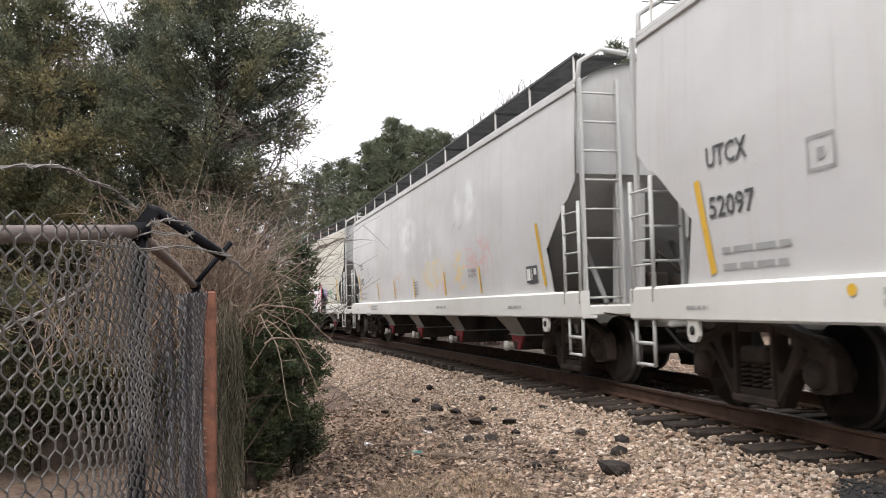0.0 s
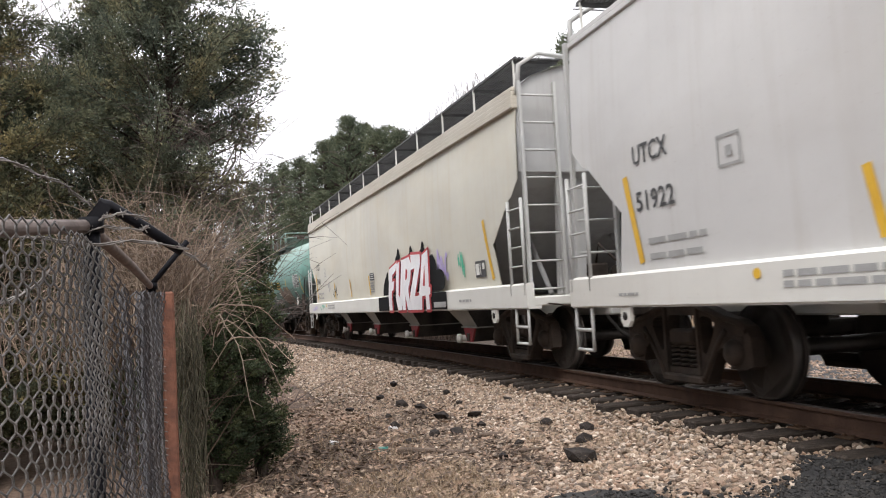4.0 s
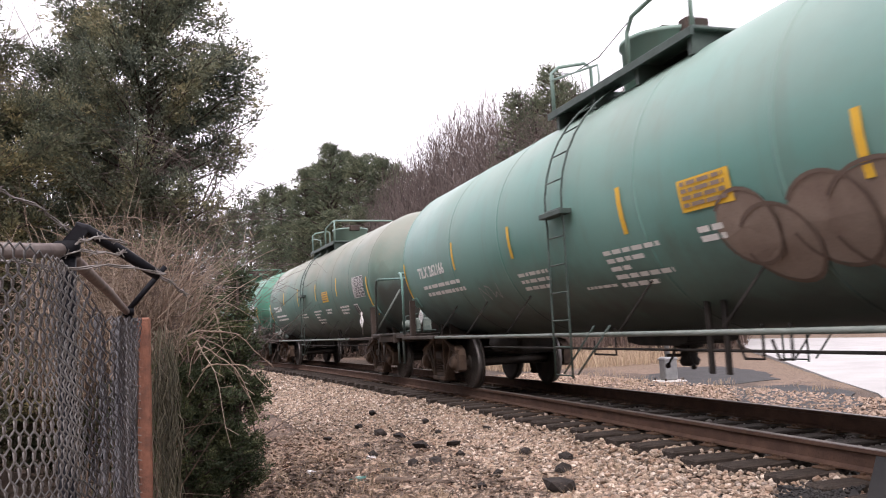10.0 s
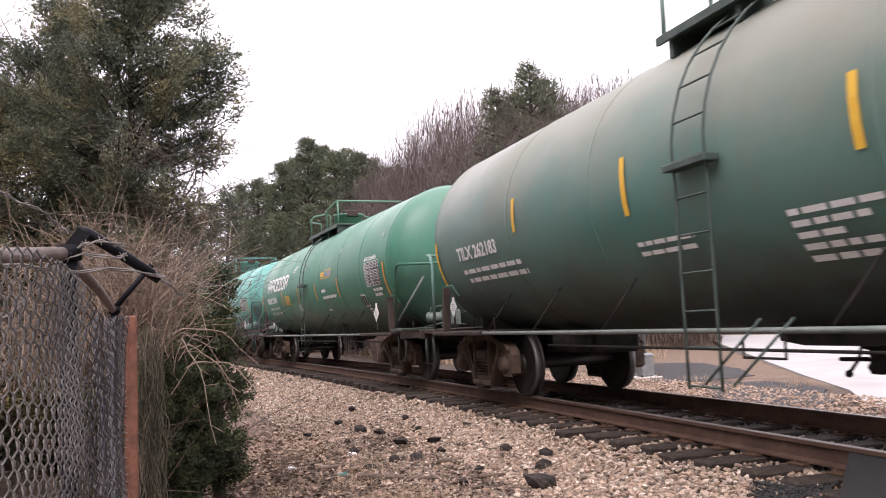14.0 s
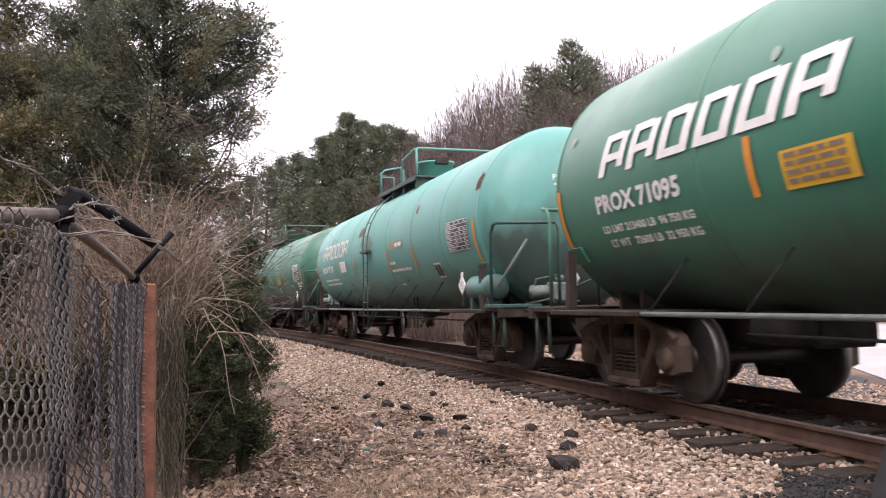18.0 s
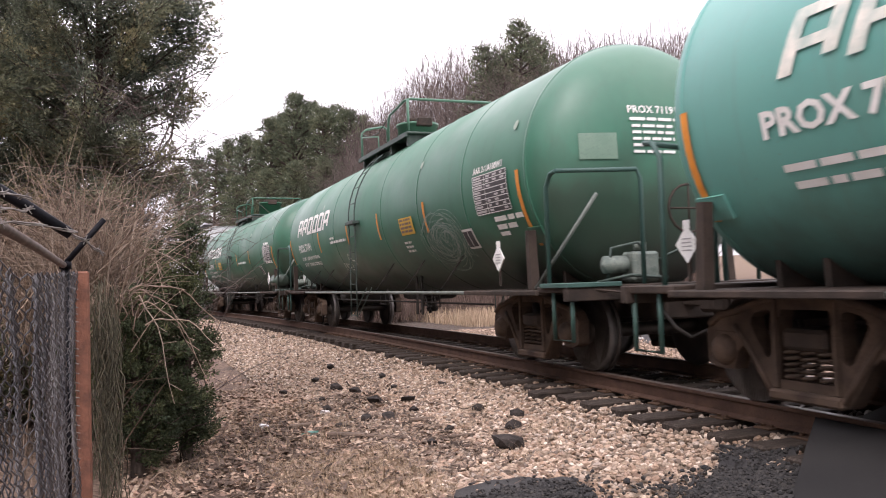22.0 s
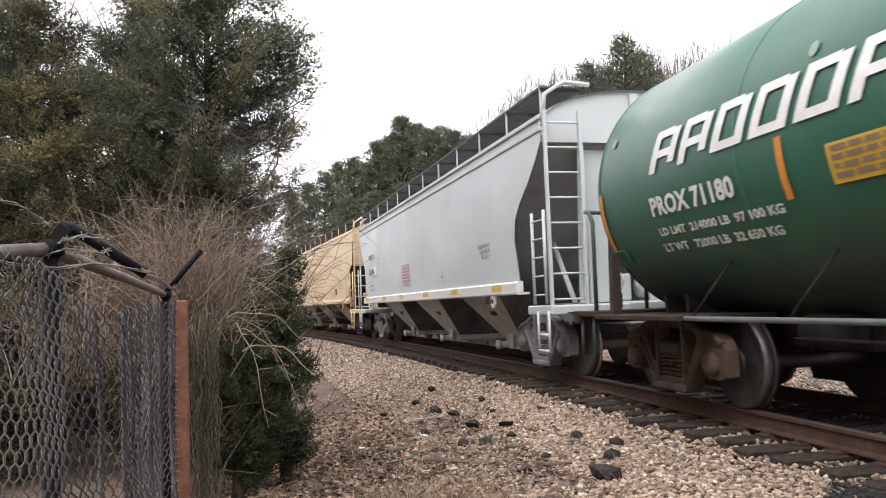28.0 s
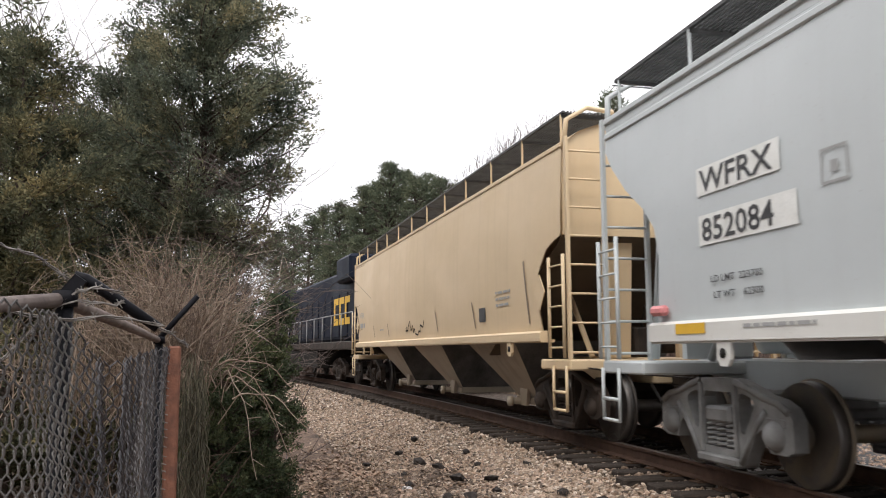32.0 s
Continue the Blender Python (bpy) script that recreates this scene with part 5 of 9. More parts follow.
M_railpipe = surf("grey_green_pipe", (0.10, 0.125, 0.11), (0.17, 0.19, 0.17), 6, 0.6, 0.2, 0.1)
M_railgreen = surf("dull_green_rail", (0.022, 0.065, 0.055), (0.038, 0.090, 0.076), 5, 0.6, 0, 0.1)
M_valve = surf("dusty_valve_paint", (0.10, 0.13, 0.115), (0.22, 0.25, 0.22), 9, 0.7, 0.1, 0.3)
M_darkiron = surf("dark_green_iron", (0.03, 0.05, 0.042), (0.06, 0.085, 0.072), 6, 0.6, 0.2, 0.1)


def tank(label, mat, dirt, platform_mat, extras):
    DY, LY, TS = extras.get("dome", 0.6), extras.get("ladder", 0.12), extras.get("top", 0.0)
    end_mat = extras.get("rails", platform_mat)
    car = thing("tank_car", label, "freight car", "freight train")
    g = Geo()
    prof = [(0.0, -TH - 0.62)]
    prof += [(TR * math.sin(t), -TH - 0.62 * math.cos(t)) for t in [math.pi / 2 * k / 9 for k in range(1, 10)]]
    prof += [(TR, y) for y in (-5.4, -3.5, -1.5, 0.5, 2.4, 4.3)]
    prof += [(TR * math.sin(t), TH + 0.62 * math.cos(t)) for t in [math.pi / 2 * k / 9 for k in range(9, 0, -1)]] + [(0.0, TH + 0.62)]
    g.lathe(prof, 72, "y")
    tall(g)
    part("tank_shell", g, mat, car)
    for y in (-TH, -5.42, -3.52, -1.50, 2.2, 4.4, TH):
        g = Geo()
        g.lathe([(TR - 0.01, y - 0.03), (TR + 0.006, y - 0.022), (TR + 0.006, y + 0.022), (TR - 0.01, y + 0.03)], 72, "y")
        tall(g)
        part("weld_seam", g, mat, car)
    # dome, its platform and railing
    g = Geo()
    dr = extras.get("dome_r", 0.42)
    g.lathe([(dr, 3.84), (dr, 4.40), (dr + 0.03, 4.40), (dr + 0.03, 4.45), (0.0, 4.47)], 32, "z", (0, DY, 0))
    dome = part("dome", g, platform_mat, car)
    g = Geo()
    g.box(-0.16, 0.16, DY - dr - 0.10, DY - dr + 0.07, 4.34, 4.52, 0.02)
    g.box(-0.26, 0.05, DY - 0.32, DY + 0.05, 4.46, 4.54, 0.02)
    part("dome_hinge", g, M_truckdk, dome)
    g = Geo()
    for sx in (-1, 1):
        g = Geo()
        g.box(min(sx * 1.0, sx * 0.68), max(sx * 1.0, sx * 0.68), TS - 1.62, TS + 1.66, 3.84, 3.88, 0.01)
        g.box(sx * 1.0 - 0.02, sx * 1.0 + 0.02, TS - 1.62, TS + 1.66, 3.78, 3.86)
        part("platform_walkway", g, M_darkiron, car)
    for y0, y1 in ((min(TS - 1.62, DY - 0.9), DY - 0.70), (DY + 0.70, max(TS + 1.66, DY + 0.9))):
        g = Geo()
        g.box(-0.68, 0.68, y0, y1, 3.84, 3.88, 0.01)
        part("platform_deck", g, M_darkiron, car)
    for y in (-1.5, -0.5, 0.5, 1.5):
        g = Geo()
        g.box(-0.95, 0.95, TS + y - 0.035, TS + y + 0.035, 3.62, 3.84)
        part("platform_beam", g, M_darkiron, car)
    g = Geo()
    g.tube([(x, TS + y, z) for x, y, z in ((-0.95, -0.35, 3.87), (-0.95, -0.36, 4.25), (-0.95, -0.48, 4.40), (-0.95, -1.42, 4.49), (-0.88, -1.54, 4.50), (0.88, -1.54, 4.50), (0.95, -1.42, 4.49), (0.95, -0.48, 4.40), (0.95, -0.36, 4.25), (0.95, -0.35, 3.87))], 0.026, 6)
    for sx in (-1, 1):
        g.tube([(sx * 0.93, TS - 1.53, 4.49), (sx * 0.93, TS - 1.53, 3.87)], 0.026, 6)
    part("safety_railing", g, platform_mat, car, "tubular safety railing")
    for sx in (-1, 1):
        g = Geo()
        g.tube([(sx * x, TS + 1.60, z) for x, z in ((0.95, 3.87), (0.95, 4.42), (0.85, 4.50), (0.45, 4.58), (0.36, 4.52), (0.35, 3.87))], 0.026, 6)
        g.tube([(sx * 0.95, TS + 1.60, 4.32), (sx * 0.95, TS + 0.34, 4.12), (sx * 0.95, TS + 0.33, 3.87)], 0.016, 5)
        part("safety_railing", g, platform_mat, car, "small tubular hoop")
    g = Geo()
    g.tube([(-0.95, TS + 1.58, 4.40), (-0.95, TS + 1.0, 4.22), (-0.95, TS + 0.3, 4.20), (-0.95, TS - 0.38, 4.36)], 0.009, 4)
    part("safety_chain", g, M_darkiron, car)
    # side ladder: upright beside the belly, then bent over the shell
    for sx in (-1, 1):
        xl, rl = sx * (TR + 0.085), TR + 0.10
        g = Geo()
        g.box(min(xl - 0.07, xl + 0.07), max(xl - 0.07, xl + 0.07), LY - 0.30, LY + 0.30, 2.30, 2.36, 0.005)
        ldr = part("side_ladder", g, M_darkiron, car, "narrow steel side ladder with a step plate")
        for yy in (LY - 0.22, LY + 0.22):
            g = Geo()
            pts = [(xl, yy, 0.45), (xl, yy, 1.1), (xl, yy, 2.2)]
            pts += [(sx * rl * math.cos(t), yy, TZ + rl * math.sin(t)) for t in [-0.06 + 0.15 * k for k in range(9)]]
            g.tube(pts, 0.013, 6)
            part("stile", g, M_darkiron, ldr)
        spots = [(xl, zz) for zz in (0.48, 0.80, 1.10, 1.42, 1.74, 2.06)]
        spots += [(sx * rl * math.cos(t), TZ + rl * math.sin(t)) for t in [-0.02 + 0.21 * k for k in range(6)]]
        for px, pz in spots:
            g = Geo()
            g.tube([(px, LY - 0.22, pz), (px, LY + 0.22, pz)], 0.010, 5)
            part("rung", g, M_darkiron, ldr)
        for yy in (LY - 0.85, LY - 0.5):
            g = Geo()
            g.tube([(xl, yy + 0.5, 0.50), (sx * 1.50, yy - 0.1, 1.02)], 0.012, 5)
            part("ladder_stay", g, M_darkiron, ldr)
        g = Geo()
        g.tube([(sx * 1.50, -5.5, 0.93), (sx * 1.50, 5.6, 0.93)], 0.025, 8)
        part("side_handrail", g, M_railpipe, car)
        for yy in (-4.6, -2.9, -1.2, 1.9, 3.6, 5.1):
            g = Geo()
            g.tube([(sx * 1.50, yy + 0.22, 0.93), (sx * 1.16, yy - 0.02, 1.50)], 0.012, 5)
            part("rail_stay", g, M_black, car)
    # stub sills, bolsters, end platforms and hoops
    for s in (-1, 1):
        g = Geo()
        g.box(-0.32, 0.32, min(s * 4.6, s * 8.3), max(s * 4.6, s * 8.3), 0.60, 0.94, 0.02)
        part("stub_sill", g, M_truckdk, car)
        g = Geo()
        for k in (-0.25, 0.25):
            yb = s * 6.8 + k
            ring = [(TR * math.sin(t), TZ - TB * math.cos(t)) for t in [-0.62 + 0.124 * q for q in range(11)]]
            g.prism([(-0.85, 0.70)] + ring + [(0.85, 0.70)], yb - 0.03, yb + 0.03, "y")
        part("saddle", g, dirt, car)
        g = Geo()
        g.box(-1.52, 1.52, min(s * 7.55, s * 8.30), max(s * 7.55, s * 8.30), 0.93, 1.00, 0.01)
        part("end_platform", g, M_truckdk, car)
        for x0, x1 in ((-1.55, -0.5), (0.5, 1.55)):
            g = Geo()
            g.box(x0, x1, min(s * 5.45, s * 7.6), max(s * 5.45, s * 7.6), 0.90, 0.96, 0.01)
            part("running_board", g, M_truckdk, car)
        g = Geo()
        g.box(-1.56, 1.56, min(s * 8.22, s * 8.32), max(s * 8.22, s * 8.32), 0.84, 1.00, 0.01)
        part("end_sill", g, M_truckdk, car)
        for sx in (-1, 1):
            g = Geo()
            x = sx * 1.46
            g.tube([(x, s * 7.75, 0.95), (x, s * 7.75, 2.10), (x, s * 7.86, 2.24), (x, s * 7.98, 2.26)], 0.026, 7)
            g.tube([(x, s * 7.98, 2.26), (sx * 0.6, s * 8.24, 2.26), (sx * 0.55, s * 8.24, 2.16), (sx * 0.55, s * 8.24, 0.95)], 0.026, 7)
            g.tube([(x, s * 8.24, 0.95), (x, s * 8.24, 0.42), (x, s * 7.84, 0.42), (x, s * 7.84, 1.0)], 0.024, 6)
            part("end_handrail", g, end_mat, car, "bent tubular end handrail")
        g = Geo()
        for sx in (-1, 1):
            g = Geo()
            g.prism([(s * 7.34, 0.96), (s * 7.22, 0.96), (s * 7.20, 1.66), (s * 7.28, 1.66)], min(sx * 1.36, sx * 1.46), max(sx * 1.36, sx * 1.46))
            part("tank_bracket", g, M_truckdk, car)
            g = Geo()
            ring = [(sx * (TR + q) * math.cos(t), TZ + (TB + q) * math.sin(t)) for q, ts in ((0.0, (-0.62, -0.55, -0.48)), (0.03, (-0.48, -0.55, -0.62))) for t in ts]
            g.prism(ring, s * 7.24 - 0.17, s * 7.24 + 0.17, "y")
            part("bracket_pad", g, extras.get("pad", platform_mat), car)
    # brake valve cluster on the near end
    g = Geo()
    g.box(-0.62, -0.28, -8.16, -7.90, 1.02, 1.36, 0.03)
    g.lathe([(0.0, -0.16), (0.10, -0.13), (0.10, 0.13), (0.0, 0.16)], 14, "x", (-0.80, -8.05, 1.22))
    g.lathe([(0.0, 1.36), (0.07, 1.38), (0.07, 1.46), (0.0, 1.48)], 12, "z", (-0.45, -8.03, 0))
    valve = part("brake_valve", g, M_valve, car, "dusty grey-green brake valve on the end platform")
    for pts in (((-0.9, -8.05, 1.02), (-0.88, -8.12, 1.40), (-0.55, -8.14, 1.46), (-0.34, -8.02, 1.32)), ((-1.0, -8.0, 1.03), (-0.7, -8.2, 1.10), (-0.2, -8.18, 1.06)), ((-0.3, -8.1, 1.25), (0.1, -8.16, 1.42), (0.5, -8.1, 1.05))):
        g = Geo()
        g.tube(pts, 0.018, 5)
        part("brake_pipe", g, M_darkiron, valve)
    g = Geo()
    g.tube([(-1.42, -7.35, 0.98), (-0.95, -7.98, 2.02)], 0.022, 6)
    part("end_stay", g, M_railpipe, car, "slanting grey stay across the tank head")
    g = Geo()
    ring = [(0.25 + 0.28 * math.cos(t), -8.02, 1.85 + 0.28 * math.sin(t)) for t in [k * math.pi / 8 for k in range(17)]]
    g.tube(ring, 0.016, 5)
    bw = part("brake_wheel", g, M_truckdk, car)
    for pts in (((-0.03, -8.02, 1.85), (0.53, -8.02, 1.85)), ((0.25, -8.02, 1.57), (0.25, -8.02, 2.13))):
        g = Geo()
        g.tube(pts, 0.012, 5)
        part("spoke", g, M_truckdk, bw)
    # painted nose of the platform
    g = Geo()
    g.box(-1.57, -0.9, -8.34, -7.72, 0.985, 1.035, 0.006)
    part("platform_plate", g, end_mat, car, "painted steel end plate")
    # bottom outlet, brake rod and brackets under the belly
    g = Geo()
    g.prism([(0.95, 1.20), (0.85, 0.79), (0.55, 0.75), (-0.25, 0.75), (-0.46, 0.79), (-0.60, 1.20)], -0.34, 0.34, "x")
    part("outlet_saddle", g, M_black, car)
    g = Geo()
    g.lathe([(0.0, 0.49), (0.10, 0.50), (0.125, 0.56), (0.10, 0.60), (0.10, 0.70), (0.17, 0.72), (0.17, 0.77)], 16, "z", (0, 0.03, 0))
    g.tube([(0.0, 0.10, 0.62), (0.0, 0.50, 0.61)], 0.022, 6)
    part("outlet_valve", g, M_black, car)
    for yy in (0.25, -0.28):
        g = Geo()
        g.tube([(-0.12, yy * 0.5, 0.74), (-0.14, yy * 0.62, 0.62), (-0.16, yy, 0.50)], 0.016, 5)
        g.lathe([(0.0, -0.035), (0.026, -0.024), (0.035, 0.0), (0.026, 0.024), (0.0, 0.035)], 10, "z", (-0.16, yy, 0.50))
        part("valve_leg", g, M_black, car)
    g = Geo()
    g.tube([(-0.9, -5.0, 0.74), (-0.9, 4.6, 0.74)], 0.016, 6)
    part("brake_rod", g, M_black, car)
    for yy in (-1.70, -1.96):
        g = Geo()
        g.box(-0.93, -0.90, yy - 0.035, yy + 0.035, 0.52, 1.22, 0.004)
        part("hanger_plate", g, M_black, car)
    for ya, yb in ((-2.10, -2.44), (-2.56, -2.80), (0.68, 0.15)):
        g = Geo()
        g.tube([(-0.9, ya, 0.84), (-0.9, ya - 0.08 * (1 if ya < 0 else 0), 0.67), (-0.9, yb, 0.67), (-0.9, yb, 0.98)], 0.014, 5)
        part("rod_bracket", g, M_black, car)
    g = Geo()
    g.box(-0.35, 0.35, 4.35, 4.75, 0.60, 1.06, 0.04)
    g.lathe([(0.0, -0.30), (0.15, -0.28), (0.15, 0.28), (0.0, 0.30)], 14, "y", (-0.60, 4.5, 0.80))
    part("brake_cylinder", g, M_black, car, "black brake cylinder and its housing")
    if extras.get("reservoir"):
        g = Geo()
        g.lathe([(0.0, -0.52), (0.16, -0.50), (0.21, -0.44), (0.21, 0.44), (0.16, 0.50), (0.0, 0.52)], 20, "y", (-1.26, -7.05, 1.30))
        g.box(-1.40, -1.16, -7.45, -7.35, 0.95, 1.15)
        g.box(-1.40, -1.16, -6.75, -6.65, 0.95, 1.15)
        part("air_reservoir", g, mat, car, "cylindrical air reservoir tank")
    coupler(car, 8.30, 0.55, M_truckdk)
    add_gear(car, 13.15, "rust")
    return car, tank_skin(0.014), tank_skin(0.022)


def data_sign(car, a1, a2, y0, y1, z0, z1, seed):
    panel(car, a1, y0, y1, z0, z1, M_letterk, "data_panel", "black stencil data panel with white rows", nu=4, nv=8)
    rr = random.Random(seed)
    gt = Geo()
    h, w = z1 - z0, y0 - y1
    for k in range(9):
        g = Geo()
        z = z0 + h * k / 8
        a2.rect(g, y0, y1, z - 0.005, z + 0.005, 4, 1)
        part("panel_ruling", g, M_letterw, car, "white ruled line of the panel")
    for yy in (y0, y1, y0 - w * 0.37):
        g = Geo()
        a2.rect(g, yy + 0.006, yy - 0.006, z0, z1, 1, 6)
        part("panel_ruling", g, M_letterw, car, "white ruled line of the panel")
    for k in range(8):
        z = z0 + h * (k + 0.28) / 8
        a2.rect(gt, y0 - 0.03, y0 - 0.03 - w * rr.uniform(0.16, 0.30), z, z + h * 0.055, 2, 1)
        for c in (0.42, 0.62, 0.83):
            if rr.random() < 0.85:
                a2.rect(gt, y0 - w * c, y0 - w * (c + rr.uniform(0.06, 0.12)), z, z + h * 0.055)
    part("stencil", gt, M_dullwhite, car, "dull white small print")["kind"] = "stuff"


M_dullwhite = surf("dull_white_print", (0.42, 0.41, 0.40), (0.50, 0.48, 0.47), 8, 0.6, 0, 0.0)


def tank_marks(car, a1, a2, k, o):
    stripe(car, a1, -7.16, 2.36, -7.16, 1.52, 0.085, o["tick"], "painted hoop stripe")
    stripe(car, a1, 7.30, 2.36, 7.30, 1.54, 0.085, o["tick"], "painted hoop stripe")
    for y, z0, z1 in o["ticks"]:
        stripe(car, a1, y, z1, y, z0, 0.085, o["tick"], "painted tick stripe")
    data_sign(car, a1, a2, -5.85, -6.88, 1.96, 2.45, k)
    q0 = o["box"]
    panel(car, a1, q0, q0 - 0.38, 1.55, 1.82, M_letterw, "test_panel", "black test panel with a pale border", nv=4)
    g = Geo()
    a2.rect(g, q0 - 0.03, q0 - 0.18, 1.58, 1.79, 1, 3), a2.rect(g, q0 - 0.20, q0 - 0.35, 1.58, 1.79, 1, 3)
    part("stencil", g, M_letterk, car, "black fields of the panel")
    rr = random.Random(k)
    small_print(car, a1, k, o["print"], M_letterw, "white stencilled print")
    # diamond placards in their holders
    for yy in (-6.45, 8.05):
        g = Geo()
        x = -1.46 if yy < 0 else -1.0
        g.prism([(yy - 0.17, 1.36), (yy, 1.19), (yy + 0.17, 1.36), (yy, 1.53)], x - 0.012, x)
        g.box(x - 0.012, x, yy - 0.045, yy + 0.045, 1.50, 1.58)
        pl = part("placard", g, M_letterw, car, "white diamond hazard placard")
        g = Geo()
        for q in range(4):
            g.box(x - 0.016, x - 0.013, yy - 0.07, yy + 0.07, 1.30 + q * 0.035, 1.312 + q * 0.035)
        part("stencil", g, M_lettergr, pl)
        g = Geo()
        g.box(x, x + 0.02, yy - 0.02, yy + 0.02, 1.02, 1.22)
        part("placard_post", g, M_truckdk, car)
    if "num" in o:
        lettering(car, a1, [(o["num"][0], o.get("numy", 6.38), o.get("numz", 2.03), 0.255, o["num"][1])], M_letterw, "white reporting mark and number")
    # stencils on the near head
    g = Geo()

    def head(u, v):
        r = math.hypot(u, (v - TZ) * TR / TB)
        s = min(0.999, r / TR)
        return (u, -TH - 0.62 * math.sqrt(1 - s * s) - 0.014, v)

    hs = Skin(lambda u, v: head(-u, v))
    hs.text(g, o["head"], 0.46, 2.96, 0.125, 1.0)
    hs.bars(g, rr, 0.44, 2.87, 0.6, 0.035)
    for q in range(5):
        hs.bars(g, rr, 0.42, 2.79 - 0.075 * q, 0.55, 0.032)
    part("lettering", g, M_letterw, car, "white stencil on the tank head")["kind"] = "stuff"


def brand_blocks(car, a1, mat, y0=6.24, y1=2.72, z0=2.40, z1=2.83):
    """A row of six slanted hollow block shapes."""
    n, gap, w = 6, 0.10, 0.13
    step = (y0 - y1 + gap) / n
    h = z1 - z0
    for i in range(n):
        g = Geo()
        a = y0 - i * step
        b = a - step + gap

        def bar(u0, u1, v0, v1):
            m = max(1, int((v1 - v0) / 0.06))
            pts, fs = [], []
            for j in range(m + 1):
                v = v0 + (v1 - v0) * j / m
                sl = 0.16 * (v - z0) / h
                pts += [(u0 - sl, v), (u1 - sl, v)]
            for j in range(m):
                fs.append((2 * j, 2 * j + 1, 2 * j + 3, 2 * j + 2))
            a1.put(g, pts, fs)
        bar(a, a - w, z0, z1)
        bar(b + w, b, z0 + (0.15 * h if i in (0, 1, 5) else 0), z1 - 0.02)
        bar(a - w, b + w, z1 - 0.08, z1)
        bar(a - w, b + w, z0 + (0.34 * h if i in (0, 1, 5) else 0), z0 + (0.34 * h if i in (0, 1, 5) else 0) + 0.075)
        part("brand_shape", g, mat, car, "white slanted block shape")


def orange_sign(car, a1, a2, y0, y1, z0, z1, seed):
    panel(car, a1, y0, y1, z0, z1, M_yellow, "notice_panel", "orange-yellow notice panel", nv=4)
    small_print(car, a2, seed, [(y0 - 0.05, z0 + (z1 - z0) * (0.14 + 0.22 * q), (y0 - y1) - 0.12, 0.035) for q in range(4)], M_brownspray, "small dark print on the notice")


BASE_PRINT = [(6.3, 1.82, 2.1, 0.06), (6.2, 1.69, 2.1, 0.06)]
M_rustspot = surf("orange_rust", (0.26, 0.10, 0.045), (0.17, 0.075, 0.045), 12, 0.85, 0, 0.2)
M_drab = surf("drab_stain", (0.125, 0.225, 0.175), (0.165, 0.225, 0.16), 3, 0.7, 0, 0.0)
M_chalk = surf("chalky_marks", (0.15, 0.24, 0.19), (0.32, 0.36, 0.33), 9, 0.8, 0, 0.0)
M_brownedge = surf("dark_brown_line", (0.12, 0.088, 0.070), (0.15, 0.112, 0.09), 5, 0.75, 0, 0.0)
tank_a, a1, a2 = tank("faded teal tank car with brown painted-out graffiti", M_t1, M_truckdk, M_t1, dict(dome=0.0, top=-0.3, dome_r=0.55))
tank_marks(tank_a, a1, a2, 101, dict(box=-5.60, tick=M_yellow, ticks=[(-1.21, 1.96, 2.38), (-4.32, 1.94, 2.35), (1.79, 2.0, 2.38), (4.25, 2.05, 2.45)], num=("TILX 262166", 1.15), head="TILX 262166", print=BASE_PRINT + [(-0.60, 1.77 - 0.085 * q, 1.1 - 0.35 * (q % 3), 0.045) for q in range(5)] + [(1.85, 1.72, 0.95, 0.045), (1.85, 1.63, 0.95, 0.045), (1.85, 1.54, 0.8, 0.045), (-2.35, 1.80, 0.35, 0.05), (-2.35, 1.72, 0.35, 0.05), (0.2, 1.45, 0.7, 0.03)]))
orange_sign(tank_a, a1, a2, -2.24, -2.97, 1.99, 2.27, 1)
rng = random.Random(77)
g = Geo()
for cy, cz, ry, rz in ((-2.98, 1.78, 0.36, 0.30), (-3.25, 1.62, 0.40, 0.30), (-3.86, 1.72, 0.40, 0.33), (-4.35, 1.66, 0.52, 0.38)):
    g = Geo()
    a1.blob(g, cy, cz, ry, rz, rng, 26, 0.05)
    part("graffiti", g, M_brownspray, tank_a, "brown painted-out bubble graffiti")
g = Geo()
for cy, cz, ry, rz in ((-2.98, 1.78, 0.36, 0.30), (-3.25, 1.62, 0.40, 0.30), (-3.86, 1.72, 0.40, 0.33), (-4.35, 1.66, 0.52, 0.38)):
    g = Geo()
    a2.stroke(g, [(cy + ry * math.cos(t), cz + rz * math.sin(t)) for t in [0.6 + k * 0.22 for k in range(26)]], 0.03)
    part("graffiti_edge", g, M_brownedge, tank_a, "dark outline of the graffiti")
g = Geo()
scrawl(a1, g, 3.55, 1.45, 0.9, 0.32, 12, 0.02, 78)
part("scrawl", g, M_lettergr, tank_a, "thin white scratched tag")

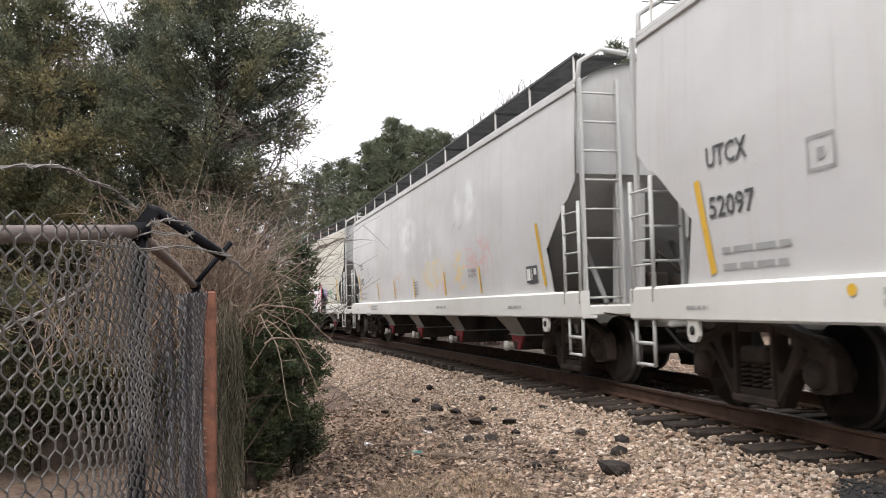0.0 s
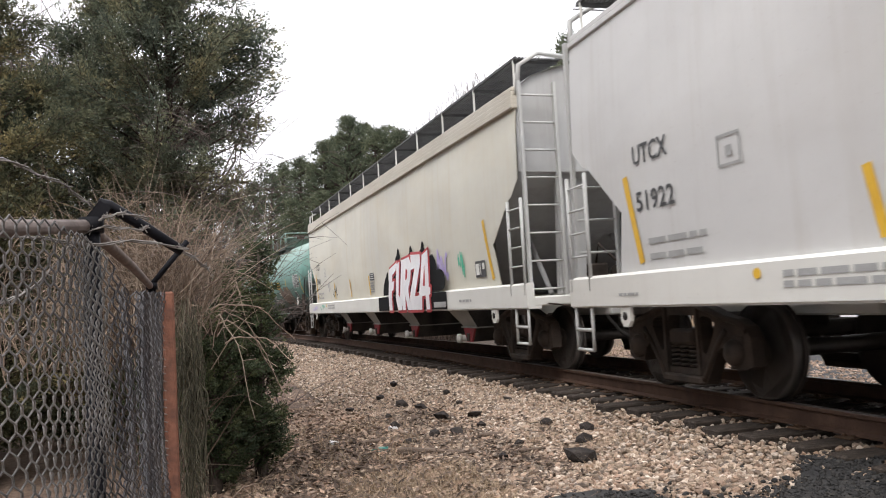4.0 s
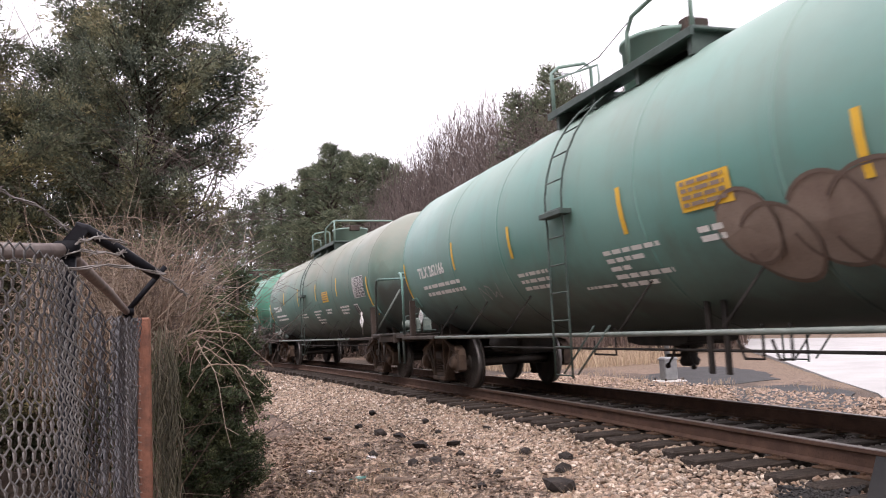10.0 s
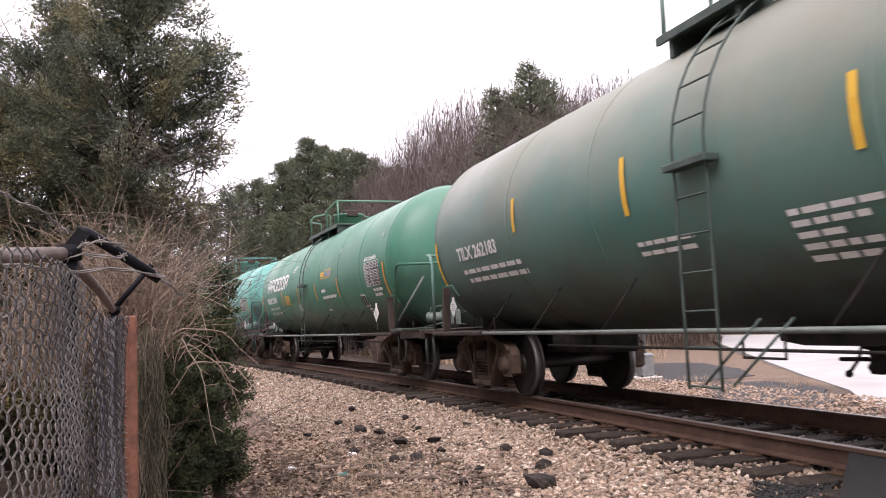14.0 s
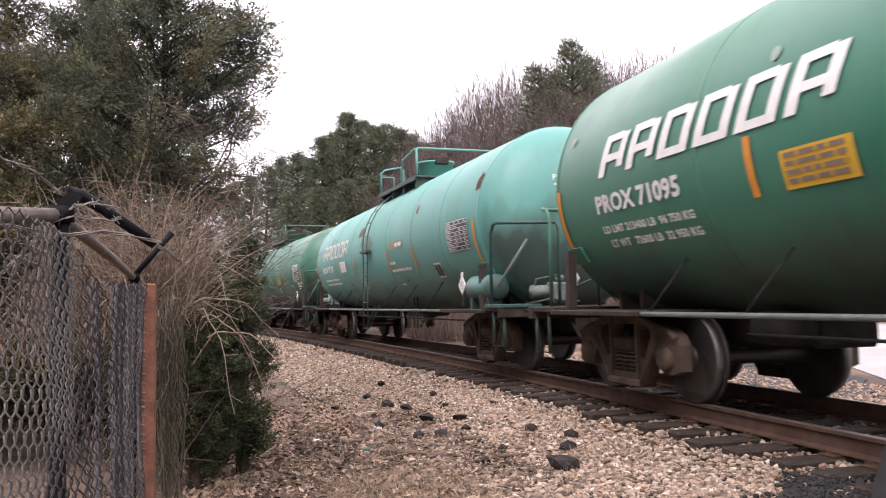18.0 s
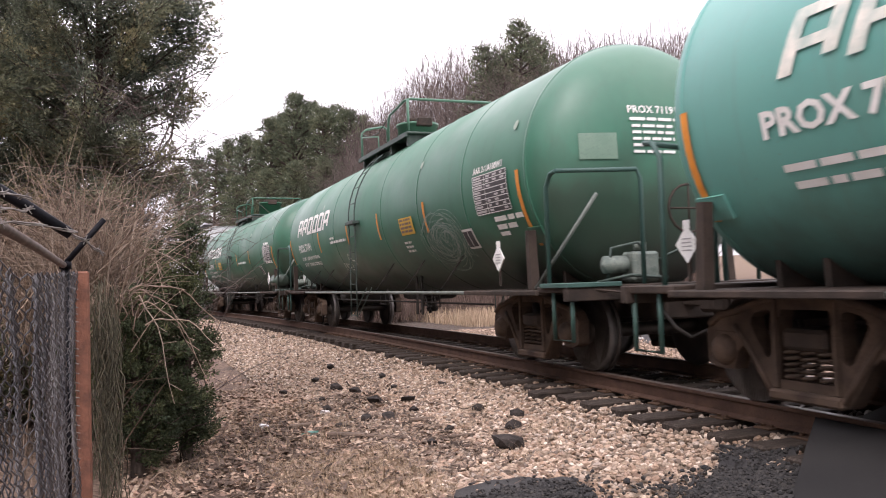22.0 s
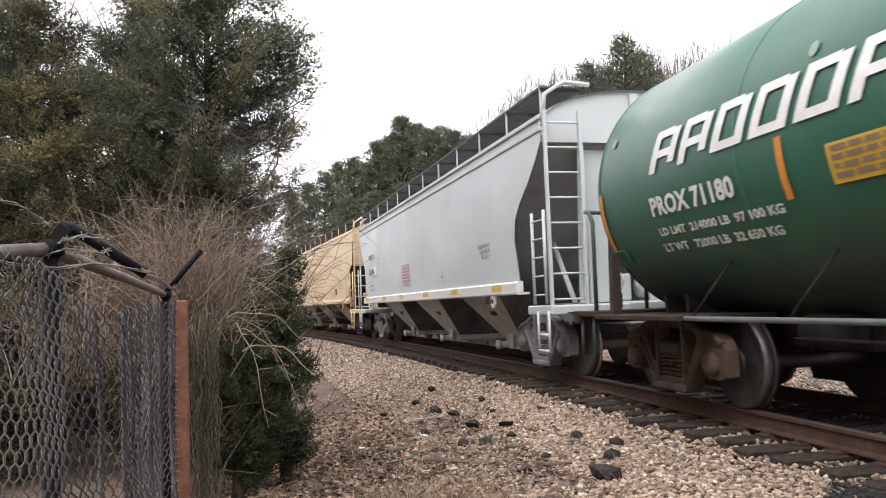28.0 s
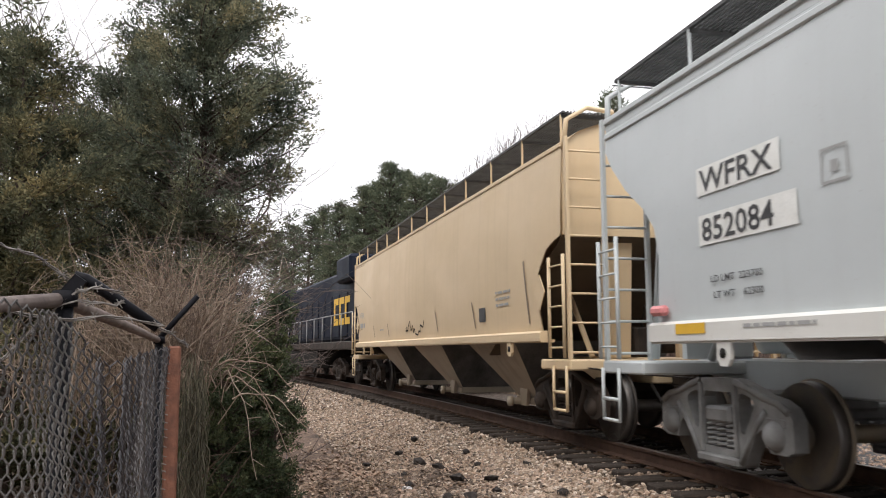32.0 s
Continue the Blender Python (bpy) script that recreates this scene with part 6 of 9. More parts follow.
tank_b, a1, a2 = tank("dusty grey-green tank car stained brown", M_t2, M_truckdk, M_t1, dict(dome=0.05, ladder=0.3, top=-0.15, dome_r=0.55))
tank_marks(tank_b, a1, a2, 102, dict(box=-5.48, tick=M_yellow, ticks=[(-1.37, 2.12, 2.58), (-4.07, 2.11, 2.56), (1.49, 2.08, 2.6), (4.16, 2.24, 2.62)], num=("TILX 262183", 1.15), head="TILX 262183", print=BASE_PRINT + [(-0.55, 1.77 - 0.085 * q, 1.05 - 0.3 * (q % 3), 0.045) for q in range(5)] + [(1.5, 1.75, 0.9, 0.04), (1.5, 1.66, 0.9, 0.04), (-2.22, 1.76, 0.76, 0.05), (-2.22, 1.68, 0.6, 0.05), (-4.0, 1.77, 0.95, 0.05), (-4.0, 1.69, 0.9, 0.05), (-4.0, 1.61, 0.65, 0.05)]))
orange_sign(tank_b, a1, a2, -2.21, -2.98, 2.01, 2.30, 2)

tank_c, a1, a2 = tank("green tank car with white slanted brand shapes", M_t3, M_truckdk, M_t3, dict(dome=0.8, ladder=0.2))
tank_marks(tank_c, a1, a2, 103, dict(box=-5.07, tick=M_orange, ticks=[(-1.02, 1.88, 2.31), (-3.40, 1.87, 2.29), (1.24, 1.9, 2.32), (3.68, 1.90, 2.33)], num=("PROX 71095", 1.22), head="PROX 71095", print=[(-1.71, 2.04, 0.40, 0.07), (-1.69, 1.87, 1.41, 0.07), (1.55, 1.80, 0.35, 0.04), (1.55, 1.73, 0.35, 0.04), (1.55, 1.66, 0.35, 0.04), (-1.67, 1.57, 0.36, 0.03), (-6.2, 1.84, 0.62, 0.06), (-6.2, 1.74, 0.5, 0.06), (-5.2, 1.48, 0.22, 0.03), (-5.2, 1.42, 0.18, 0.03)] + [(2.12 - 0.1 * q, 2.82 + 0.045 * q, 0.5, 0.02) for q in range(4)]))
lettering(tank_c, a1, [("LD LMT 213400 LB  96 750 KG", 6.36, 1.81, 0.105, 1.30), ("LT WT   72600 LB  32 950 KG", 6.30, 1.66, 0.105, 1.30)], M_letterw, "white weight stencil")
lettering(tank_c, a1, [("AAR 211A100W1", -5.86, 2.49, 0.11, 1.12)], M_letterw, "white specification stencil")
brand_blocks(tank_c, a1, M_letterw)
orange_sign(tank_c, a1, a2, 3.32, 2.58, 1.88, 2.17, 3)
panel(tank_c, a1, -2.22, -2.86, 2.42, 2.55, surf("blue_grey_badge", (0.17, 0.21, 0.27), (0.21, 0.24, 0.29), 5, 0.6, 0, 0.0), "badge_field", "blue-grey field of the badge", nu=4, nv=2)
g = Geo()
a2.stroke(g, [(-1.79, 2.39), (-2.78, 2.39), (-2.92, 2.47), (-2.92, 2.56), (-2.84, 2.58), (-2.20, 2.58)], 0.022)
part("badge_outline", g, M_yellow, tank_c, "thin yellow outline of the badge")
for k in range(4):
    g = Geo()
    a2.rect(g, -1.80 - 0.105 * k, -1.885 - 0.105 * k, 2.43, 2.55, 1, 2)
    part("brand_shape", g, M_yellow, tank_c, "yellow block shape")

tank_d, a1, a2 = tank("bright teal tank car with peeling white brand shapes", M_t4, M_truckdk, M_t4, dict(reservoir=True, rails=M_railgreen, dome=-0.65, top=-0.6))
tank_marks(tank_d, a1, a2, 104, dict(box=-4.7, tick=M_orange, ticks=[(-1.62, 1.83, 2.27), (-3.62, 1.79, 2.22), (1.84, 1.82, 2.25), (3.85, 1.81, 2.23)], num=("PROX 75139", 1.22), numy=6.46, head="PROX 75139", print=[(6.35, 1.78, 2.1, 0.05), (6.3, 1.66, 2.1, 0.05), (-1.70, 1.77, 1.5, 0.055), (-1.74, 1.93, 0.42, 0.055), (-2.35, 2.29, 0.5, 0.08), (1.62, 1.62, 0.34, 0.03), (1.62, 1.55, 0.34, 0.03), (1.62, 1.48, 0.34, 0.03), (-1.9, 1.48, 0.3, 0.03)]))
brand_blocks(tank_d, a1, surf("peeling_white_shapes", (0.72, 0.68, 0.60), (0.34, 0.44, 0.40), 7, 0.7, 0, 0.0))
panel(tank_d, tank_skin(0.010), -1.85, -2.92, 2.25, 2.41, surf("faded_orange_band", (0.34, 0.27, 0.15), (0.22, 0.28, 0.20), 9, 0.7, 0, 0.0), "brand_shape", "faded orange painted band", nu=4, nv=2)
panel(tank_d, a1, 3.70, 2.98, 1.97, 2.26, M_spraywhite, "notice_panel", "faded white notice panel", nv=4)
small_print(tank_d, a2, 141, [(3.65, 2.18, 0.55, 0.03), (3.65, 2.12, 0.55, 0.03), (3.65, 2.03, 0.55, 0.04)], M_fadedred, "faded red print")
g = Geo()
rng = random.Random(9)
tank_skin(0.01).blob(g, -7.22, 3.0, 0.12, 0.16, rng, 14, 0.25)
part("rust_patch", g, M_plate, tank_d, "rust patch on the shell")
for y, z, ry, rz in ((-3.82, 2.93, 0.05, 0.10), (5.05, 2.92, 0.05, 0.09), (-2.52, 1.56, 0.05, 0.045), (2.9, 1.60, 0.05, 0.04)):
    g = Geo()
    tank_skin(0.01).blob(g, y, z, ry, rz, rng, 14, 0.2)
    part("rust_patch", g, M_rustspot, tank_d, "orange-brown rust spot on the shell")
small_print(tank_d, tank_skin(0.012), 143, [(1.43 - 0.04 * q, 2.78 + 0.045 * q, 0.55, 0.03) for q in range(5)], M_rustspot, "reddish stencil lines high on the shell")
for y, z, ry, rz in ((0.45, 2.58, 0.55, 0.17), (0.15, 2.50, 0.42, 0.13)):
    g = Geo()
    tank_skin(0.008).blob(g, y, z, ry, rz, rng, 22, 0.18)
    part("stain", g, M_drab, tank_d, "drab brown stain running down from the dome")

tank_e, a1, a2 = tank("deep green tank car with chalky swirling scratches", M_t5, M_truckdk, M_t5, dict(rails=M_railgreen, dome=0.6, ladder=0.2))
tank_marks(tank_e, a1, a2, 105, dict(box=-5.10, tick=M_orange, ticks=[(-1.28, 1.93, 2.36), (-3.82, 1.9, 2.32), (1.0, 1.94, 2.36), (3.75, 1.92, 2.34)], num=("PROX 71191", 1.12), numy=6.24, numz=2.0, head="PROX 71191", print=[(2.6, 2.04, 1.4, 0.05), (2.6, 2.13, 0.4, 0.05), (-2.5, 1.76, 0.36, 0.035), (-2.5, 1.69, 0.36, 0.035), (-2.5, 1.62, 0.36, 0.035), (-6.3, 1.84, 0.8, 0.06), (-6.3, 1.74, 0.55, 0.06), (-6.3, 1.66, 0.3, 0.05)]))
lettering(tank_e, a1, [("LD LMT  213900 LB  97 050 KG", 6.22, 1.785, 0.105, 1.5), ("LT WT   72100 LB  32 700 KG", 6.22, 1.63, 0.105, 1.5)], M_letterw, "white weight stencil")
lettering(tank_e, a1, [("AAR 211A100W1", -5.86, 2.49, 0.11, 1.12)], M_letterw, "white specification stencil")
brand_blocks(tank_e, a1, M_letterw)
orange_sign(tank_e, a1, a2, -2.53, -3.22, 1.90, 2.18, 5)
rr = random.Random(51)
g = Geo()
for k in range(70):
    # loops swept round one wide centre, and short flicks round it
    r = rr.uniform(0.10, 0.62)
    cy, cz = -4.35 + rr.gauss(0, 0.16), 1.72 + rr.gauss(0, 0.06)
    t0, n = rr.uniform(0, 6.28), rr.randint(5, 13)
    a1.stroke(g, [(cy + r * 1.25 * math.cos(t0 + q * 0.24), max(1.22, min(2.2, cz + r * 0.68 * math.sin(t0 + q * 0.24)))) for q in range(n)], rr.uniform(0.006, 0.014))
for k in range(46):
    cy, cz = rr.uniform(-3.55, -5.25), rr.uniform(1.35, 1.75)
    dy, dz = rr.uniform(-0.16, 0.16), rr.uniform(0.03, 0.16)
    a1.stroke(g, [(cy, cz), (cy + dy * 0.5, cz + dz * 0.7), (cy + dy, cz + dz)], rr.uniform(0.006, 0.018))
part("scratch_mass", g, M_chalk, tank_e, "chalky swirling scratch marks")["kind"] = "stuff"
g = Geo()
scrawl(a1, g, 2.2, 1.42, 1.1, 0.36, 17, 0.02, 52)
part("scrawl", g, M_letterw, tank_e, "white marker tag")
panel(tank_e, Skin(lambda u, v: (-u, -TH - 0.62 * math.sqrt(max(0.0, 1 - (math.hypot(u, (v - TZ) * TR / TB) / TR) ** 2)) - 0.014, v)), 1.05, 0.62, 2.42, 2.72, surf("pale_green_overpaint", (0.11, 0.19, 0.14), (0.14, 0.22, 0.165), 5, 0.6, 0, 0.0), "pale_patch", "pale overpainted patch", nu=4, nv=4)

tank_f, a1, a2 = tank("dark green tank car with large white brand shapes", M_t6, M_truckdk, M_t6, dict(reservoir=True, rails=M_darkiron, dome=-0.3))
tank_marks(tank_f, a1, a2, 106, dict(box=-4.75, tick=M_orange, ticks=[(-1.1, 1.95, 2.35), (-3.45, 1.97, 2.38), (3.78, 1.90, 2.34)], num=("PROX 71180", 1.15), numy=6.08, numz=2.0, head="PROX 71180", print=[(-1.3, 2.0, 1.4, 0.06), (-6.0, 2.47, 0.7, 0.07), (-6.0, 1.88, 0.9, 0.07)]))
lettering(tank_f, a1, [("LD LMT  214000 LB  97 100 KG", 6.06, 1.79, 0.105, 1.55), ("LT WT   72000 LB  32 650 KG", 6.10, 1.63, 0.105, 1.55)], M_letterw, "white weight stencil")
brand_blocks(tank_f, a1, M_letterw, 6.0, 2.45, 2.42, 2.83)
orange_sign(tank_f, a1, a2, 3.24, 2.5, 1.91, 2.20, 6)
M_mark = surf("dull_pale_mark", (0.20, 0.27, 0.21), (0.26, 0.31, 0.25), 6, 0.6, 0, 0.0)
for car in (tank_c, tank_e, tank_f):
    a0 = tank_skin(0.012)
    for y in (7.05, 3.4, -3.6, -7.0):
        g = Geo()
        a0.blob(g, y, 2.95, 0.055, 0.06, random.Random(3), 16, 0.02)
        part("round_mark", g, M_mark, car, "small pale round mark")

# ---------------------------------------------------------------- locomotive
loco = thing("locomotive", "dark blue diesel locomotive with a yellow side emblem", "locomotive", "freight train")
g = Geo()
g.box(-1.5, 1.5, -10.6, 10.6, 1.25, 1.55, 0.03)
part("frame", g, M_truckdk, loco)
g = Geo()
g.box(-1.05, 1.05, -10.0, 5.9, 1.55, 4.3, 0.12)
for k in range(10):
    g.box(-1.09, -1.05, -9.4 + k * 1.45, -8.2 + k * 1.45, 1.75, 3.4, 0.01)
part("long_hood", g, M_navy, loco)
g = Geo()
g.box(-1.45, 1.45, -9.9, -7.6, 3.7, 4.65, 0.1)
part("radiator_wing", g, M_navy, loco)
g = Geo()
g.box(-1.5, 1.5, 5.9, 8.4, 1.55, 4.45, 0.1)
cab = part("cab", g, M_navy, loco)
for yy in (6.15, 7.25):
    g = Geo()
    g.box(-1.52, -1.49, yy, yy + 0.9, 3.15, 3.85)
    part("cab_window", g, M_lamp_glass, cab)
g = Geo()
g.box(-0.9, 0.9, 8.4, 10.2, 1.55, 3.1, 0.1)
part("short_hood", g, M_navy, loco)
g = Geo()
g.prism([(-3.8, 0.5), (3.8, 0.5), (3.8, 1.25), (-3.8, 1.25)], -1.4, 1.4)
part("fuel_tank", g, M_black, loco)
sk = Skin(lambda u, v: (-1.10, u, v))
for q in range(3):
    g = Geo()
    y = -5.6 - q * 1.0
    sk.rect(g, y, y - 0.85, 2.2, 2.45), sk.rect(g, y, y - 0.85, 3.0, 3.25), sk.rect(g, y, y - 0.28, 2.45, 3.0)
    part("emblem_shape", g, M_yellow, loco, "yellow block emblem on the hood")
for sx in (-1, 1):
    g = Geo()
    g.tube([(sx * 1.45, -10.4, 2.55), (sx * 1.45, 5.8, 2.55)], 0.022, 6)
    for k in range(10):
        g.tube([(sx * 1.45, -10.4 + k * 1.8, 1.5), (sx * 1.45, -10.4 + k * 1.8, 2.55)], 0.02, 5)
    part("walkway_handrail", g, M_lettergr, loco)
g = Geo()
for q in range(5):
    g.box(-1.5, -1.2, -10.75, -10.35, 0.5 + q * 0.25, 0.54 + q * 0.25)
part("end_steps", g, M_truckdk, loco)
coupler(loco, 10.6, 0.5, M_truckdk)
add_gear(loco, 13.4, "dark", 3.4)

# ---------------------------------------------------------------- how the train moves
RUN = [0.0, 7.54, 15.09, 22.67, 30.26, 37.88, 45.54, 53.3, 61.13, 69.01, 76.94, 84.92, 92.94, 101.01, 109.06, 117.07, 125.06, 132.96, 140.77, 148.48, 156.11, 163.71, 171.31]
TRAIN = [(hopper_a, -1.03, 16.1), (hopper_b, 19.67, 16.1), (hopper_c, 40.37, 16.1), (tank_a, 59.3, 13.6), (tank_b, 77.1, 13.6), (tank_c, 94.9, 13.6), (tank_d, 112.72, 13.6), (tank_e, 130.5, 13.6), (tank_f, 147.88, 13.6), (hopper_d, 166.2, 14.8), (hopper_e, 185.0, 14.8), (loco, 205.3, 13.4)]


def run(t):
    return float(np.interp(t, [1.5 * k for k in range(len(RUN))], RUN))


def car_pose(a, tc):
    x0, y0, _ = line(a - tc / 2)
    x1, y1, _ = line(a + tc / 2)
    return pose((x0 + x1) / 2, (y0 + y1) / 2, 0, 0, 0, -math.degrees(math.atan2(x1 - x0, y1 - y0)))


def motions():
    for car, a, tc in TRAIN:
        walk(car, [(k * 0.8, car_pose(a - run(k * 0.8), tc)) for k in range(41)])
    for k, (ws, y) in enumerate(ROLLING):
        phase = (k * 37) % 90
        rows = []
        for i in range(241):
            t = i * 4 / 30
            rows.append((t, pose(0, y, 0.457, phase + math.degrees(run(t) / 0.457), 0, 0)))
        walk(ws, rows)


# ---------------------------------------------------------------- loose stuff, plants, surroundings
def quick_mesh(name, verts, faces, mat, smooth=False):
    """A mesh from arrays: verts (n, 3), faces (m, k)."""
    verts, faces = np.asarray(verts, np.float32), np.asarray(faces, np.int32)
    me = bpy.data.meshes.new(name)
    k = faces.shape[1]
    me.vertices.add(len(verts))
    me.vertices.foreach_set("co", verts.ravel())
    me.loops.add(faces.size)
    me.loops.foreach_set("vertex_index", faces.ravel())
    me.polygons.add(len(faces))
    me.polygons.foreach_set("loop_start", np.arange(0, faces.size, k, dtype=np.int32))
    me.polygons.foreach_set("use_smooth", np.full(len(faces), smooth))
    me.materials.append(mat)
    me.update(calc_edges=True)
    return me


def stuff(name, me, label, category):
    return tagged(new(name, me), label, category, kind="stuff")


def zs(x, y):
    d = x - (6.15 - np.maximum(0.0, y - BEND) ** 2 / (2 * RADIUS))
    return np.interp(d, [-60, -6.5, -4.2, -2.7, -1.55, -1.0, 1.0, 1.45, 2.6, 9, 24, 60, 200], [-0.75, -0.62, -0.56, -0.47, -0.325, -0.29, -0.29, -0.31, -0.42, -0.46, -0.45, 1.6, 6])


PHI = (1 + 5 ** 0.5) / 2
ICO_V = np.array([(-1, PHI, 0), (1, PHI, 0), (-1, -PHI, 0), (1, -PHI, 0), (0, -1, PHI), (0, 1, PHI), (0, -1, -PHI), (0, 1, -PHI), (PHI, 0, -1), (PHI, 0, 1), (-PHI, 0, -1), (-PHI, 0, 1)]) / math.hypot(1, PHI)
ICO_F = np.array([(0, 11, 5), (0, 5, 1), (0, 1, 7), (0, 7, 10), (0, 10, 11), (1, 5, 9), (5, 11, 4), (11, 10, 2), (10, 7, 6), (7, 1, 8), (3, 9, 4), (3, 4, 2), (3, 2, 6), (3, 6, 8), (3, 8, 9), (4, 9, 5), (2, 4, 11), (6, 2, 10), (8, 6, 7), (9, 8, 1)])


OCT_V = np.array([(1, 0, 0), (-1, 0, 0), (0, 1, 0), (0, -1, 0), (0, 0, 1), (0, 0, -1)], float)
OCT_F = np.array([(0, 2, 4), (2, 1, 4), (1, 3, 4), (3, 0, 4), (2, 0, 5), (1, 2, 5), (3, 1, 5), (0, 3, 5)])


def stones(n, d0, d1, y0, y1, r0, r1, seed, sink=0.35, small=False):
    V, F = (OCT_V * 1.12, OCT_F) if small else (ICO_V, ICO_F)
    k = len(V)
    rs = np.random.RandomState(seed)
    y = rs.uniform(y0, y1, n)
    d = rs.uniform(d0, d1, n)
    x = d + 6.15 - np.maximum(0, y - BEND) ** 2 / (2 * RADIUS)
    r = r0 + (r1 - r0) * rs.rand(n) ** 2
    sc = r[:, None] * rs.uniform(0.65, 1.25, (n, 3)) * np.array([1.1, 1.1, 0.75])
    jit = rs.uniform(0.70, 1.20, (n, k, 1))
    v = V[None] * jit
    a = rs.uniform(0, 2 * np.pi, n)
    b = rs.uniform(-0.6, 0.6, n)
    v = v * sc[:, None, :]
    ca, sa, cb, sb = np.cos(a)[:, None], np.sin(a)[:, None], np.cos(b)[:, None], np.sin(b)[:, None]
    vx, vy, vz = v[..., 0], v[..., 1], v[..., 2]
    vy, vz = vy * cb - vz * sb, vy * sb + vz * cb
    vx, vy = vx * ca - vy * sa, vx * sa + vy * ca
    z = zs(x, y) + r * (0.75 - sink) + rs.uniform(-0.01, 0.012, n)
    v = np.stack([vx + x[:, None], vy + y[:, None], vz + z[:, None]], -1).reshape(-1, 3)
    f = (F[None] + (np.arange(n) * k)[:, None, None]).reshape(-1, 3)
    return v, f


def merge(*sets):
    vs, fs, o = [], [], 0
    for v, f in sets:
        vs.append(v), fs.append(f + o)
        o += len(v)
    return np.concatenate(vs), np.concatenate(fs)


M_stone = island("ballast_stone", [(0.30, 0.225, 0.162), (0.42, 0.322, 0.24), (0.085, 0.068, 0.054), (0.51, 0.405, 0.312), (0.30, 0.20, 0.138), (0.15, 0.12, 0.10), (0.66, 0.555, 0.455), (0.175, 0.118, 0.084), (0.35, 0.26, 0.192), (0.07, 0.056, 0.046), (0.45, 0.325, 0.24)], 0.9, 60)
M_stonedirt = island("muddy_stone", [(0.26, 0.178, 0.13), (0.37, 0.268, 0.20), (0.13, 0.092, 0.07), (0.46, 0.352, 0.272), (0.215, 0.143, 0.105)], 0.9, 60)
M_stonedk = island("oily_ballast_stone", [(0.10, 0.09, 0.085), (0.22, 0.20, 0.18), (0.14, 0.12, 0.11), (0.28, 0.26, 0.24), (0.08, 0.075, 0.07)], 0.85, 60)
stuff("ballast", quick_mesh("ballast", *merge(stones(21000, -3.7, -1.50, 3.5, 9.5, 0.013, 0.036, 1, 0.1), stones(17000, -3.7, -1.50, 9.0, 13, 0.014, 0.036, 9, 0.1, True), stones(9500, -1.58, -0.78, 3.5, 17, 0.014, 0.031, 7, -1.1), stones(21000, -3.9, -1.45, 12.5, 24, 0.018, 0.038, 3, 0.35, True), stones(9000, -4.0, -1.5, 24, 48, 0.03, 0.055, 4, 0.35, True)), M_stone), "pale tan crushed stone track ballast", "ballast")
stuff("ballast", quick_mesh("ballast", *merge(stones(11000, -0.72, 1.3, 5.0, 20, 0.018, 0.040, 5, -0.6, True), ), M_stonedk), "dark oily crushed stone between the rails", "ballast")
stuff("ballast", quick_mesh("ballast", *stones(12000, 1.2, 5.2, 6.5, 24, 0.02, 0.045, 6, 0.35, True), M_stonedirt), "brown crushed stone beyond the track", "ballast")

stuff("muddy_gravel", quick_mesh("muddy_gravel", *merge(stones(9000, -4.6, -2.9, 4.5, 14, 0.012, 0.030, 2, 0.3, True), stones(6000, -3.5, -1.9, 5, 12, 0.013, 0.030, 22, 0.0, True)), M_stonedirt), "muddy reddish gravel at the edge of the ballast", "gravel")

# dark broken chunks lying on the ballast
M_chunk = surf("dark_asphalt_chunk", (0.018, 0.016, 0.015), (0.052, 0.043, 0.038), 12, 0.9, 0, 0.6, 0.02)
rng = random.Random(12)
for x, y, s in ((3.23, 11.6, 0.10), (3.24, 10.4, 0.11), (3.08, 9.3, 0.10), (3.58, 6.95, 0.13), (2.86, 9.4, 0.09), (4.0, 8.8, 0.07), (3.6, 10.2, 0.09), (3.1, 12.2, 0.10), (2.6, 10.4, 0.08), (3.9, 12.6, 0.08), (4.16, 8.06, 0.07), (3.0, 13.4, 0.08), (2.35, 12.5, 0.07), (3.55, 14.9, 0.09), (3.4, 8.1, 0.06), (3.9, 7.6, 0.08), (2.7, 11.3, 0.06), (3.75, 11.4, 0.06), (3.05, 7.6, 0.07), (4.3, 10.9, 0.06), (3.45, 9.5, 0.06), (2.5, 9.2, 0.07)):
    bm = bmesh.new()
    s *= 0.95
    bmesh.ops.create_icosphere(bm, subdivisions=1, radius=s)
    for v in bm.verts:
        k = 1 + 0.9 * noise.noise(v.co * (1.6 / s) + Vector((x * 5, y * 3, 0))) + rng.uniform(-0.12, 0.12)
        v.co = Vector((v.co.x * k * 1.2, v.co.y * k * 0.9, v.co.z * k * 0.62))
    me = bpy.data.meshes.new("broken_chunk")
    bm.to_mesh(me), bm.free()
    me.materials.append(M_chunk)
    ob = tagged(new("broken_chunk", me), "dark broken lump lying on the ballast", "rock", "dark lumps on the ballast")
    ob.matrix_basis = pose(x, y, ground_z(x, y) + s * 0.42 + 0.035, 0, 0, rng.uniform(0, 360))
M_oldwood = surf("weathered_wood", (0.07, 0.052, 0.04), (0.17, 0.125, 0.095), 5, 0.9, 0, 0.6, 0.02, 40, (1, 8, 8))
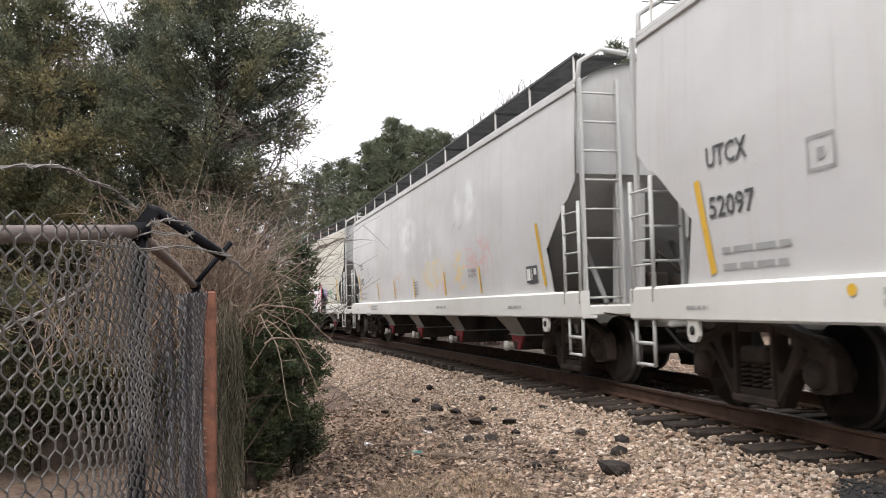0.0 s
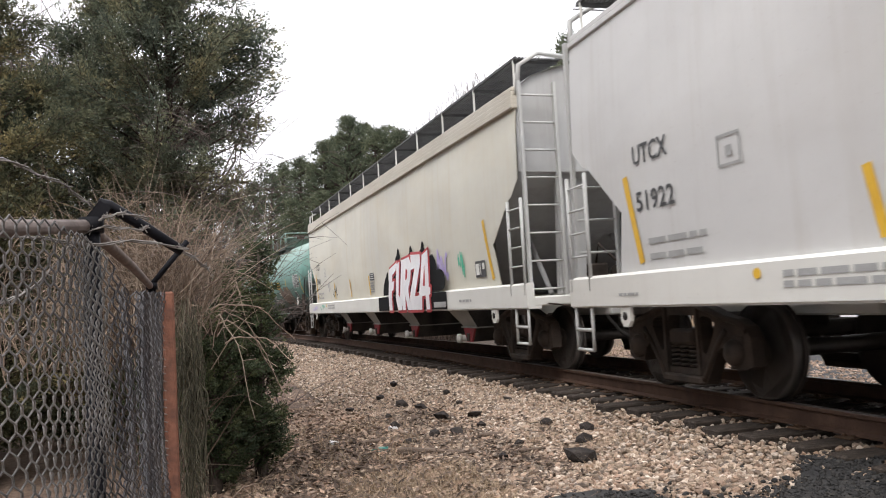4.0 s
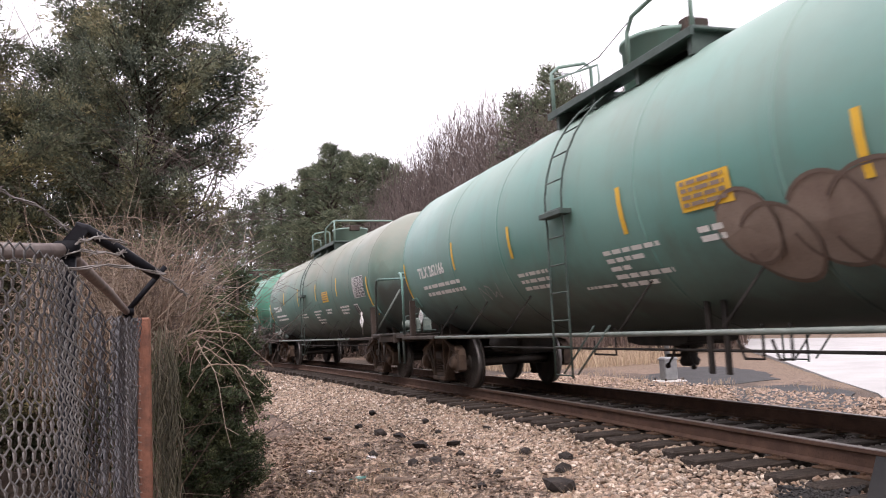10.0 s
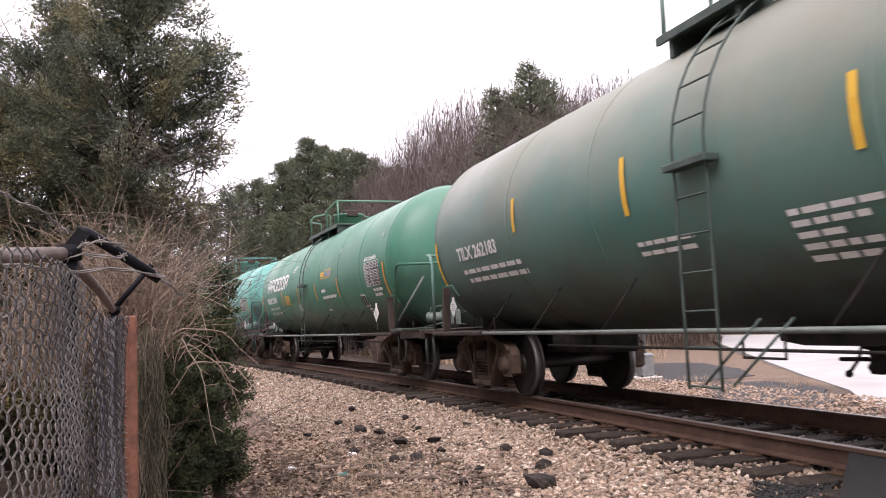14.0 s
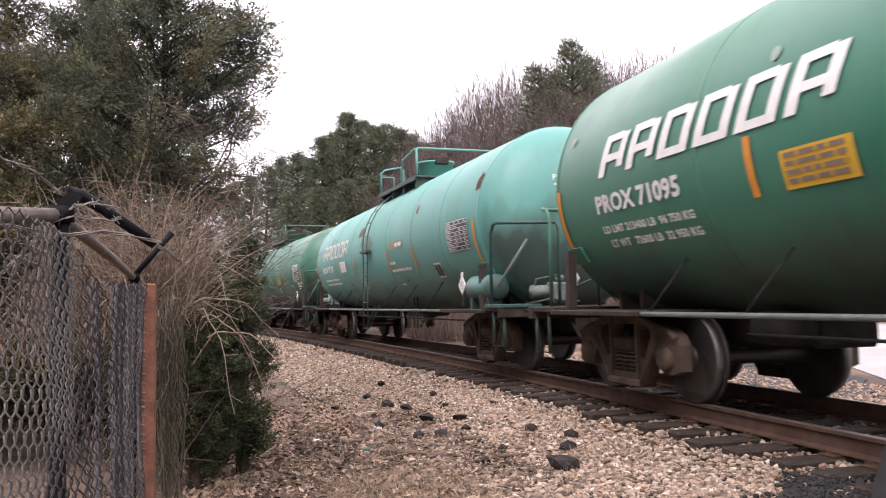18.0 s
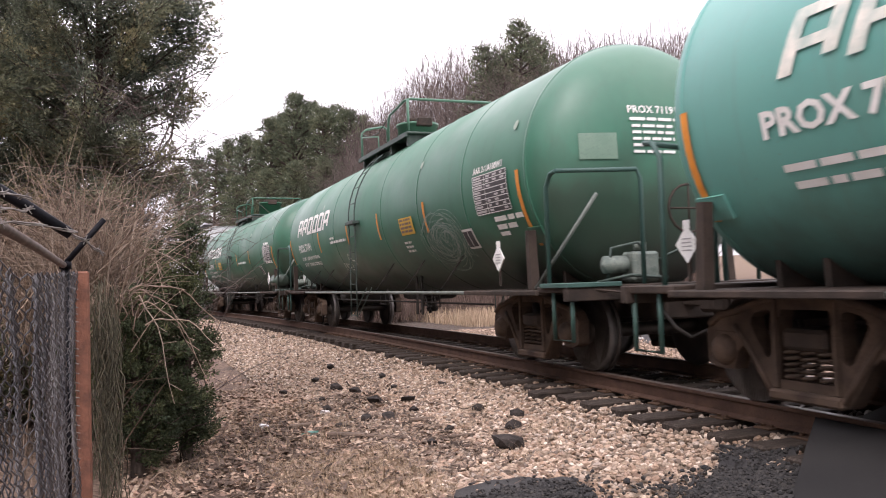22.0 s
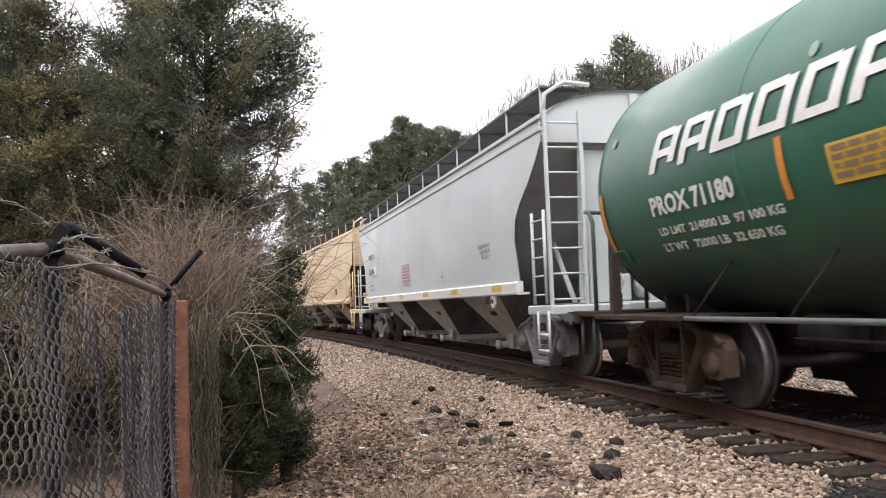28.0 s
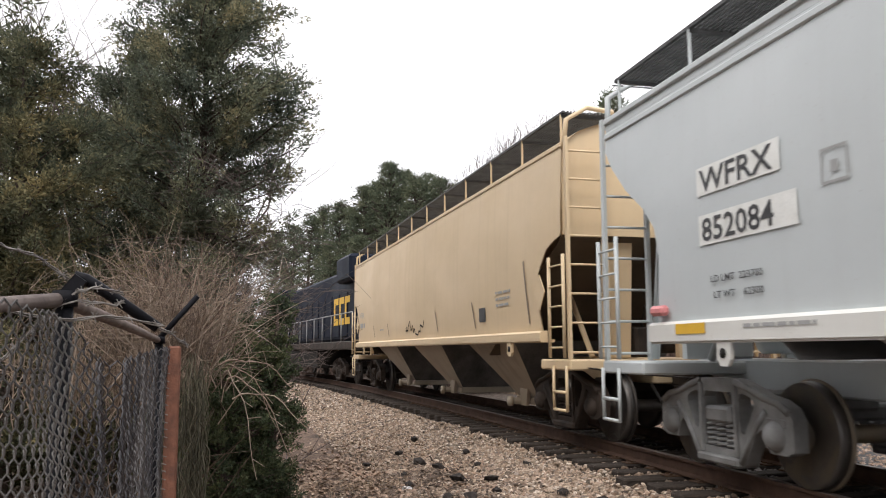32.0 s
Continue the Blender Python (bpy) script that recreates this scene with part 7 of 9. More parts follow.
for x, y, l, w, a in ((3.35, 8.85, 0.30, 0.05, 8), (2.45, 8.6, 0.42, 0.06, -25), (3.55, 7.75, 0.62, 0.025, 12), (2.2, 9.6, 0.5, 0.05, 30), (2.75, 8.3, 0.35, 0.04, -40), (3.0, 10.9, 0.25, 0.04, 60)):
    g = Geo()
    g.box(-l / 2, l / 2, -w, w * 0.8, 0, w * 1.1, w * 0.25)
    ob = tagged(part("wood_scrap", g, M_oldwood), "splintered piece of old timber on the gravel", "wood scrap", "timber scraps")
    ob.matrix_basis = pose(x, y, ground_z(x, y) + 0.015, 0, 3, a)
M_rubbish = surf("green_glass_litter", (0.05, 0.20, 0.17), (0.10, 0.30, 0.26), 9, 0.3)
for x, y, m, nm, lb in ((2.15, 9.1, M_rubbish, "bottle", "small green glass bottle in the litter"), (1.75, 9.9, M_spraywhite, "paper_cup", "crumpled white paper cup in the litter"), (2.55, 10.3, M_spraywhite, "paper_cup", "crumpled white paper cup in the litter")):
    g = Geo()
    if nm == "bottle":
        g.lathe([(0.0, -0.09), (0.03, -0.085), (0.03, 0.02), (0.012, 0.06), (0.012, 0.10), (0.0, 0.10)], 12, "y")
    else:
        g.lathe([(0.0, -0.05), (0.028, -0.05), (0.042, 0.05), (0.038, 0.05), (0.02, -0.03)], 12, "y")
    ob = tagged(part(nm, g, m), lb, "litter", "roadside litter")
    ob.matrix_basis = pose(x, y, ground_z(x, y) + 0.035, 0, 0, 40 * x)

# dead leaves, twigs and straw


def flat_bits(n, xr, yr, l0, l1, wide, lift, seed, tilt=0.6):
    r = np.random.RandomState(seed)
    x, y = r.uniform(*xr, n), r.uniform(*yr, n)
    z = zs(x, y) + r.uniform(0.0, lift, n)
    l = r.uniform(l0, l1, n) / 2
    w = l * wide
    a, t = r.uniform(0, 6.283, n), r.uniform(-tilt, tilt, n)
    u = np.stack([np.cos(a) * np.cos(t), np.sin(a) * np.cos(t), np.sin(t)], -1)
    s = r.uniform(-tilt, tilt, n)
    v = np.stack([-np.sin(a) * np.cos(s), np.cos(a) * np.cos(s), np.sin(s)], -1)
    c = np.stack([x, y, z + 0.02], -1)
    q = np.stack([c - u * l[:, None], c - v * w[:, None] + u * l[:, None] * 0.15, c + u * l[:, None], c + v * w[:, None] + u * l[:, None] * 0.15], 1).reshape(-1, 3)
    return q, np.arange(n * 4).reshape(-1, 4)


M_leaf = island("dead_leaves", [(0.30, 0.195, 0.14), (0.42, 0.295, 0.21), (0.20, 0.13, 0.098), (0.50, 0.385, 0.285), (0.36, 0.25, 0.185)], 0.9, 50, 0.0)
M_straw = island("dry_straw", [(0.37, 0.275, 0.185), (0.46, 0.355, 0.245), (0.28, 0.20, 0.135), (0.42, 0.315, 0.225)], 0.9, 50, 0.0)
stuff("dead_leaves", quick_mesh("dead_leaves", *merge(flat_bits(9000, (0.2, 2.6), (4.5, 13), 0.04, 0.09, 0.55, 0.03, 1), flat_bits(5000, (-3.5, 2.2), (2.5, 16), 0.05, 0.10, 0.55, 0.05, 2), flat_bits(2600, (2.2, 3.6), (5.5, 16), 0.03, 0.07, 0.5, 0.045, 3)), M_leaf), "brown dead leaves covering the ground", "leaf litter")
M_rot = island("dark_rotten_wood", [(0.035, 0.025, 0.019), (0.10, 0.072, 0.055), (0.16, 0.115, 0.088), (0.055, 0.040, 0.032)], 0.95, 40, 0.0)
stuff("wood_chips", quick_mesh("wood_chips", *merge(flat_bits(2600, (1.5, 3.4), (6.4, 11.5), 0.05, 0.20, 0.20, 0.06, 31, 0.3), flat_bits(900, (2.4, 4.0), (7, 13), 0.04, 0.13, 0.3, 0.06, 32, 0.5), flat_bits(1500, (0.8, 2.0), (6.5, 10.5), 0.05, 0.16, 0.3, 0.05, 33, 0.4)), M_rot), "dark rotten wood chips and bark among the gravel", "wood chips")
stuff("fallen_twig_litter", quick_mesh("twigs", *flat_bits(2600, (0.5, 3.2), (5, 14), 0.12, 0.5, 0.025, 0.05, 4, 0.12), M_oldwood), "fallen grey twigs on the ground", "twigs")


def blades(n, xr, yr, h0, h1, w, seed, lean=0.5, clumps=0):
    r = np.random.RandomState(seed)
    if clumps:
        cx, cy = r.uniform(*xr, clumps), r.uniform(*yr, clumps)
        k = r.randint(0, clumps, n)
        x, y = cx[k] + r.normal(0, 0.12, n), cy[k] + r.normal(0, 0.12, n)
    else:
        x, y = r.uniform(*xr, n), r.uniform(*yr, n)
    z = zs(x, y)
    h = r.uniform(h0, h1, n)
    a, b = r.uniform(0, 6.283, n), r.uniform(0, 6.283, n)
    ln = h * r.uniform(0.1, lean, n)
    dx, dy = np.cos(a) * ln, np.sin(a) * ln
    wx, wy = np.cos(b) * w, np.sin(b) * w
    p0 = np.stack([x - wx, y - wy, z], -1)
    p1 = np.stack([x + wx, y + wy, z], -1)
    p2 = np.stack([x + wx * 0.7 + dx * 0.4, y + wy * 0.7 + dy * 0.4, z + h * 0.6], -1)
    p3 = np.stack([x - wx * 0.7 + dx * 0.4, y - wy * 0.7 + dy * 0.4, z + h * 0.6], -1)
    p4 = np.stack([x + dx, y + dy, z + h], -1)
    v = np.stack([p0, p1, p2, p3, p4, p4 + 1e-4], 1).reshape(-1, 3)
    i = (np.arange(n) * 6)[:, None]
    f = np.concatenate([i + np.array([[0, 1, 2, 3]]), i + np.array([[3, 2, 4, 5]])])
    return v, f


stuff("dry_grass", quick_mesh("dry_grass", *merge(blades(5200, (1.5, 2.7), (5.9, 7.8), 0.04, 0.12, 0.003, 11, 1.2), blades(1200, (0.7, 2.6), (7, 11), 0.06, 0.2, 0.003, 12, 1.0, 60), blades(500, (3.4, 4.4), (6.5, 9), 0.05, 0.15, 0.002, 13, 1.0, 14)), M_straw), "patches of short dry straw-coloured grass", "grass")
stuff("dry_grass", quick_mesh("dry_grass", *merge(blades(15000, (10.2, 17), (25, 44), 0.2, 0.65, 0.012, 14, 0.5), blades(900, (9.4, 12.0), (13, 22), 0.05, 0.18, 0.005, 15, 0.8, 60)), M_straw), "tall dry grass beyond the track", "grass")

# ---------------------------------------------------------------- road, asphalt and the mast base
M_road = surf("pale_worn_road", (0.27, 0.262, 0.25), (0.34, 0.33, 0.315), 0.8, 0.8, 0, 0.3, 0.006, 90)
M_asph = surf("dark_new_asphalt", (0.026, 0.025, 0.025), (0.050, 0.048, 0.046), 2.2, 0.8, 0, 0.5, 0.01, 80)
M_slab = surf("smooth_dark_asphalt", (0.015, 0.0145, 0.0145), (0.024, 0.023, 0.022), 1.2, 0.7, 0, 0.25, 0.004, 120)


def patch_sheet(name, outline, zf, mat, label, category, step=0.35, rough=0.0, seed=1):
    """A thin raised sheet with an outline, following a height."""
    r = random.Random(seed)
    bm = bmesh.new()
    n, pts = len(outline), []
    for i in range(n):
        (x0, y0), (x1, y1) = outline[i], outline[(i + 1) % n]
        k = max(1, int(math.hypot(x1 - x0, y1 - y0) / step))
        for j in range(k):
            t = j / k
            pts.append((x0 + (x1 - x0) * t + r.uniform(-rough, rough), y0 + (y1 - y0) * t + r.uniform(-rough, rough)))
    top = [bm.verts.new((x, y, zf(x, y))) for x, y in pts]
    low = [bm.verts.new((x, y, zf(x, y) - 0.12)) for x, y in pts]
    bm.faces.new(top)
    m = len(pts)
    for i in range(m):
        bm.faces.new((top[i], low[i], low[(i + 1) % m], top[(i + 1) % m]))
    bmesh.ops.recalc_face_normals(bm, faces=bm.faces)
    bmesh.ops.triangulate(bm, faces=bm.faces)
    me = bpy.data.meshes.new(name)
    bm.to_mesh(me), bm.free()
    me.materials.append(mat)
    return tagged(new(name, me), label, category, kind="structure")


patch_sheet("road", [(8.0, 6.9), (12.0, 11.9), (13.8, 15.0), (16.4, 19.2), (19.7, 24.5), (24, 31.5), (34, 46), (60, 60), (60, 20), (30, 5), (8.0, -3)], lambda x, y: -0.425 + 0.004 * max(0, x - 12), M_road, "pale worn road beyond the track", "road", 4)
patch_sheet("pavement", [(5.32, 5.1), (5.32, -6), (1.5, -6), (3.3, 3.1), (4.1, 4.0)], lambda x, y: float(np.interp(x, [2.5, 4.6, 5.3], [-0.40, -0.12, -0.03])), M_slab, "smooth dark asphalt crossing apron beside the rail", "road", 0.4, 0.015, 3)
patch_sheet("pavement", [(5.50, 4.9), (6.80, 5.6), (6.80, -6), (5.50, -6)], lambda x, y: -0.03, M_slab, "dark asphalt between the rails", "road", 0.5, 0.01, 4)
patch_sheet("pavement", [(7.0, 5.9), (8.4, 7.4), (8.4, -4), (7.0, -6)], lambda x, y: float(np.interp(x, [7, 8.4], [-0.03, -0.40])), M_slab, "dark asphalt apron on the far side", "road", 0.5, 0.01, 5)
patch_sheet("pavement", [(10.2, 16.6), (11.6, 15.4), (13.2, 16.0), (14.9, 18.8), (15.6, 21.6), (14.4, 22.6), (12.8, 20.4), (11.2, 18.9)], lambda x, y: ground_z(x, y) + 0.02, M_asph, "spilled dark asphalt beside the track", "road", 0.5, 0.12, 6)
patch_sheet("pavement", [(8.9, 9.6), (10.6, 10.7), (12.2, 13.0), (12.4, 14.6), (11.0, 14.8), (9.6, 12.8)], lambda x, y: ground_z(x, y) + 0.02, M_asph, "spilled dark asphalt beside the track", "road", 0.4, 0.10, 7)
patch_sheet("pavement", [(4.75, 5.45), (5.15, 5.1), (4.1, 3.8), (3.3, 2.9), (2.9, 3.3), (3.5, 4.4), (4.3, 4.95)], lambda x, y: ground_z(x, y) + 0.07, M_asph, "crumbly black asphalt edge", "road", 0.12, 0.05, 8)
patch_sheet("pavement", [(2.6, 5.75), (2.9, 5.98), (3.2, 5.9), (3.5, 5.6), (3.4, 4.9), (2.6, 4.8)], lambda x, y: ground_z(x, y) + 0.065, M_asph, "crumbly black asphalt patch in the gravel", "road", 0.1, 0.05, 9)
rs = np.random.RandomState(4)
cs = []
for cx, cy, sx, n in ((4.2, 4.6, 0.32, 1500), (3.0, 5.35, 0.25, 1000), (4.85, 5.15, 0.14, 300), (3.6, 4.0, 0.45, 800)):
    v, f = stones(n, -0.5, 0.5, -0.5, 0.5, 0.010, 0.024, int(cx * 10))
    v = v.reshape(n, 12, 3)
    c = v.mean(1, keepdims=True)
    p = np.stack([rs.normal(cx, sx, n), rs.normal(cy, sx * 0.7, n)], -1)
    v = v - c
    v[..., 0] += p[:, None, 0]
    v[..., 1] += p[:, None, 1]
    v[..., 2] += (zs(p[:, 0], p[:, 1]) + 0.075)[:, None]
    cs.append((v.reshape(-1, 3), f))
M_crumb = island("asphalt_crumbs", [(0.02, 0.02, 0.02), (0.045, 0.042, 0.04), (0.03, 0.03, 0.03), (0.06, 0.055, 0.05)], 0.9, 60)
stuff("asphalt_crumbs", quick_mesh("asphalt_crumbs", *merge(*cs), M_crumb), "loose crumbs of black asphalt", "asphalt crumbs")

M_galv = surf("galvanised_steel", (0.17, 0.173, 0.173), (0.25, 0.25, 0.246), 6, 0.5, 0.5, 0.1)
mast = thing("crossing_signal_mast", "grey galvanised crossing signal mast on a concrete base", "signal mast")
mast.matrix_basis = pose(11.25, 17.4, -0.45) @ Matrix.Diagonal((0.9, 0.9, 0.9, 1))
g = Geo()
g.box(-0.34, 0.34, -0.34, 0.34, -0.1, 0.07, 0.03)
part("base", g, surf("pale_concrete", (0.36, 0.35, 0.33), (0.46, 0.44, 0.41), 5, 0.9), mast)
g = Geo()
g.box(-0.19, 0.19, -0.15, 0.15, 0.07, 0.68, 0.03)
g.box(-0.21, 0.21, -0.17, 0.17, 0.60, 0.64, 0.01)
part("junction_box", g, M_galv, mast)
for sx in (-0.26, 0.26):
    for sy in (-0.26, 0.26):
        g = Geo()
        g.lathe([(0.0, 0.07), (0.025, 0.07), (0.025, 0.13), (0.0, 0.13)], 8, "z", (sx, sy, 0))
        part("bolt", g, M_truckdk, mast)
g = Geo()
g.tube([(0, 0, 0.6), (0, 0, 3.6)], 0.07, 12)
part("pole", g, M_galv, mast)

# ---------------------------------------------------------------- chain-link fence
M_wire = surf("worn_vinyl_wire", (0.020, 0.019, 0.019), (0.18, 0.168, 0.158), 1.6, 0.42, 0.0, 0.0)
M_post = surf("black_post", (0.004, 0.004, 0.006), (0.009, 0.009, 0.011), 5, 0.6, 0.0, 0.1)
M_vinyl = surf("black_vinyl_wire", (0.014, 0.014, 0.019), (0.105, 0.098, 0.098), 2.2, 0.42, 0.0, 0.0)
M_pipe = surf("weathered_brown_pipe", (0.12, 0.095, 0.085), (0.21, 0.17, 0.15), 9, 0.7, 0.3, 0.2)
M_barb = surf("old_galvanised_wire", (0.25, 0.23, 0.21), (0.085, 0.072, 0.065), 20, 0.6, 0.3, 0.0)
M_rustpost = surf("orange_rusty_post", (0.25, 0.112, 0.072), (0.12, 0.062, 0.047), 11, 0.85, 0, 0.5)
M_post.node_tree.nodes["Principled BSDF"].inputs["Specular IOR Level"].default_value = 0.12
for m_ in (M_wire, M_vinyl):
    m_.node_tree.nodes["Principled BSDF"].inputs["Specular IOR Level"].default_value = 0.4
fence = thing("chain_link_fence", "leaning black chain-link fence with bent barbed-wire arms", "fence")
LINEUP = [(-0.40, 0.80), (0.09, 2.64), (0.05, 5.64)]
TOPS = [1.30, 1.335, 1.27]
RAILZ = [1.10, 1.35, 1.275]


def fence_at(u):
    """Place along the fence, u metres from its near end: x, y, top."""
    for (a, b), (za, zb_) in zip(zip(LINEUP, LINEUP[1:]), zip(TOPS, TOPS[1:])):
        l = math.hypot(b[0] - a[0], b[1] - a[1])
        if u <= l or b is LINEUP[-1]:
            t = min(1.0, u / l)
            return a[0] + (b[0] - a[0]) * t, a[1] + (b[1] - a[1]) * t, za + (zb_ - za) * t
        u -= l


LEN = sum(math.hypot(b[0] - a[0], b[1] - a[1]) for a, b in zip(LINEUP, LINEUP[1:]))
SPAN1 = math.hypot(LINEUP[1][0] - LINEUP[0][0], LINEUP[1][1] - LINEUP[0][1])
rng = random.Random(6)
CELL, NEARCELL, FARCELL, ROW = 0.034, 0.019, 0.036, 0.038
low = -0.60


def mesh_wire(u0, cell, r, out, i):
    """One bent wire of the mesh, hooked into its neighbours; its ends stand up above the top."""
    y0 = fence_at(u0)[1]
    top = float(np.interp(y0, [0.8, 1.72, 2.27, 2.5, 2.62, 2.74, 2.9, 3.5, 5.0, 5.64], [1.17, 1.325, 1.325, 1.305, 1.26, 1.19, 1.165, 1.175, 1.215, 1.235]))
    top += 0.012 * noise.noise(Vector((u0 * 7, 3, 1))) - 0.012
    pts = []
    nx, ny = (0.966, -0.257) if u0 < SPAN1 else (1.0, 0.013)
    for k in range(2 * int((top - low) / ROW) + 1):
        # even steps are the bends, odd ones the middles, in turn before and behind
        side = (k // 2 + i) % 2
        z = top - k * ROW / 2 + 0.012
        if k % 2:
            u, lift = u0 + cell * 0.5, -0.0085 if side else 0.0085
        else:
            u, lift = u0 + (cell * 1.06 if side else -cell * 0.06), 0.0
        x, y, _ = fence_at(max(0, min(LEN - 0.001, u)))
        w = u - SPAN1
        sway = 0.045 * max(0.0, math.sin(min(3.14, max(0.0, w * 2.2)))) + 0.03 * noise.noise(Vector((u * 1.3, z * 1.1, 4))) + 0.014 * noise.noise(Vector((u * 4, z * 3, 9)))
        if w > 0:
            sway += (0.016 * math.sin(w * 9.5 + 1.1 * z) + 0.012 * math.sin(w * 21 + 2.2 * z)) * min(1.0, w * 3)
        sway += 0.052 + lift
        pts.append((x + nx * sway, y + ny * sway + 0.2 * (sway - 0.052), z + 0.005 * noise.noise(Vector((u * 9, z * 9, 2)))))
    out.tube(pts, r, 4, False)


g, g_far = Geo(), Geo()
u = 0.75
n = 0
while u < SPAN1:
    step = CELL + (NEARCELL - CELL) * max(0.0, min(1.0, (u - 1.15) / 0.55))
    mesh_wire(u, step, 0.0030, g, n)
    u, n = u + step, n + 1
for i in range(int((LEN - SPAN1) / FARCELL)):
    mesh_wire(SPAN1 + i * FARCELL, FARCELL, 0.0029, g_far, i)
part("wire_mesh", g, M_wire, fence, "worn black chain-link wire mesh")["kind"] = "stuff"
part("wire_mesh", g_far, M_vinyl, fence, "sagging black chain-link wire mesh")["kind"] = "stuff"
for (x, y), zt, m in ((LINEUP[0], 1.15, M_post), (LINEUP[1], 1.36, M_post), (LINEUP[2], 1.28, M_post)):
    g = Geo()
    g.tube([(x, y, -0.75), (x + 0.01, y, zt)], 0.025, 12)
    g.lathe([(0.036, zt - 0.03), (0.036, zt + 0.015), (0.0, zt + 0.02)], 12, "z", (x + 0.01, y, 0))
    part("post", g, m, fence)
for k in range(2):
    (xa, ya), (xb, yb) = LINEUP[k], LINEUP[k + 1]
    g = Geo()
    g.tube([(xa, ya, RAILZ[k]), ((xa + xb) / 2 + 0.01, (ya + yb) / 2, (RAILZ[k] + RAILZ[k + 1]) / 2 + (0.03 if k == 0 else 0.0)), (xb, yb, RAILZ[k + 1])], 0.021, 10)
    part("top_rail", g, M_pipe, fence, "weathered brown top rail")
g = Geo()
g.prism([(0.062, 1.340), (0.098, 1.322), (0.160, 1.402), (0.128, 1.424)], 2.615, 2.655, "y")
g.tube([(0.120, 2.65, 1.418), (0.150, 2.66, 1.412), (0.24, 2.68, 1.352), (0.352, 2.71, 1.272)], 0.0185, 8, True, r1=0.0165)
part("barb_arm", g, M_post, fence, "bent black barbed-wire arm")
g = Geo()
g.tube([(0.05, 5.64, 1.27), (0.15, 5.62, 1.39), (0.29, 5.60, 1.555)], 0.018, 8)
part("barb_arm", g, M_post, fence, "black barbed-wire arm")
g = Geo()
g.box(0.105, 0.190, 5.67, 5.74, -0.75, 1.235, 0.012)
part("end_post", g, M_rustpost, fence, "orange-rusted square end post")
for k in range(34):
    z = -0.55 + k * 0.052 + 0.008 * math.sin(k * 5.0)
    g = Geo()
    g.tube([(0.085, 5.675, z - 0.012), (0.102, 5.655, z + 0.012), (0.128, 5.658, z + 0.004)], 0.0034, 4, False)
    part("tie_wire", g, M_barb, fence)


def barbed(pts, seed, turns=22):
    """A twisted two-strand wire with barbs."""
    r = random.Random(seed)
    out = Geo()
    P = [Vector(p) for p in pts]
    path = []
    for a, b in zip(P, P[1:]):
        n = max(3, int((b - a).length / 0.035))
        path += [a.lerp(b, k / n) + Vector((r.uniform(-1, 1), r.uniform(-1, 1), r.uniform(-1, 1))) * 0.0035 for k in range(n)]
    path.append(P[-1])
    for ph in (0, math.pi):
        out.tube([p + Vector((0.003 * math.cos(i * 0.9 + ph), 0, 0.003 * math.sin(i * 0.9 + ph))) for i, p in enumerate(path)], 0.0026, 4, False)
    for i in range(2, len(path) - 1, 3):
        p = path[i]
        for _ in range(3 if p.y < 3.0 else (2 if i % 9 == 2 else 0)):
            d = Vector((r.uniform(-1, 1), r.uniform(-0.4, 0.4), r.uniform(-1, 1))).normalized()
            out.tube([p - d * 0.014, p + d * 0.018], 0.0018, 3, False)
    return out


STRANDS = (((-0.40, 1.3, 1.30), (-0.06, 2.3, 1.49), (0.03, 2.55, 1.47), (0.075, 2.64, 1.435), (0.105, 2.65, 1.41)),
           ((-0.24, 2.2, 1.02), (-0.03, 2.58, 1.185), (0.025, 2.6, 1.265), (0.09, 2.60, 1.33), (0.14, 2.62, 1.348), (0.24, 2.65, 1.335), (0.256, 2.66, 1.352)),
           ((0.125, 2.60, 1.365), (0.16, 2.61, 1.378), (0.195, 2.63, 1.388), (0.258, 2.65, 1.370)),
           ((-0.20, 2.2, 1.29), (-0.05, 2.52, 1.312), (0.13, 2.58, 1.288), (0.21, 2.62, 1.30), (0.31, 2.68, 1.292), (0.37, 2.70, 1.278)),
           ((0.35, 2.71, 1.275), (0.40, 2.8, 1.245), (0.43, 2.86, 1.215)))
for k, pts in enumerate(STRANDS):
    part("barbed_wire", barbed(pts, k), M_barb, fence, "twisted old barbed wire")

# ---------------------------------------------------------------- plants
def twig_set(starts, rng, seg=6, r=0.006, droop=0.4, length=(0.8, 1.8), fan=0.7, side=2, up=1.0):
    g = Geo()
    for sx, sy, sz in starts:
        l = rng.uniform(*length)
        d = Vector((rng.gauss(0, fan), rng.gauss(0, fan), up * rng.uniform(0.6, 1.2))).normalized()
        p = Vector((sx, sy, sz))
        pts = [p.copy()]
        for k in range(seg):
            d = (d + Vector((rng.gauss(0, 0.12), rng.gauss(0, 0.12), -droop * (k / seg) * 0.5))).normalized()
            p = p + d * (l / seg)
            p.z = max(p.z, -0.62)
            pts.append(p.copy())
        g.tube(pts, r, 3, False, r1=r * 0.25)
        for _ in range(side):
            k = rng.randint(1, seg - 1)
            q = pts[k].copy()
            e = Vector((rng.gauss(0, 1), rng.gauss(0, 1), rng.gauss(0.3, 0.6))).normalized()
            sp = [q.copy()]
            for _ in range(3):
                e = (e + Vector((0, 0, -0.15 * droop))).normalized()
                q = q + e * l * 0.1
                sp.append(q.copy())
            g.tube(sp, r * 0.5, 3, False, r1=r * 0.2)
    return g


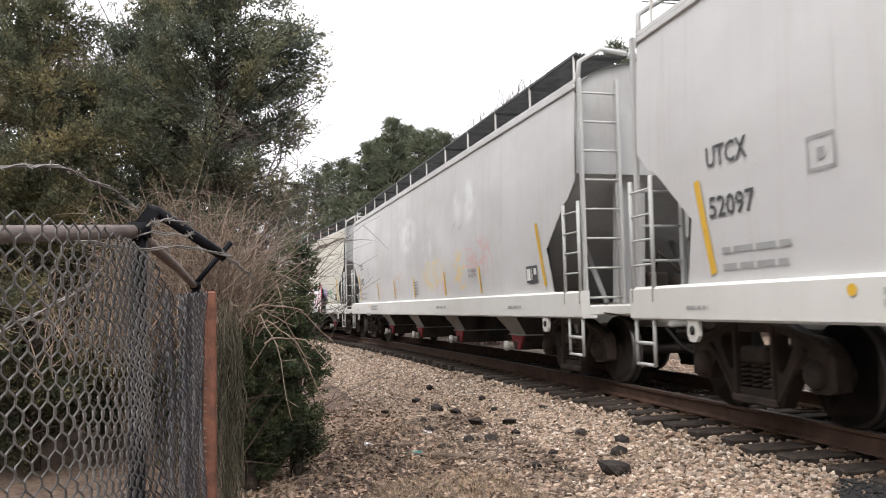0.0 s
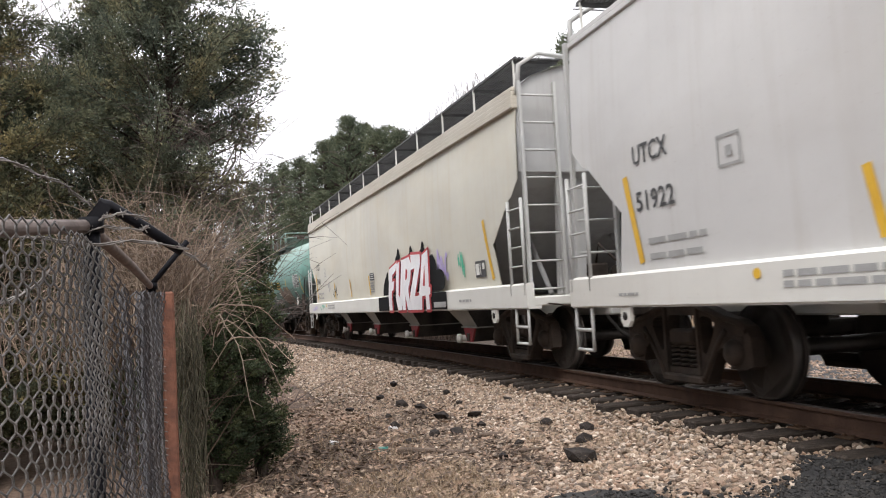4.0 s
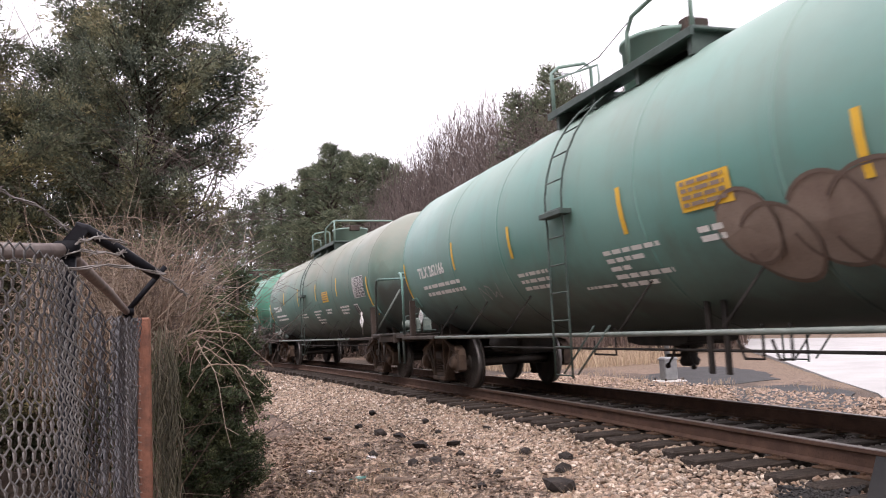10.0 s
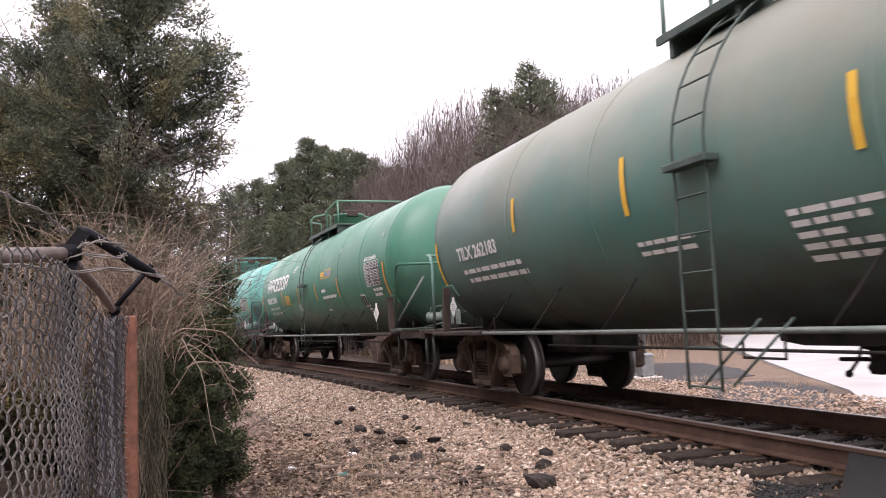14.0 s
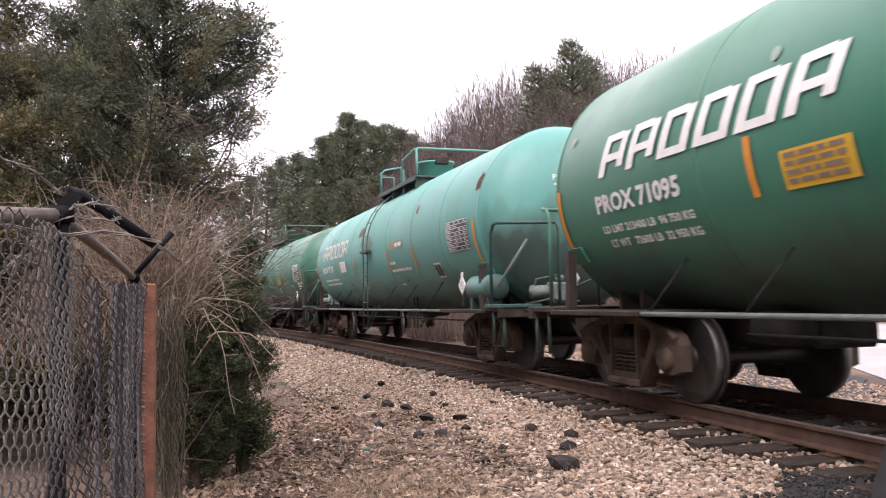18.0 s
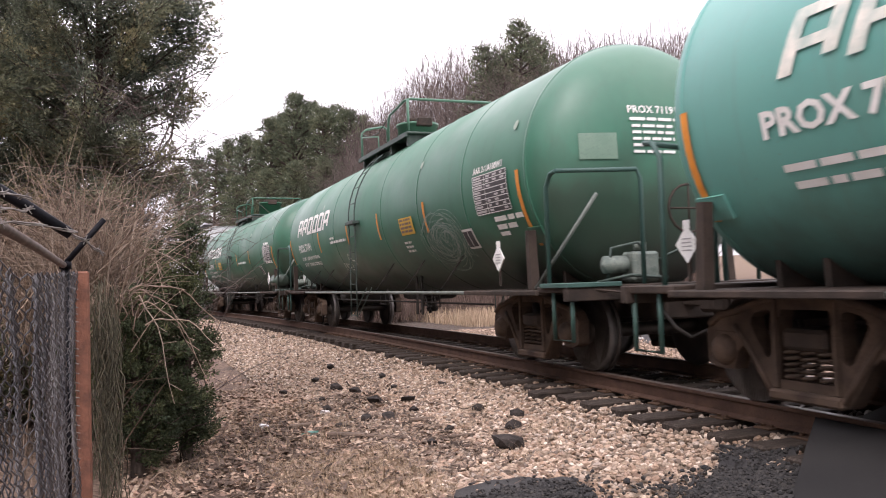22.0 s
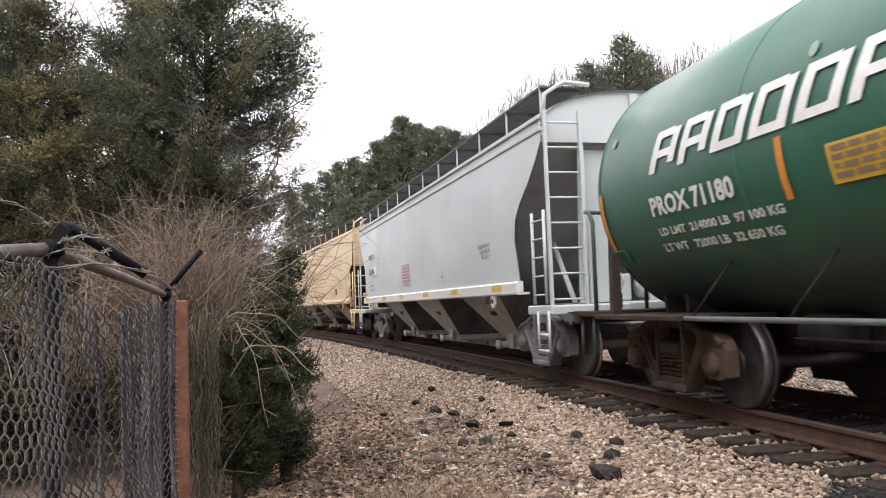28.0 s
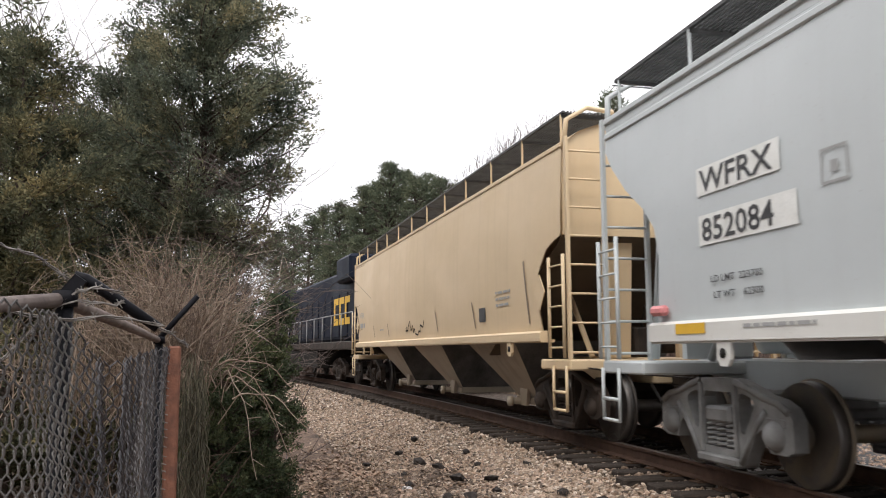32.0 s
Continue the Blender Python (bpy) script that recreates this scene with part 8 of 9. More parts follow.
M_twig = island("dry_brown_twigs", [(0.19, 0.14, 0.105), (0.28, 0.21, 0.155), (0.12, 0.088, 0.070), (0.36, 0.285, 0.22), (0.16, 0.118, 0.092)], 0.9, 30, 0.0)
M_barktwig = island("pale_twigs", [(0.22, 0.162, 0.125), (0.31, 0.24, 0.185), (0.14, 0.10, 0.078), (0.38, 0.31, 0.245)], 0.9, 30, 0.0)
M_vine = island("grey_green_vines", [(0.075, 0.070, 0.046), (0.15, 0.135, 0.095), (0.050, 0.046, 0.032), (0.20, 0.175, 0.13)], 0.9, 30, 0.0)
rng = random.Random(17)
bush = thing("dead_bush", "tangled leafless brown bush behind the fence", "bush")
g = twig_set([(rng.gauss(-0.04, 0.21), rng.gauss(6.8, 0.25), rng.uniform(0.8, 1.2)) for _ in range(310)], rng, 8, 0.0056, 0.35, (0.5, 1.2), 0.38, 5)
part("twig_mass", g, M_twig, bush)["kind"] = "stuff"
g = twig_set([(rng.gauss(0.20, 0.16), rng.gauss(6.4, 0.2), rng.uniform(0.95, 1.25)) for _ in range(7)], rng, 9, 0.0032, 2.4, (0.5, 0.9), 0.8, 2, 0.6)
part("twig_mass", g, M_twig, bush)["kind"] = "stuff"
g = twig_set([(rng.gauss(0.10, 0.17), rng.gauss(6.6, 0.22), rng.uniform(0.95, 1.25)) for _ in range(150)], rng, 8, 0.0050, 0.20, (0.5, 1.1), 0.42, 3)
part("twig_mass", g, M_barktwig, bush)["kind"] = "stuff"
g = twig_set([(rng.gauss(-0.5, 0.35), rng.gauss(7.2, 0.4), rng.uniform(0.6, 1.0)) for _ in range(190)], rng, 6, 0.0055, 0.5, (0.5, 1.1), 0.5, 3)
part("twig_mass", g, M_twig, bush)["kind"] = "stuff"
g = twig_set([(rng.gauss(-0.08, 0.16), rng.gauss(6.9, 0.3), -0.6) for _ in range(26)], rng, 6, 0.010, 0.3, (1.0, 1.7), 0.16, 2)
part("stem_mass", g, M_oldwood, bush)["kind"] = "stuff"
vines = thing("hanging_vines", "dead vines hanging over the fence's end", "vines")
g = Geo()
for _ in range(95):
    x, y = rng.gauss(0.268, 0.034), rng.gauss(5.98, 0.10)
    zt, zl = rng.uniform(0.75, 1.2), rng.uniform(-0.6, 0.6)
    pts, n = [], 10
    ox, oy, ph = rng.gauss(0, 0.03), rng.uniform(-0.1, 0.1), rng.uniform(0, 6.3)
    for k in range(n + 1):
        t = k / n
        pts.append((x + ox * t + 0.030 * math.sin(t * 7 + ph) + 0.018 * math.sin(t * 19 + 3 * ph) + rng.gauss(0, 0.006), y + oy * t + 0.03 * math.sin(t * 9 + ph * 2), zt + (zl - zt) * t))
    g.tube(pts, rng.uniform(0.002, 0.006), 3, False)
part("strand_mass", g, M_vine, vines)["kind"] = "stuff"
g = twig_set([(rng.gauss(0.5, 0.25), rng.gauss(5.7, 0.35), -0.6) for _ in range(22)], rng, 6, 0.0035, 1.6, (0.25, 0.6), 0.9, 1, 0.7)
part("strand_mass", g, M_vine, vines)["kind"] = "stuff"
# a few long pale twigs reaching out over the gravel
g = Geo()
for x, y, z, dx, dy, dz in ((0.42, 6.3, 1.08, 0.42, -0.1, -0.45), (0.46, 6.3, 1.0, 0.50, 0.05, -0.62), (0.40, 6.2, 1.1, 0.62, 0.1, -0.25), (0.35, 5.7, -0.3, 0.42, -0.1, 0.30), (0.30, 5.6, -0.45, 0.55, -0.1, -0.02), (0.44, 6.2, 1.05, 0.26, -0.1, -0.75), (0.5, 6.4, 0.85, 0.55, 0.0, -0.22)):
    pts = [(x + dx * t + 0.012 * math.sin(t * 11 + z), y + dy * t, z + dz * t ** 1.5 + 0.10 * math.sin(t * 3.14) + 0.012 * math.sin(t * 14)) for t in [k / 9 for k in range(10)]]
    g.tube(pts, 0.0065, 4, False, r1=0.0025)
    for k in (3, 5, 6, 8):
        a = Vector(pts[k])
        g.tube([a, a + Vector((rng.uniform(0.02, 0.10), 0.02, rng.uniform(-0.10, 0.08)))], 0.003, 3, False)
part("twig_mass", g, M_barktwig, bush)["kind"] = "stuff"


def sprigs(centres, r, count, l0, l1, width, seed, droop=0.25):
    """Small leafy sprays round centres: each a folded narrow blade."""
    rs = np.random.RandomState(seed)
    c = np.asarray(centres)
    n = len(c) * count
    cc = np.repeat(c, count, 0) + rs.normal(0, 1, (n, 3)) * np.asarray(r) * 0.5
    d = rs.normal(0, 1, (n, 3))
    d[:, 2] = d[:, 2] * 0.7 - droop
    d /= np.linalg.norm(d, axis=1)[:, None]
    s = np.cross(d, rs.normal(0, 1, (n, 3)))
    s /= np.linalg.norm(s, axis=1)[:, None] + 1e-9
    l = rs.uniform(l0, l1, n)[:, None]
    w = l * width
    q = np.stack([cc, cc + d * l * 0.45 + s * w, cc + d * l, cc + d * l * 0.45 - s * w], 1)
    return q.reshape(-1, 3), np.arange(n * 4).reshape(-1, 4)


def plumes(bases, axes, lengths, fat, count, l0, l1, width, seed):
    """Feathery plumes: thin blades round a short axis, full at its foot and pointed at its tip."""
    rs = np.random.RandomState(seed)
    c, ax = np.asarray(bases, float), np.asarray(axes, float)
    n = len(c) * count
    t = (rs.rand(n) ** 0.8)[:, None]
    A, L = np.repeat(ax, count, 0), np.repeat(np.asarray(lengths, float), count)[:, None]
    out = rs.normal(0, 1, (n, 3))
    out -= A * (out * A).sum(1)[:, None]
    out /= np.linalg.norm(out, axis=1)[:, None] + 1e-9
    r = fat * L * (1.05 - t) ** 0.8 * np.sqrt(rs.rand(n))[:, None]
    p = np.repeat(c, count, 0) + A * t * L + out * r
    d = A * 0.9 + out * 0.55 + rs.normal(0, 0.38, (n, 3))
    d /= np.linalg.norm(d, axis=1)[:, None]
    s = np.cross(d, rs.normal(0, 1, (n, 3)))
    s /= np.linalg.norm(s, axis=1)[:, None] + 1e-9
    l = rs.uniform(l0, l1, n)[:, None] * (1.15 - 0.45 * t)
    w = l * width
    q = np.stack([p, p + d * l * 0.5 + s * w, p + d * l, p + d * l * 0.5 - s * w], 1)
    return q.reshape(-1, 3), np.arange(n * 4).reshape(-1, 4)


M_bark = surf("grey_brown_bark", (0.045, 0.034, 0.028), (0.10, 0.078, 0.064), 6, 0.95, 0, 0.7, 0.03, 30, (3, 3, 0.5))


def foliage(name, dark, mid, light, clump, translucent=0.3):
    """Small sprays: colour by clump, and again spray by spray."""
    m, nt, b = base_mat(name, 0.8)
    n = noise_tex(nt, clump, 3)
    r = nt.nodes.new("ShaderNodeValToRGB")
    el = r.color_ramp.elements
    el[0].position, el[0].color = 0.36, (*dark, 1)
    el[1].position, el[1].color = 0.64, (*light, 1)
    e = el.new(0.5)
    e.color = (*mid, 1)
    nt.links.new(n, r.inputs[0])
    gi = nt.nodes.new("ShaderNodeNewGeometry")
    v = ramp_pair(nt, (0.55, 0.58, 0.55), (1.45, 1.40, 1.3), 0.0, 1.0)
    nt.links.new(gi.outputs["Random Per Island"], v.inputs[0])
    mm = nt.nodes.new("ShaderNodeMix")
    mm.data_type, mm.blend_type = "RGBA", "MULTIPLY"
    mm.inputs[0].default_value = 1.0
    nt.links.new(r.outputs[0], mm.inputs[6])
    nt.links.new(v.outputs[0], mm.inputs[7])
    nt.links.new(mm.outputs[2], b.inputs["Base Color"])
    tl = nt.nodes.new("ShaderNodeBsdfTranslucent")
    nt.links.new(mm.outputs[2], tl.inputs[0])
    ms = nt.nodes.new("ShaderNodeMixShader")
    ms.inputs[0].default_value = translucent
    nt.links.new(b.outputs[0], ms.inputs[1])
    nt.links.new(tl.outputs[0], ms.inputs[2])
    nt.links.new(ms.outputs[0], nt.nodes["Material Output"].inputs[0])
    return m


M_cedar = foliage("olive_cedar_foliage", (0.070, 0.082, 0.062), (0.118, 0.122, 0.078), (0.215, 0.182, 0.098), 1.9, 0.4)
M_tallcedar = foliage("blue_green_cedar_foliage", (0.088, 0.106, 0.090), (0.136, 0.152, 0.112), (0.222, 0.206, 0.130), 1.7, 0.4)
M_shrub = foliage("dark_cedar_foliage", (0.042, 0.056, 0.036), (0.066, 0.082, 0.046), (0.115, 0.125, 0.064), 3.0, 0.3)
M_pine = foliage("pine_needles", (0.072, 0.088, 0.064), (0.104, 0.120, 0.082), (0.146, 0.156, 0.100), 0.35, 0.35)
M_bare = surf("bare_branch", (0.088, 0.070, 0.063), (0.155, 0.125, 0.113), 4, 0.95, 0, 0.0)


def cedar(label, x, y, prof, seed, limbs, per, mat=None, lean=0.0, sp=(0.03, 0.068), plume=0.56, count=130):
    """prof: (height, crown radius) from the ground up."""
    rng = random.Random(seed)
    tree = thing("cedar_tree", label, "tree")
    z0 = ground_z(x, y)
    tree.matrix_basis = pose(x, y, z0)
    top = prof[-1][0]
    g = Geo()
    g.tube([(lean * t, 0.06 * math.sin(t * 5), top * t - 0.1) for t in [k / 8 for k in range(9)]], 0.07, 9, True, r1=0.012)
    part("trunk", g, M_bark, tree)
    g = Geo()
    feet, axes, lengths = [], [], []
    hs, rs_ = [p[0] for p in prof], [p[1] for p in prof]
    for k in range(limbs):
        h = prof[0][0] + (top - prof[0][0]) * ((k + rng.random()) / limbs) ** 0.9
        R = float(np.interp(h, hs, rs_)) * rng.choice((0.5, 0.7, 0.85, 0.95, 1.0, 1.12)) * rng.uniform(0.92, 1.06)
        a = rng.uniform(0, 2 * math.pi)
        rise = rng.uniform(0.35, 1.0)
        pts = []
        for j in range(7):
            t = j / 6
            pts.append(Vector((lean * h / top + R * t * math.cos(a + 0.3 * t), R * t * math.sin(a + 0.3 * t), h - 0.45 * R + R * (rise * t - 0.25 * t * t) + 0.04 * rng.uniform(-1, 1))))
        g.tube(pts, 0.018 * (0.4 + R / 2), 4, False, r1=0.003)
        away = Vector((math.cos(a + 0.3), math.sin(a + 0.3), 0))
        for q in range(2 + int(per * R)):
            t = 1.0 if q == 0 else rng.uniform(0.22, 0.95)
            p = pts[min(5, int(t * 6))].lerp(pts[min(6, int(t * 6) + 1)], (t * 6) % 1)
            ax = (away * rng.uniform(0.2, 1.0) + Vector((rng.gauss(0, 0.55), rng.gauss(0, 0.55), rng.uniform(-0.15, 0.85)))).normalized()
            l = plume * rng.uniform(0.65, 1.25)
            feet.append(tuple(p - ax * l * 0.35))
            axes.append(tuple(ax))
            lengths.append(l)
            if rng.random() < 0.35:
                g.tube([p, p + ax * l * 0.8], 0.004, 3, False, r1=0.002)
    part("limb_mass", g, M_bark, tree)["kind"] = "stuff"
    v, f = plumes(feet, axes, lengths, 0.29, count, sp[0], sp[1], 0.20, seed + 3)
    part("crown", quick_mesh("crown", v, f, mat or M_cedar), None, tree)["kind"] = "stuff"
    return tree


cedar("tall dark green cedar with drooping sprays and dead lower limbs", 0.0, 10.6, [(2.2, 0.45), (3.0, 0.85), (3.6, 1.18), (4.3, 1.40), (5.0, 1.28), (5.6, 1.10), (6.4, 1.0), (7.2, 0.7), (8.5, 0.10)], 31, 215, 6.5, M_tallcedar)
cedar("dark green cedar with an open top", -0.95, 11.4, [(1.4, 1.0), (2.6, 1.5), (3.6, 1.45), (4.4, 1.0), (5.0, 0.6), (5.8, 0.15)], 37, 115, 6.0, M_tallcedar)
cedar("broad olive green cedar behind the fence", -1.85, 9.6, [(0.5, 1.0), (1.4, 1.6), (2.6, 1.7), (3.6, 1.3), (4.4, 0.8), (5.3, 0.15)], 32, 135, 6.0)
cedar("broad olive green cedar behind the fence", -3.5, 9.4, [(0.6, 1.0), (1.8, 1.7), (3.2, 1.6), (4.2, 1.1), (5.3, 0.15)], 33, 100, 5.5)
cedar("broad olive green cedar behind the fence", -2.5, 13.5, [(0.6, 1.2), (2.4, 1.9), (3.8, 1.6), (5.0, 1.0), (6.0, 0.2)], 36, 85, 5.0)
SP = (0.024, 0.052)
cedar("small dense dark cedar beside the gravel", 0.52, 8.45, [(0.18, 0.34), (0.5, 0.60), (1.1, 0.58), (1.6, 0.40), (2.1, 0.08)], 34, 105, 6.0, M_shrub, 0.05, SP, 0.27, 80)
cedar("slim young dark cedar beside the gravel", 0.84, 8.55, [(0.2, 0.20), (0.6, 0.34), (1.3, 0.30), (1.85, 0.20), (2.35, 0.05)], 39, 85, 6.0, M_shrub, 0.05, SP, 0.24, 70)
cedar("small dense dark cedar beside the gravel", 0.40, 8.1, [(0.22, 0.24), (0.6, 0.52), (1.1, 0.50), (1.7, 0.12)], 35, 80, 6.0, M_shrub, 0.0, SP, 0.27, 80)
for x, y, r, h, sd in ((-0.9, 11.6, 1.0, 2.2, 41), (-2.6, 12.0, 1.2, 2.2, 42), (-4.2, 11.5, 1.2, 2.2, 43), (-0.1, 9.3, 0.6, 1.5, 44)):
    cedar("low dark evergreen growth behind the fence", x, y, [(0.05, r * 0.7), (0.5, r), (h * 0.7, r * 0.7), (h, 0.12)], sd, 70, 5.0, M_shrub, 0.0, SP, 0.35, 80)
# dead lower limbs of the tall cedar
g = twig_set([(rng.gauss(0.45, 0.35), rng.gauss(10.3, 0.4), rng.uniform(0.7, 3.3)) for _ in range(330)], rng, 6, 0.0055, 0.5, (0.5, 1.35), 0.9, 3, 0.5)
dead = thing("dead_brush", "grey leafless brush under the cedars", "bush")
part("twig_mass", g, M_bare, dead)["kind"] = "stuff"
g = twig_set([(rng.uniform(-3.5, 1.2), rng.uniform(9, 14), rng.uniform(-0.5, 1.2)) for _ in range(320)], rng, 6, 0.008, 0.4, (0.8, 2.0), 0.6, 3)
part("twig_mass", g, M_bare, dead)["kind"] = "stuff"
g = twig_set([(rng.uniform(-0.9, 0.75), rng.uniform(12.5, 17), rng.uniform(-0.4, 1.7)) for _ in range(420)], rng, 6, 0.008, 0.35, (0.9, 1.8), 0.32, 4)
part("twig_mass", g, M_bare, dead)["kind"] = "stuff"


def bare_tree_mesh(seed, h, spread=0.55, levels=6):
    r = random.Random(seed)
    g = Geo()

    def grow(p, d, l, rad, lev):
        pts = [p.copy()]
        for k in range(4):
            d = (d + Vector((r.gauss(0, 0.09), r.gauss(0, 0.09), 0.04))).normalized()
            p = p + d * (l / 4)
            pts.append(p.copy())
        g.tube(pts, rad, 5 if lev > 2 else 3, False, r1=rad * 0.55)
        if lev == 0:
            return
        for k in range(r.choice((2, 3, 3))):
            e = (d + Vector((r.gauss(0, spread), r.gauss(0, spread), r.uniform(-0.1, 0.4)))).normalized()
            q = pts[r.choice((2, 3, 4, 4))]
            grow(q.copy(), e, l * r.uniform(0.55, 0.78), rad * 0.52, lev - 1)

    grow(Vector((0, 0, -0.3)), Vector((0, 0, 1)), h * 0.38, h * 0.0075, levels)
    return g.mesh("branch_crown", M_bare)


def pine_mesh(seed, h, bare=0.45, dense=150, width=0.17):
    r = random.Random(seed)
    centres, limbs = [], Geo()
    for k in range(dense):
        t = r.random() ** 0.8
        z = h * (bare + (1 - bare) * t)
        R = h * width * (1.05 - t) ** 0.55 * r.uniform(0.35, 1.1)
        a = r.uniform(0, 6.283)
        p = Vector((R * math.cos(a), R * math.sin(a), z + R * 0.25))
        if k % 3 == 0:
            limbs.tube([(0, 0, z - R * 0.15), tuple(p)], h * 0.004, 3, False)
        centres.append(tuple(p))
    limbs.tube([(0.02 * h * math.sin(t * 4), 0, h * t - 0.3 * (t == 0)) for t in [i / 7 for i in range(8)]], h * 0.015, 6, False, r1=h * 0.003)
    s = h * 0.036
    v, f = sprigs(centres, (s * 0.62, s * 0.62, s * 0.42), 30, s * 0.38, s * 0.85, 0.07, seed, -0.35)
    return limbs.mesh("trunk", M_bark), quick_mesh("crown", v, f, M_pine)


BARE = [bare_tree_mesh(200 + k, 12.0, 0.5 + 0.05 * k) for k in range(5)]
PINES = [pine_mesh(300 + k, 15.0, 0.34 + 0.05 * k, 270 + 25 * k, 0.15) for k in range(4)] + [pine_mesh(310, 15.0, 0.66, 110, 0.105)]
rng = random.Random(44)


def put_bare(x, y, h, k=None):
    t = thing("bare_tree", "leafless grey-brown deciduous tree", "tree", "bare trees on the slope")
    t.matrix_basis = pose(x, y, ground_z(x, y) - 0.1, 0, 0, rng.uniform(0, 360)) @ Matrix.Diagonal((h / 12, h / 12, h / 12, 1))
    part("branch_crown", BARE[rng.randrange(5) if k is None else k], None, t)


def put_pine(x, y, h, k=None):
    t = thing("pine_tree", "tall dark green pine with a ragged crown", "tree", "pines beyond the track")
    t.matrix_basis = pose(x, y, ground_z(x, y) - 0.1, 0, 0, rng.uniform(0, 360)) @ Matrix.Diagonal((h / 15, h / 15, h / 15, 1))
    tr, cr = PINES[rng.randrange(4) if k is None else k]
    part("trunk", tr, None, t)
    part("crown", cr, None, t)


# pine wood ahead; slope: rise of the tops over the distance
for sl, y, el in ((0.070, 74, 0.165), (0.085, 80, 0.175), (0.105, 72, 0.182), (0.118, 84, 0.175), (0.135, 70, 0.200), (0.150, 78, 0.205), (0.166, 68, 0.232), (0.182, 74, 0.222), (0.20, 66, 0.218), (0.215, 72, 0.222), (0.232, 66, 0.215), (0.25, 70, 0.21), (0.095, 60, 0.13), (0.13, 58, 0.14), (0.165, 56, 0.15), (0.20, 57, 0.155), (0.235, 58, 0.16), (0.275, 62, 0.20), (0.30, 66, 0.19), (0.05, 88, 0.15), (0.03, 92, 0.14)):
    x = 0.5 + sl * y
    put_pine(x, y, el * y + 1.2 - ground_z(x, y))
for sl, y, el, k in ((0.470, 38, 0.345, 4), (0.496, 39, 0.325, 4), (0.420, 39, 0.308, 4), (0.445, 38, 0.300, 4)):
    x = 0.5 + sl * y
    put_pine(x, y, el * y + 1.2 - ground_z(x, y), k)
# bare wood on the slope
for i in range(120):
    sl = rng.uniform(0.235, 0.74)
    y = rng.uniform(34, 62)
    el = float(np.interp(sl, [0.25, 0.30, 0.37, 0.44, 0.50, 0.60, 0.75], [0.20, 0.250, 0.295, 0.315, 0.33, 0.34, 0.36])) * rng.uniform(0.86, 1.07)
    x = 0.5 + sl * y
    put_bare(x, y, el * y + 1.2 - ground_z(x, y))
# bare trees behind the cedars
for x, y, h in ((-4.5, 19, 12), (-2.6, 22, 14), (-6.5, 17, 13), (-8, 22, 15), (-3.6, 27, 15), (-10, 18, 13), (-5, 33, 16)):
    put_bare(x, y, h)
# pines added left of and behind the camera, mostly unseen, to block low sky
for i in range(30):
    a = radians(rng.uniform(100, 262))
    r = rng.uniform(13, 24)
    x, y = 0.5 + r * math.cos(a), r * math.sin(a) * 1.0
    if abs(beside(x, y)) < 4:
        continue
    put_pine(x, y, rng.uniform(10, 15))
for i in range(16):
    put_pine(rng.uniform(-32, -9), rng.uniform(14, 70), rng.uniform(9, 14))
# more unseen pines behind the camera, added to cut light from the horizon
for i in range(12):
    put_pine(rng.uniform(12, 44), rng.uniform(-34, -16), rng.uniform(10, 15))

# brush along the foot of the slope
rs = np.random.RandomState(61)


for x, y, h in ((-1.3, 13.2, 8.6), (-2.3, 14.6, 9.2), (-0.75, 12.6, 7.8), (-3.3, 12.9, 8.4), (-1.8, 15.5, 9.6), (-1.0, 14.0, 8.2), (-1.6, 12.2, 7.6), (-2.9, 16, 10), (-0.4, 15.2, 8.0)):
    put_bare(x, y, h)


def brush(n, xr, yr, h0, h1, w, seed):
    r = np.random.RandomState(seed)
    y = r.uniform(*yr, n)
    x = 0.5 + r.uniform(*xr, n) * y
    z = zs(x, y)
    h = r.uniform(h0, h1, n)
    a, t = r.uniform(0, 6.283, n), np.abs(r.normal(0, 0.3, n))
    d = np.stack([np.cos(a) * np.sin(t), np.sin(a) * np.sin(t), np.cos(t)], -1)
    b = r.uniform(0, 6.283, n)
    s = np.stack([np.cos(b), np.sin(b), 0 * b], -1) * w
    p = np.stack([x, y, z + r.uniform(0, 0.6, n) * h0], -1)
    q = np.stack([p - s, p + s, p + d * h[:, None] + s * 0.25, p + d * h[:, None] - s * 0.25], 1)
    return q.reshape(-1, 3), np.arange(n * 4).reshape(-1, 4)


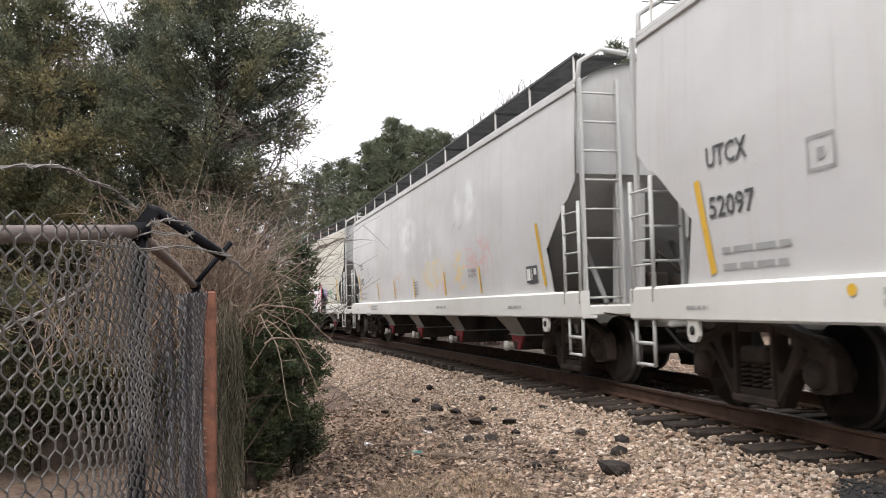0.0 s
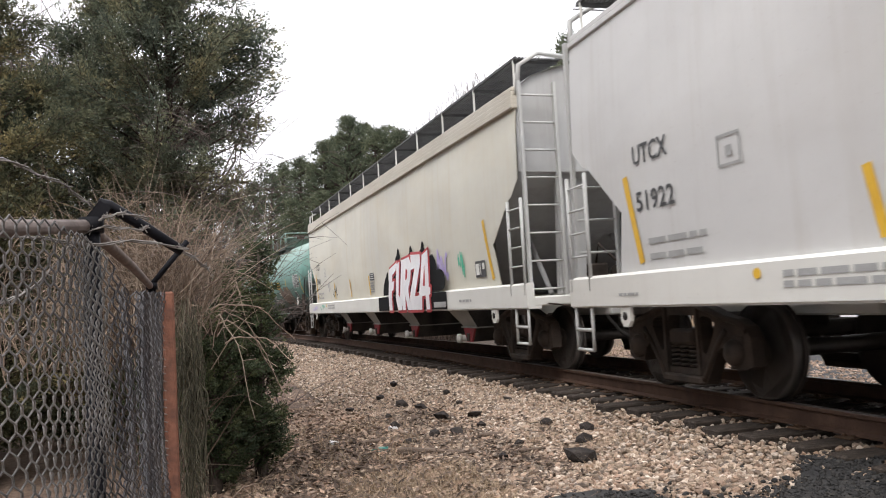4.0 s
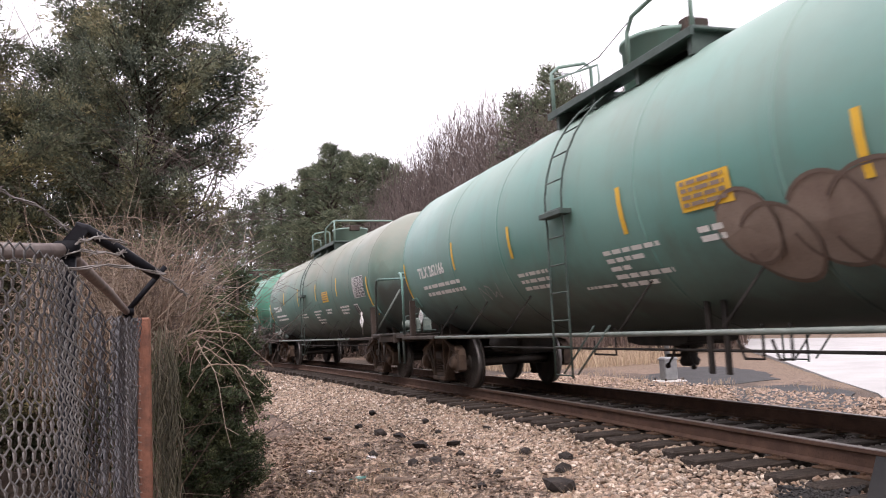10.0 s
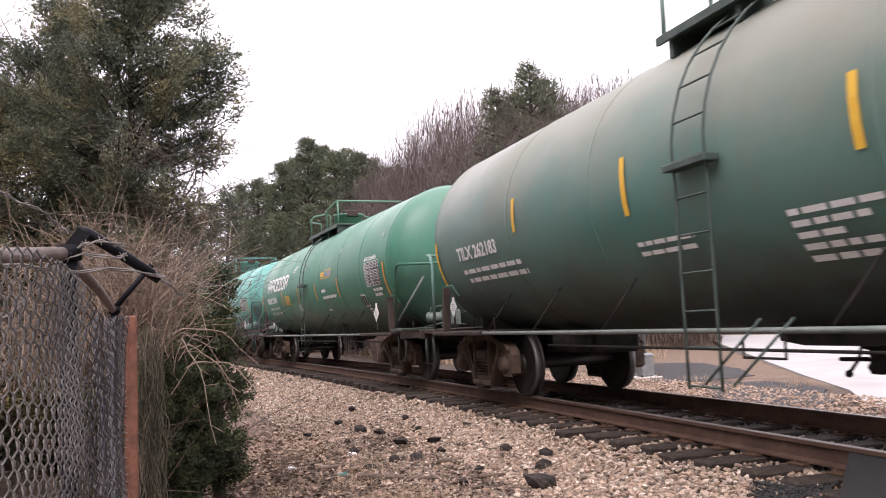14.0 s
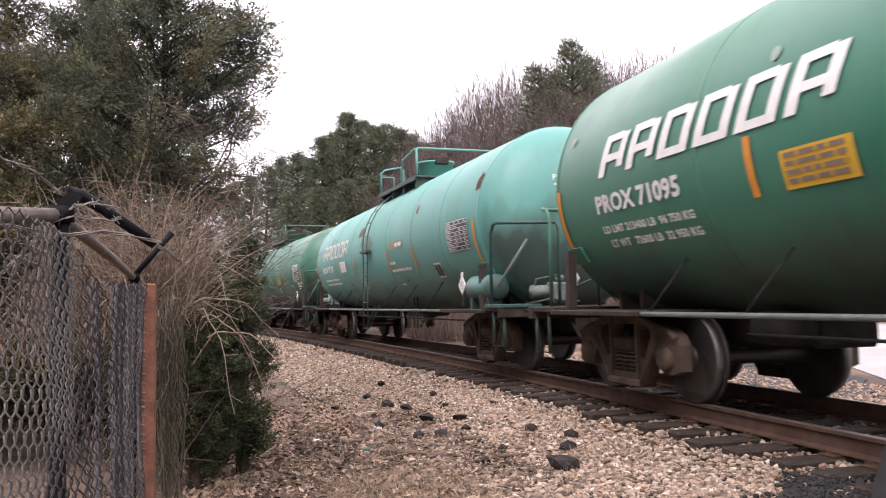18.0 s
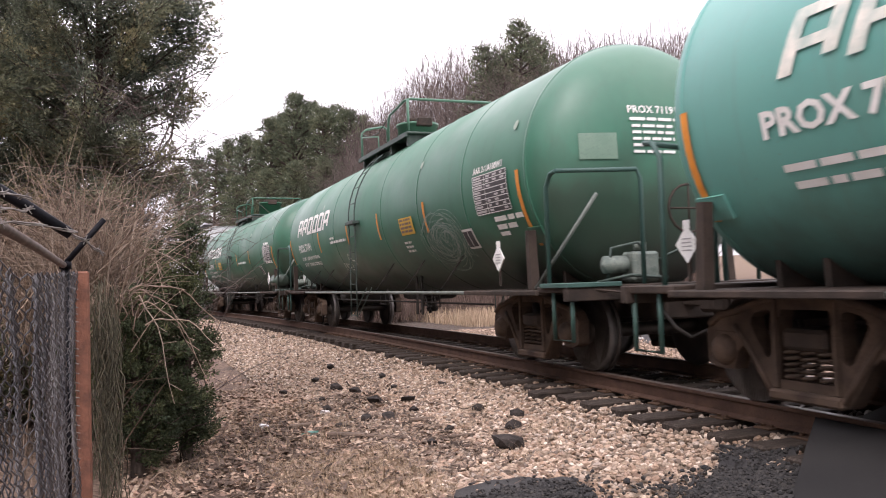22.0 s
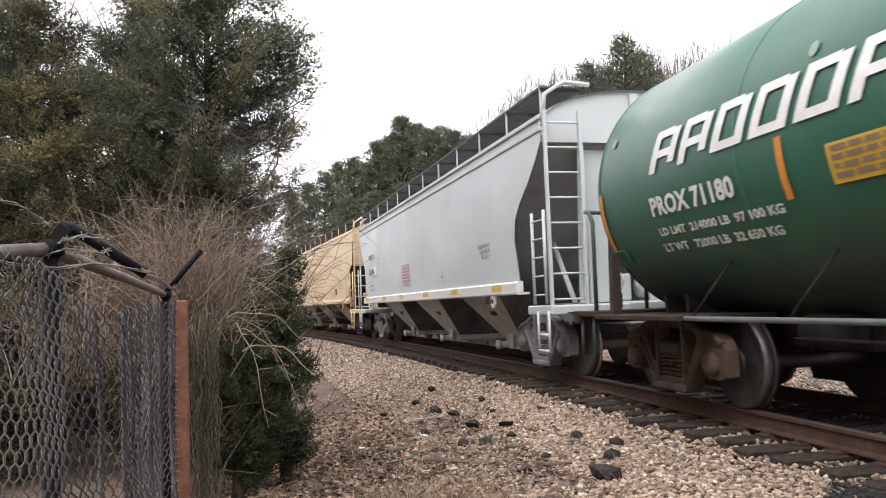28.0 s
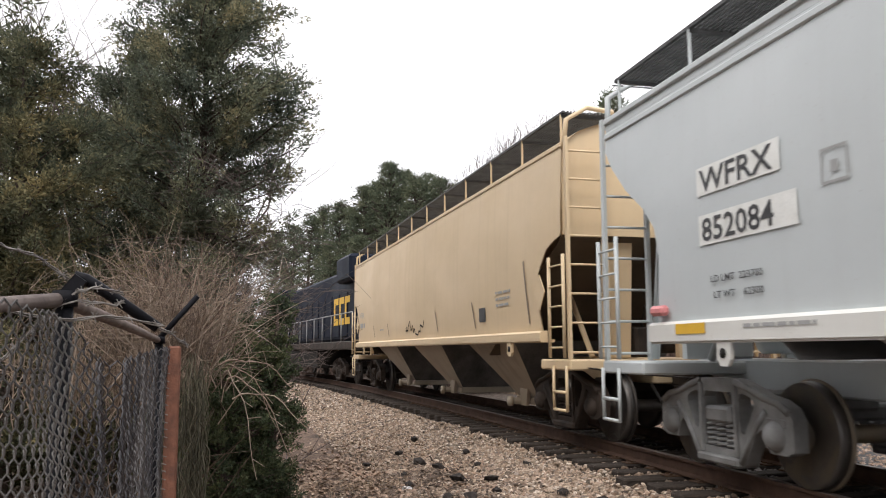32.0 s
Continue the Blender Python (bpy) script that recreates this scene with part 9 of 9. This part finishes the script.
def twig_wood(n, seed, y0, y1, w):
    """The fine upright twigs of a bare wood, thinning towards its uneven top."""
    r = np.random.RandomState(seed)
    y = r.uniform(y0, y1, n)
    sl = r.uniform(0.20, 0.75, n)
    x = 0.5 + sl * y
    el = np.interp(sl, [0.20, 0.25, 0.30, 0.37, 0.44, 0.50, 0.60, 0.75], [0.10, 0.195, 0.25, 0.292, 0.305, 0.315, 0.33, 0.35])
    top = el * y + 0.9 + 1.5 * np.sin(sl * 47 + y * 0.7) + 0.8 * np.sin(sl * 130 - y) - 2.0 * r.rand(n) ** 3
    z0 = zs(x, y)
    z = z0 + (top - z0) * (1 - r.rand(n) ** 0.95) * 0.95
    l = r.uniform(0.3, 1.2, n)
    a, t = r.uniform(0, 6.283, n), np.abs(r.normal(0, 0.75, n))
    d = np.stack([np.cos(a) * np.sin(t), np.sin(a) * np.sin(t), np.cos(t)], -1)
    b = r.uniform(0, 6.283, n)
    s = np.stack([np.cos(b), np.sin(b), 0 * b], -1) * w
    p = np.stack([x, y, z], -1)
    q = np.stack([p - s, p + s, p + d * l[:, None] + s * 0.25, p + d * l[:, None] - s * 0.25], 1)
    return q.reshape(-1, 3), np.arange(n * 4).reshape(-1, 4)


M_brush = island("brown_brush", [(0.10, 0.072, 0.060), (0.16, 0.115, 0.095), (0.075, 0.055, 0.048), (0.20, 0.145, 0.115), (0.13, 0.09, 0.08)], 0.95, 10, 0.0)
stuff("brush", quick_mesh("brush", *merge(brush(22000, (0.24, 0.75), (32, 60), 1.0, 5.5, 0.02, 1), brush(9000, (0.24, 0.52), (30, 36), 0.5, 1.8, 0.012, 2), brush(9000, (0.02, 0.26), (52, 80), 1.0, 6.0, 0.03, 3)), M_brush), "tangled brown brush at the foot of the slope", "brush")
stuff("brush", quick_mesh("brush", *merge(brush(14000, (-0.9, -0.02), (16, 34), 0.6, 3.2, 0.012, 4), brush(9000, (-0.30, -0.03), (34, 60), 1.0, 4.0, 0.02, 5)), M_brush), "tangled brown brush behind the cedars", "brush")

M_wood = island("bare_wood_twigs", [(0.078, 0.060, 0.055), (0.115, 0.090, 0.080), (0.058, 0.046, 0.043), (0.135, 0.105, 0.094)], 0.95, 10, 0.0)
stuff("bare_wood", quick_mesh("bare_wood", *merge(twig_wood(150000, 71, 40, 62, 0.019)), M_wood), "dense leafless grey-brown wood on the slope", "woodland")

motions()
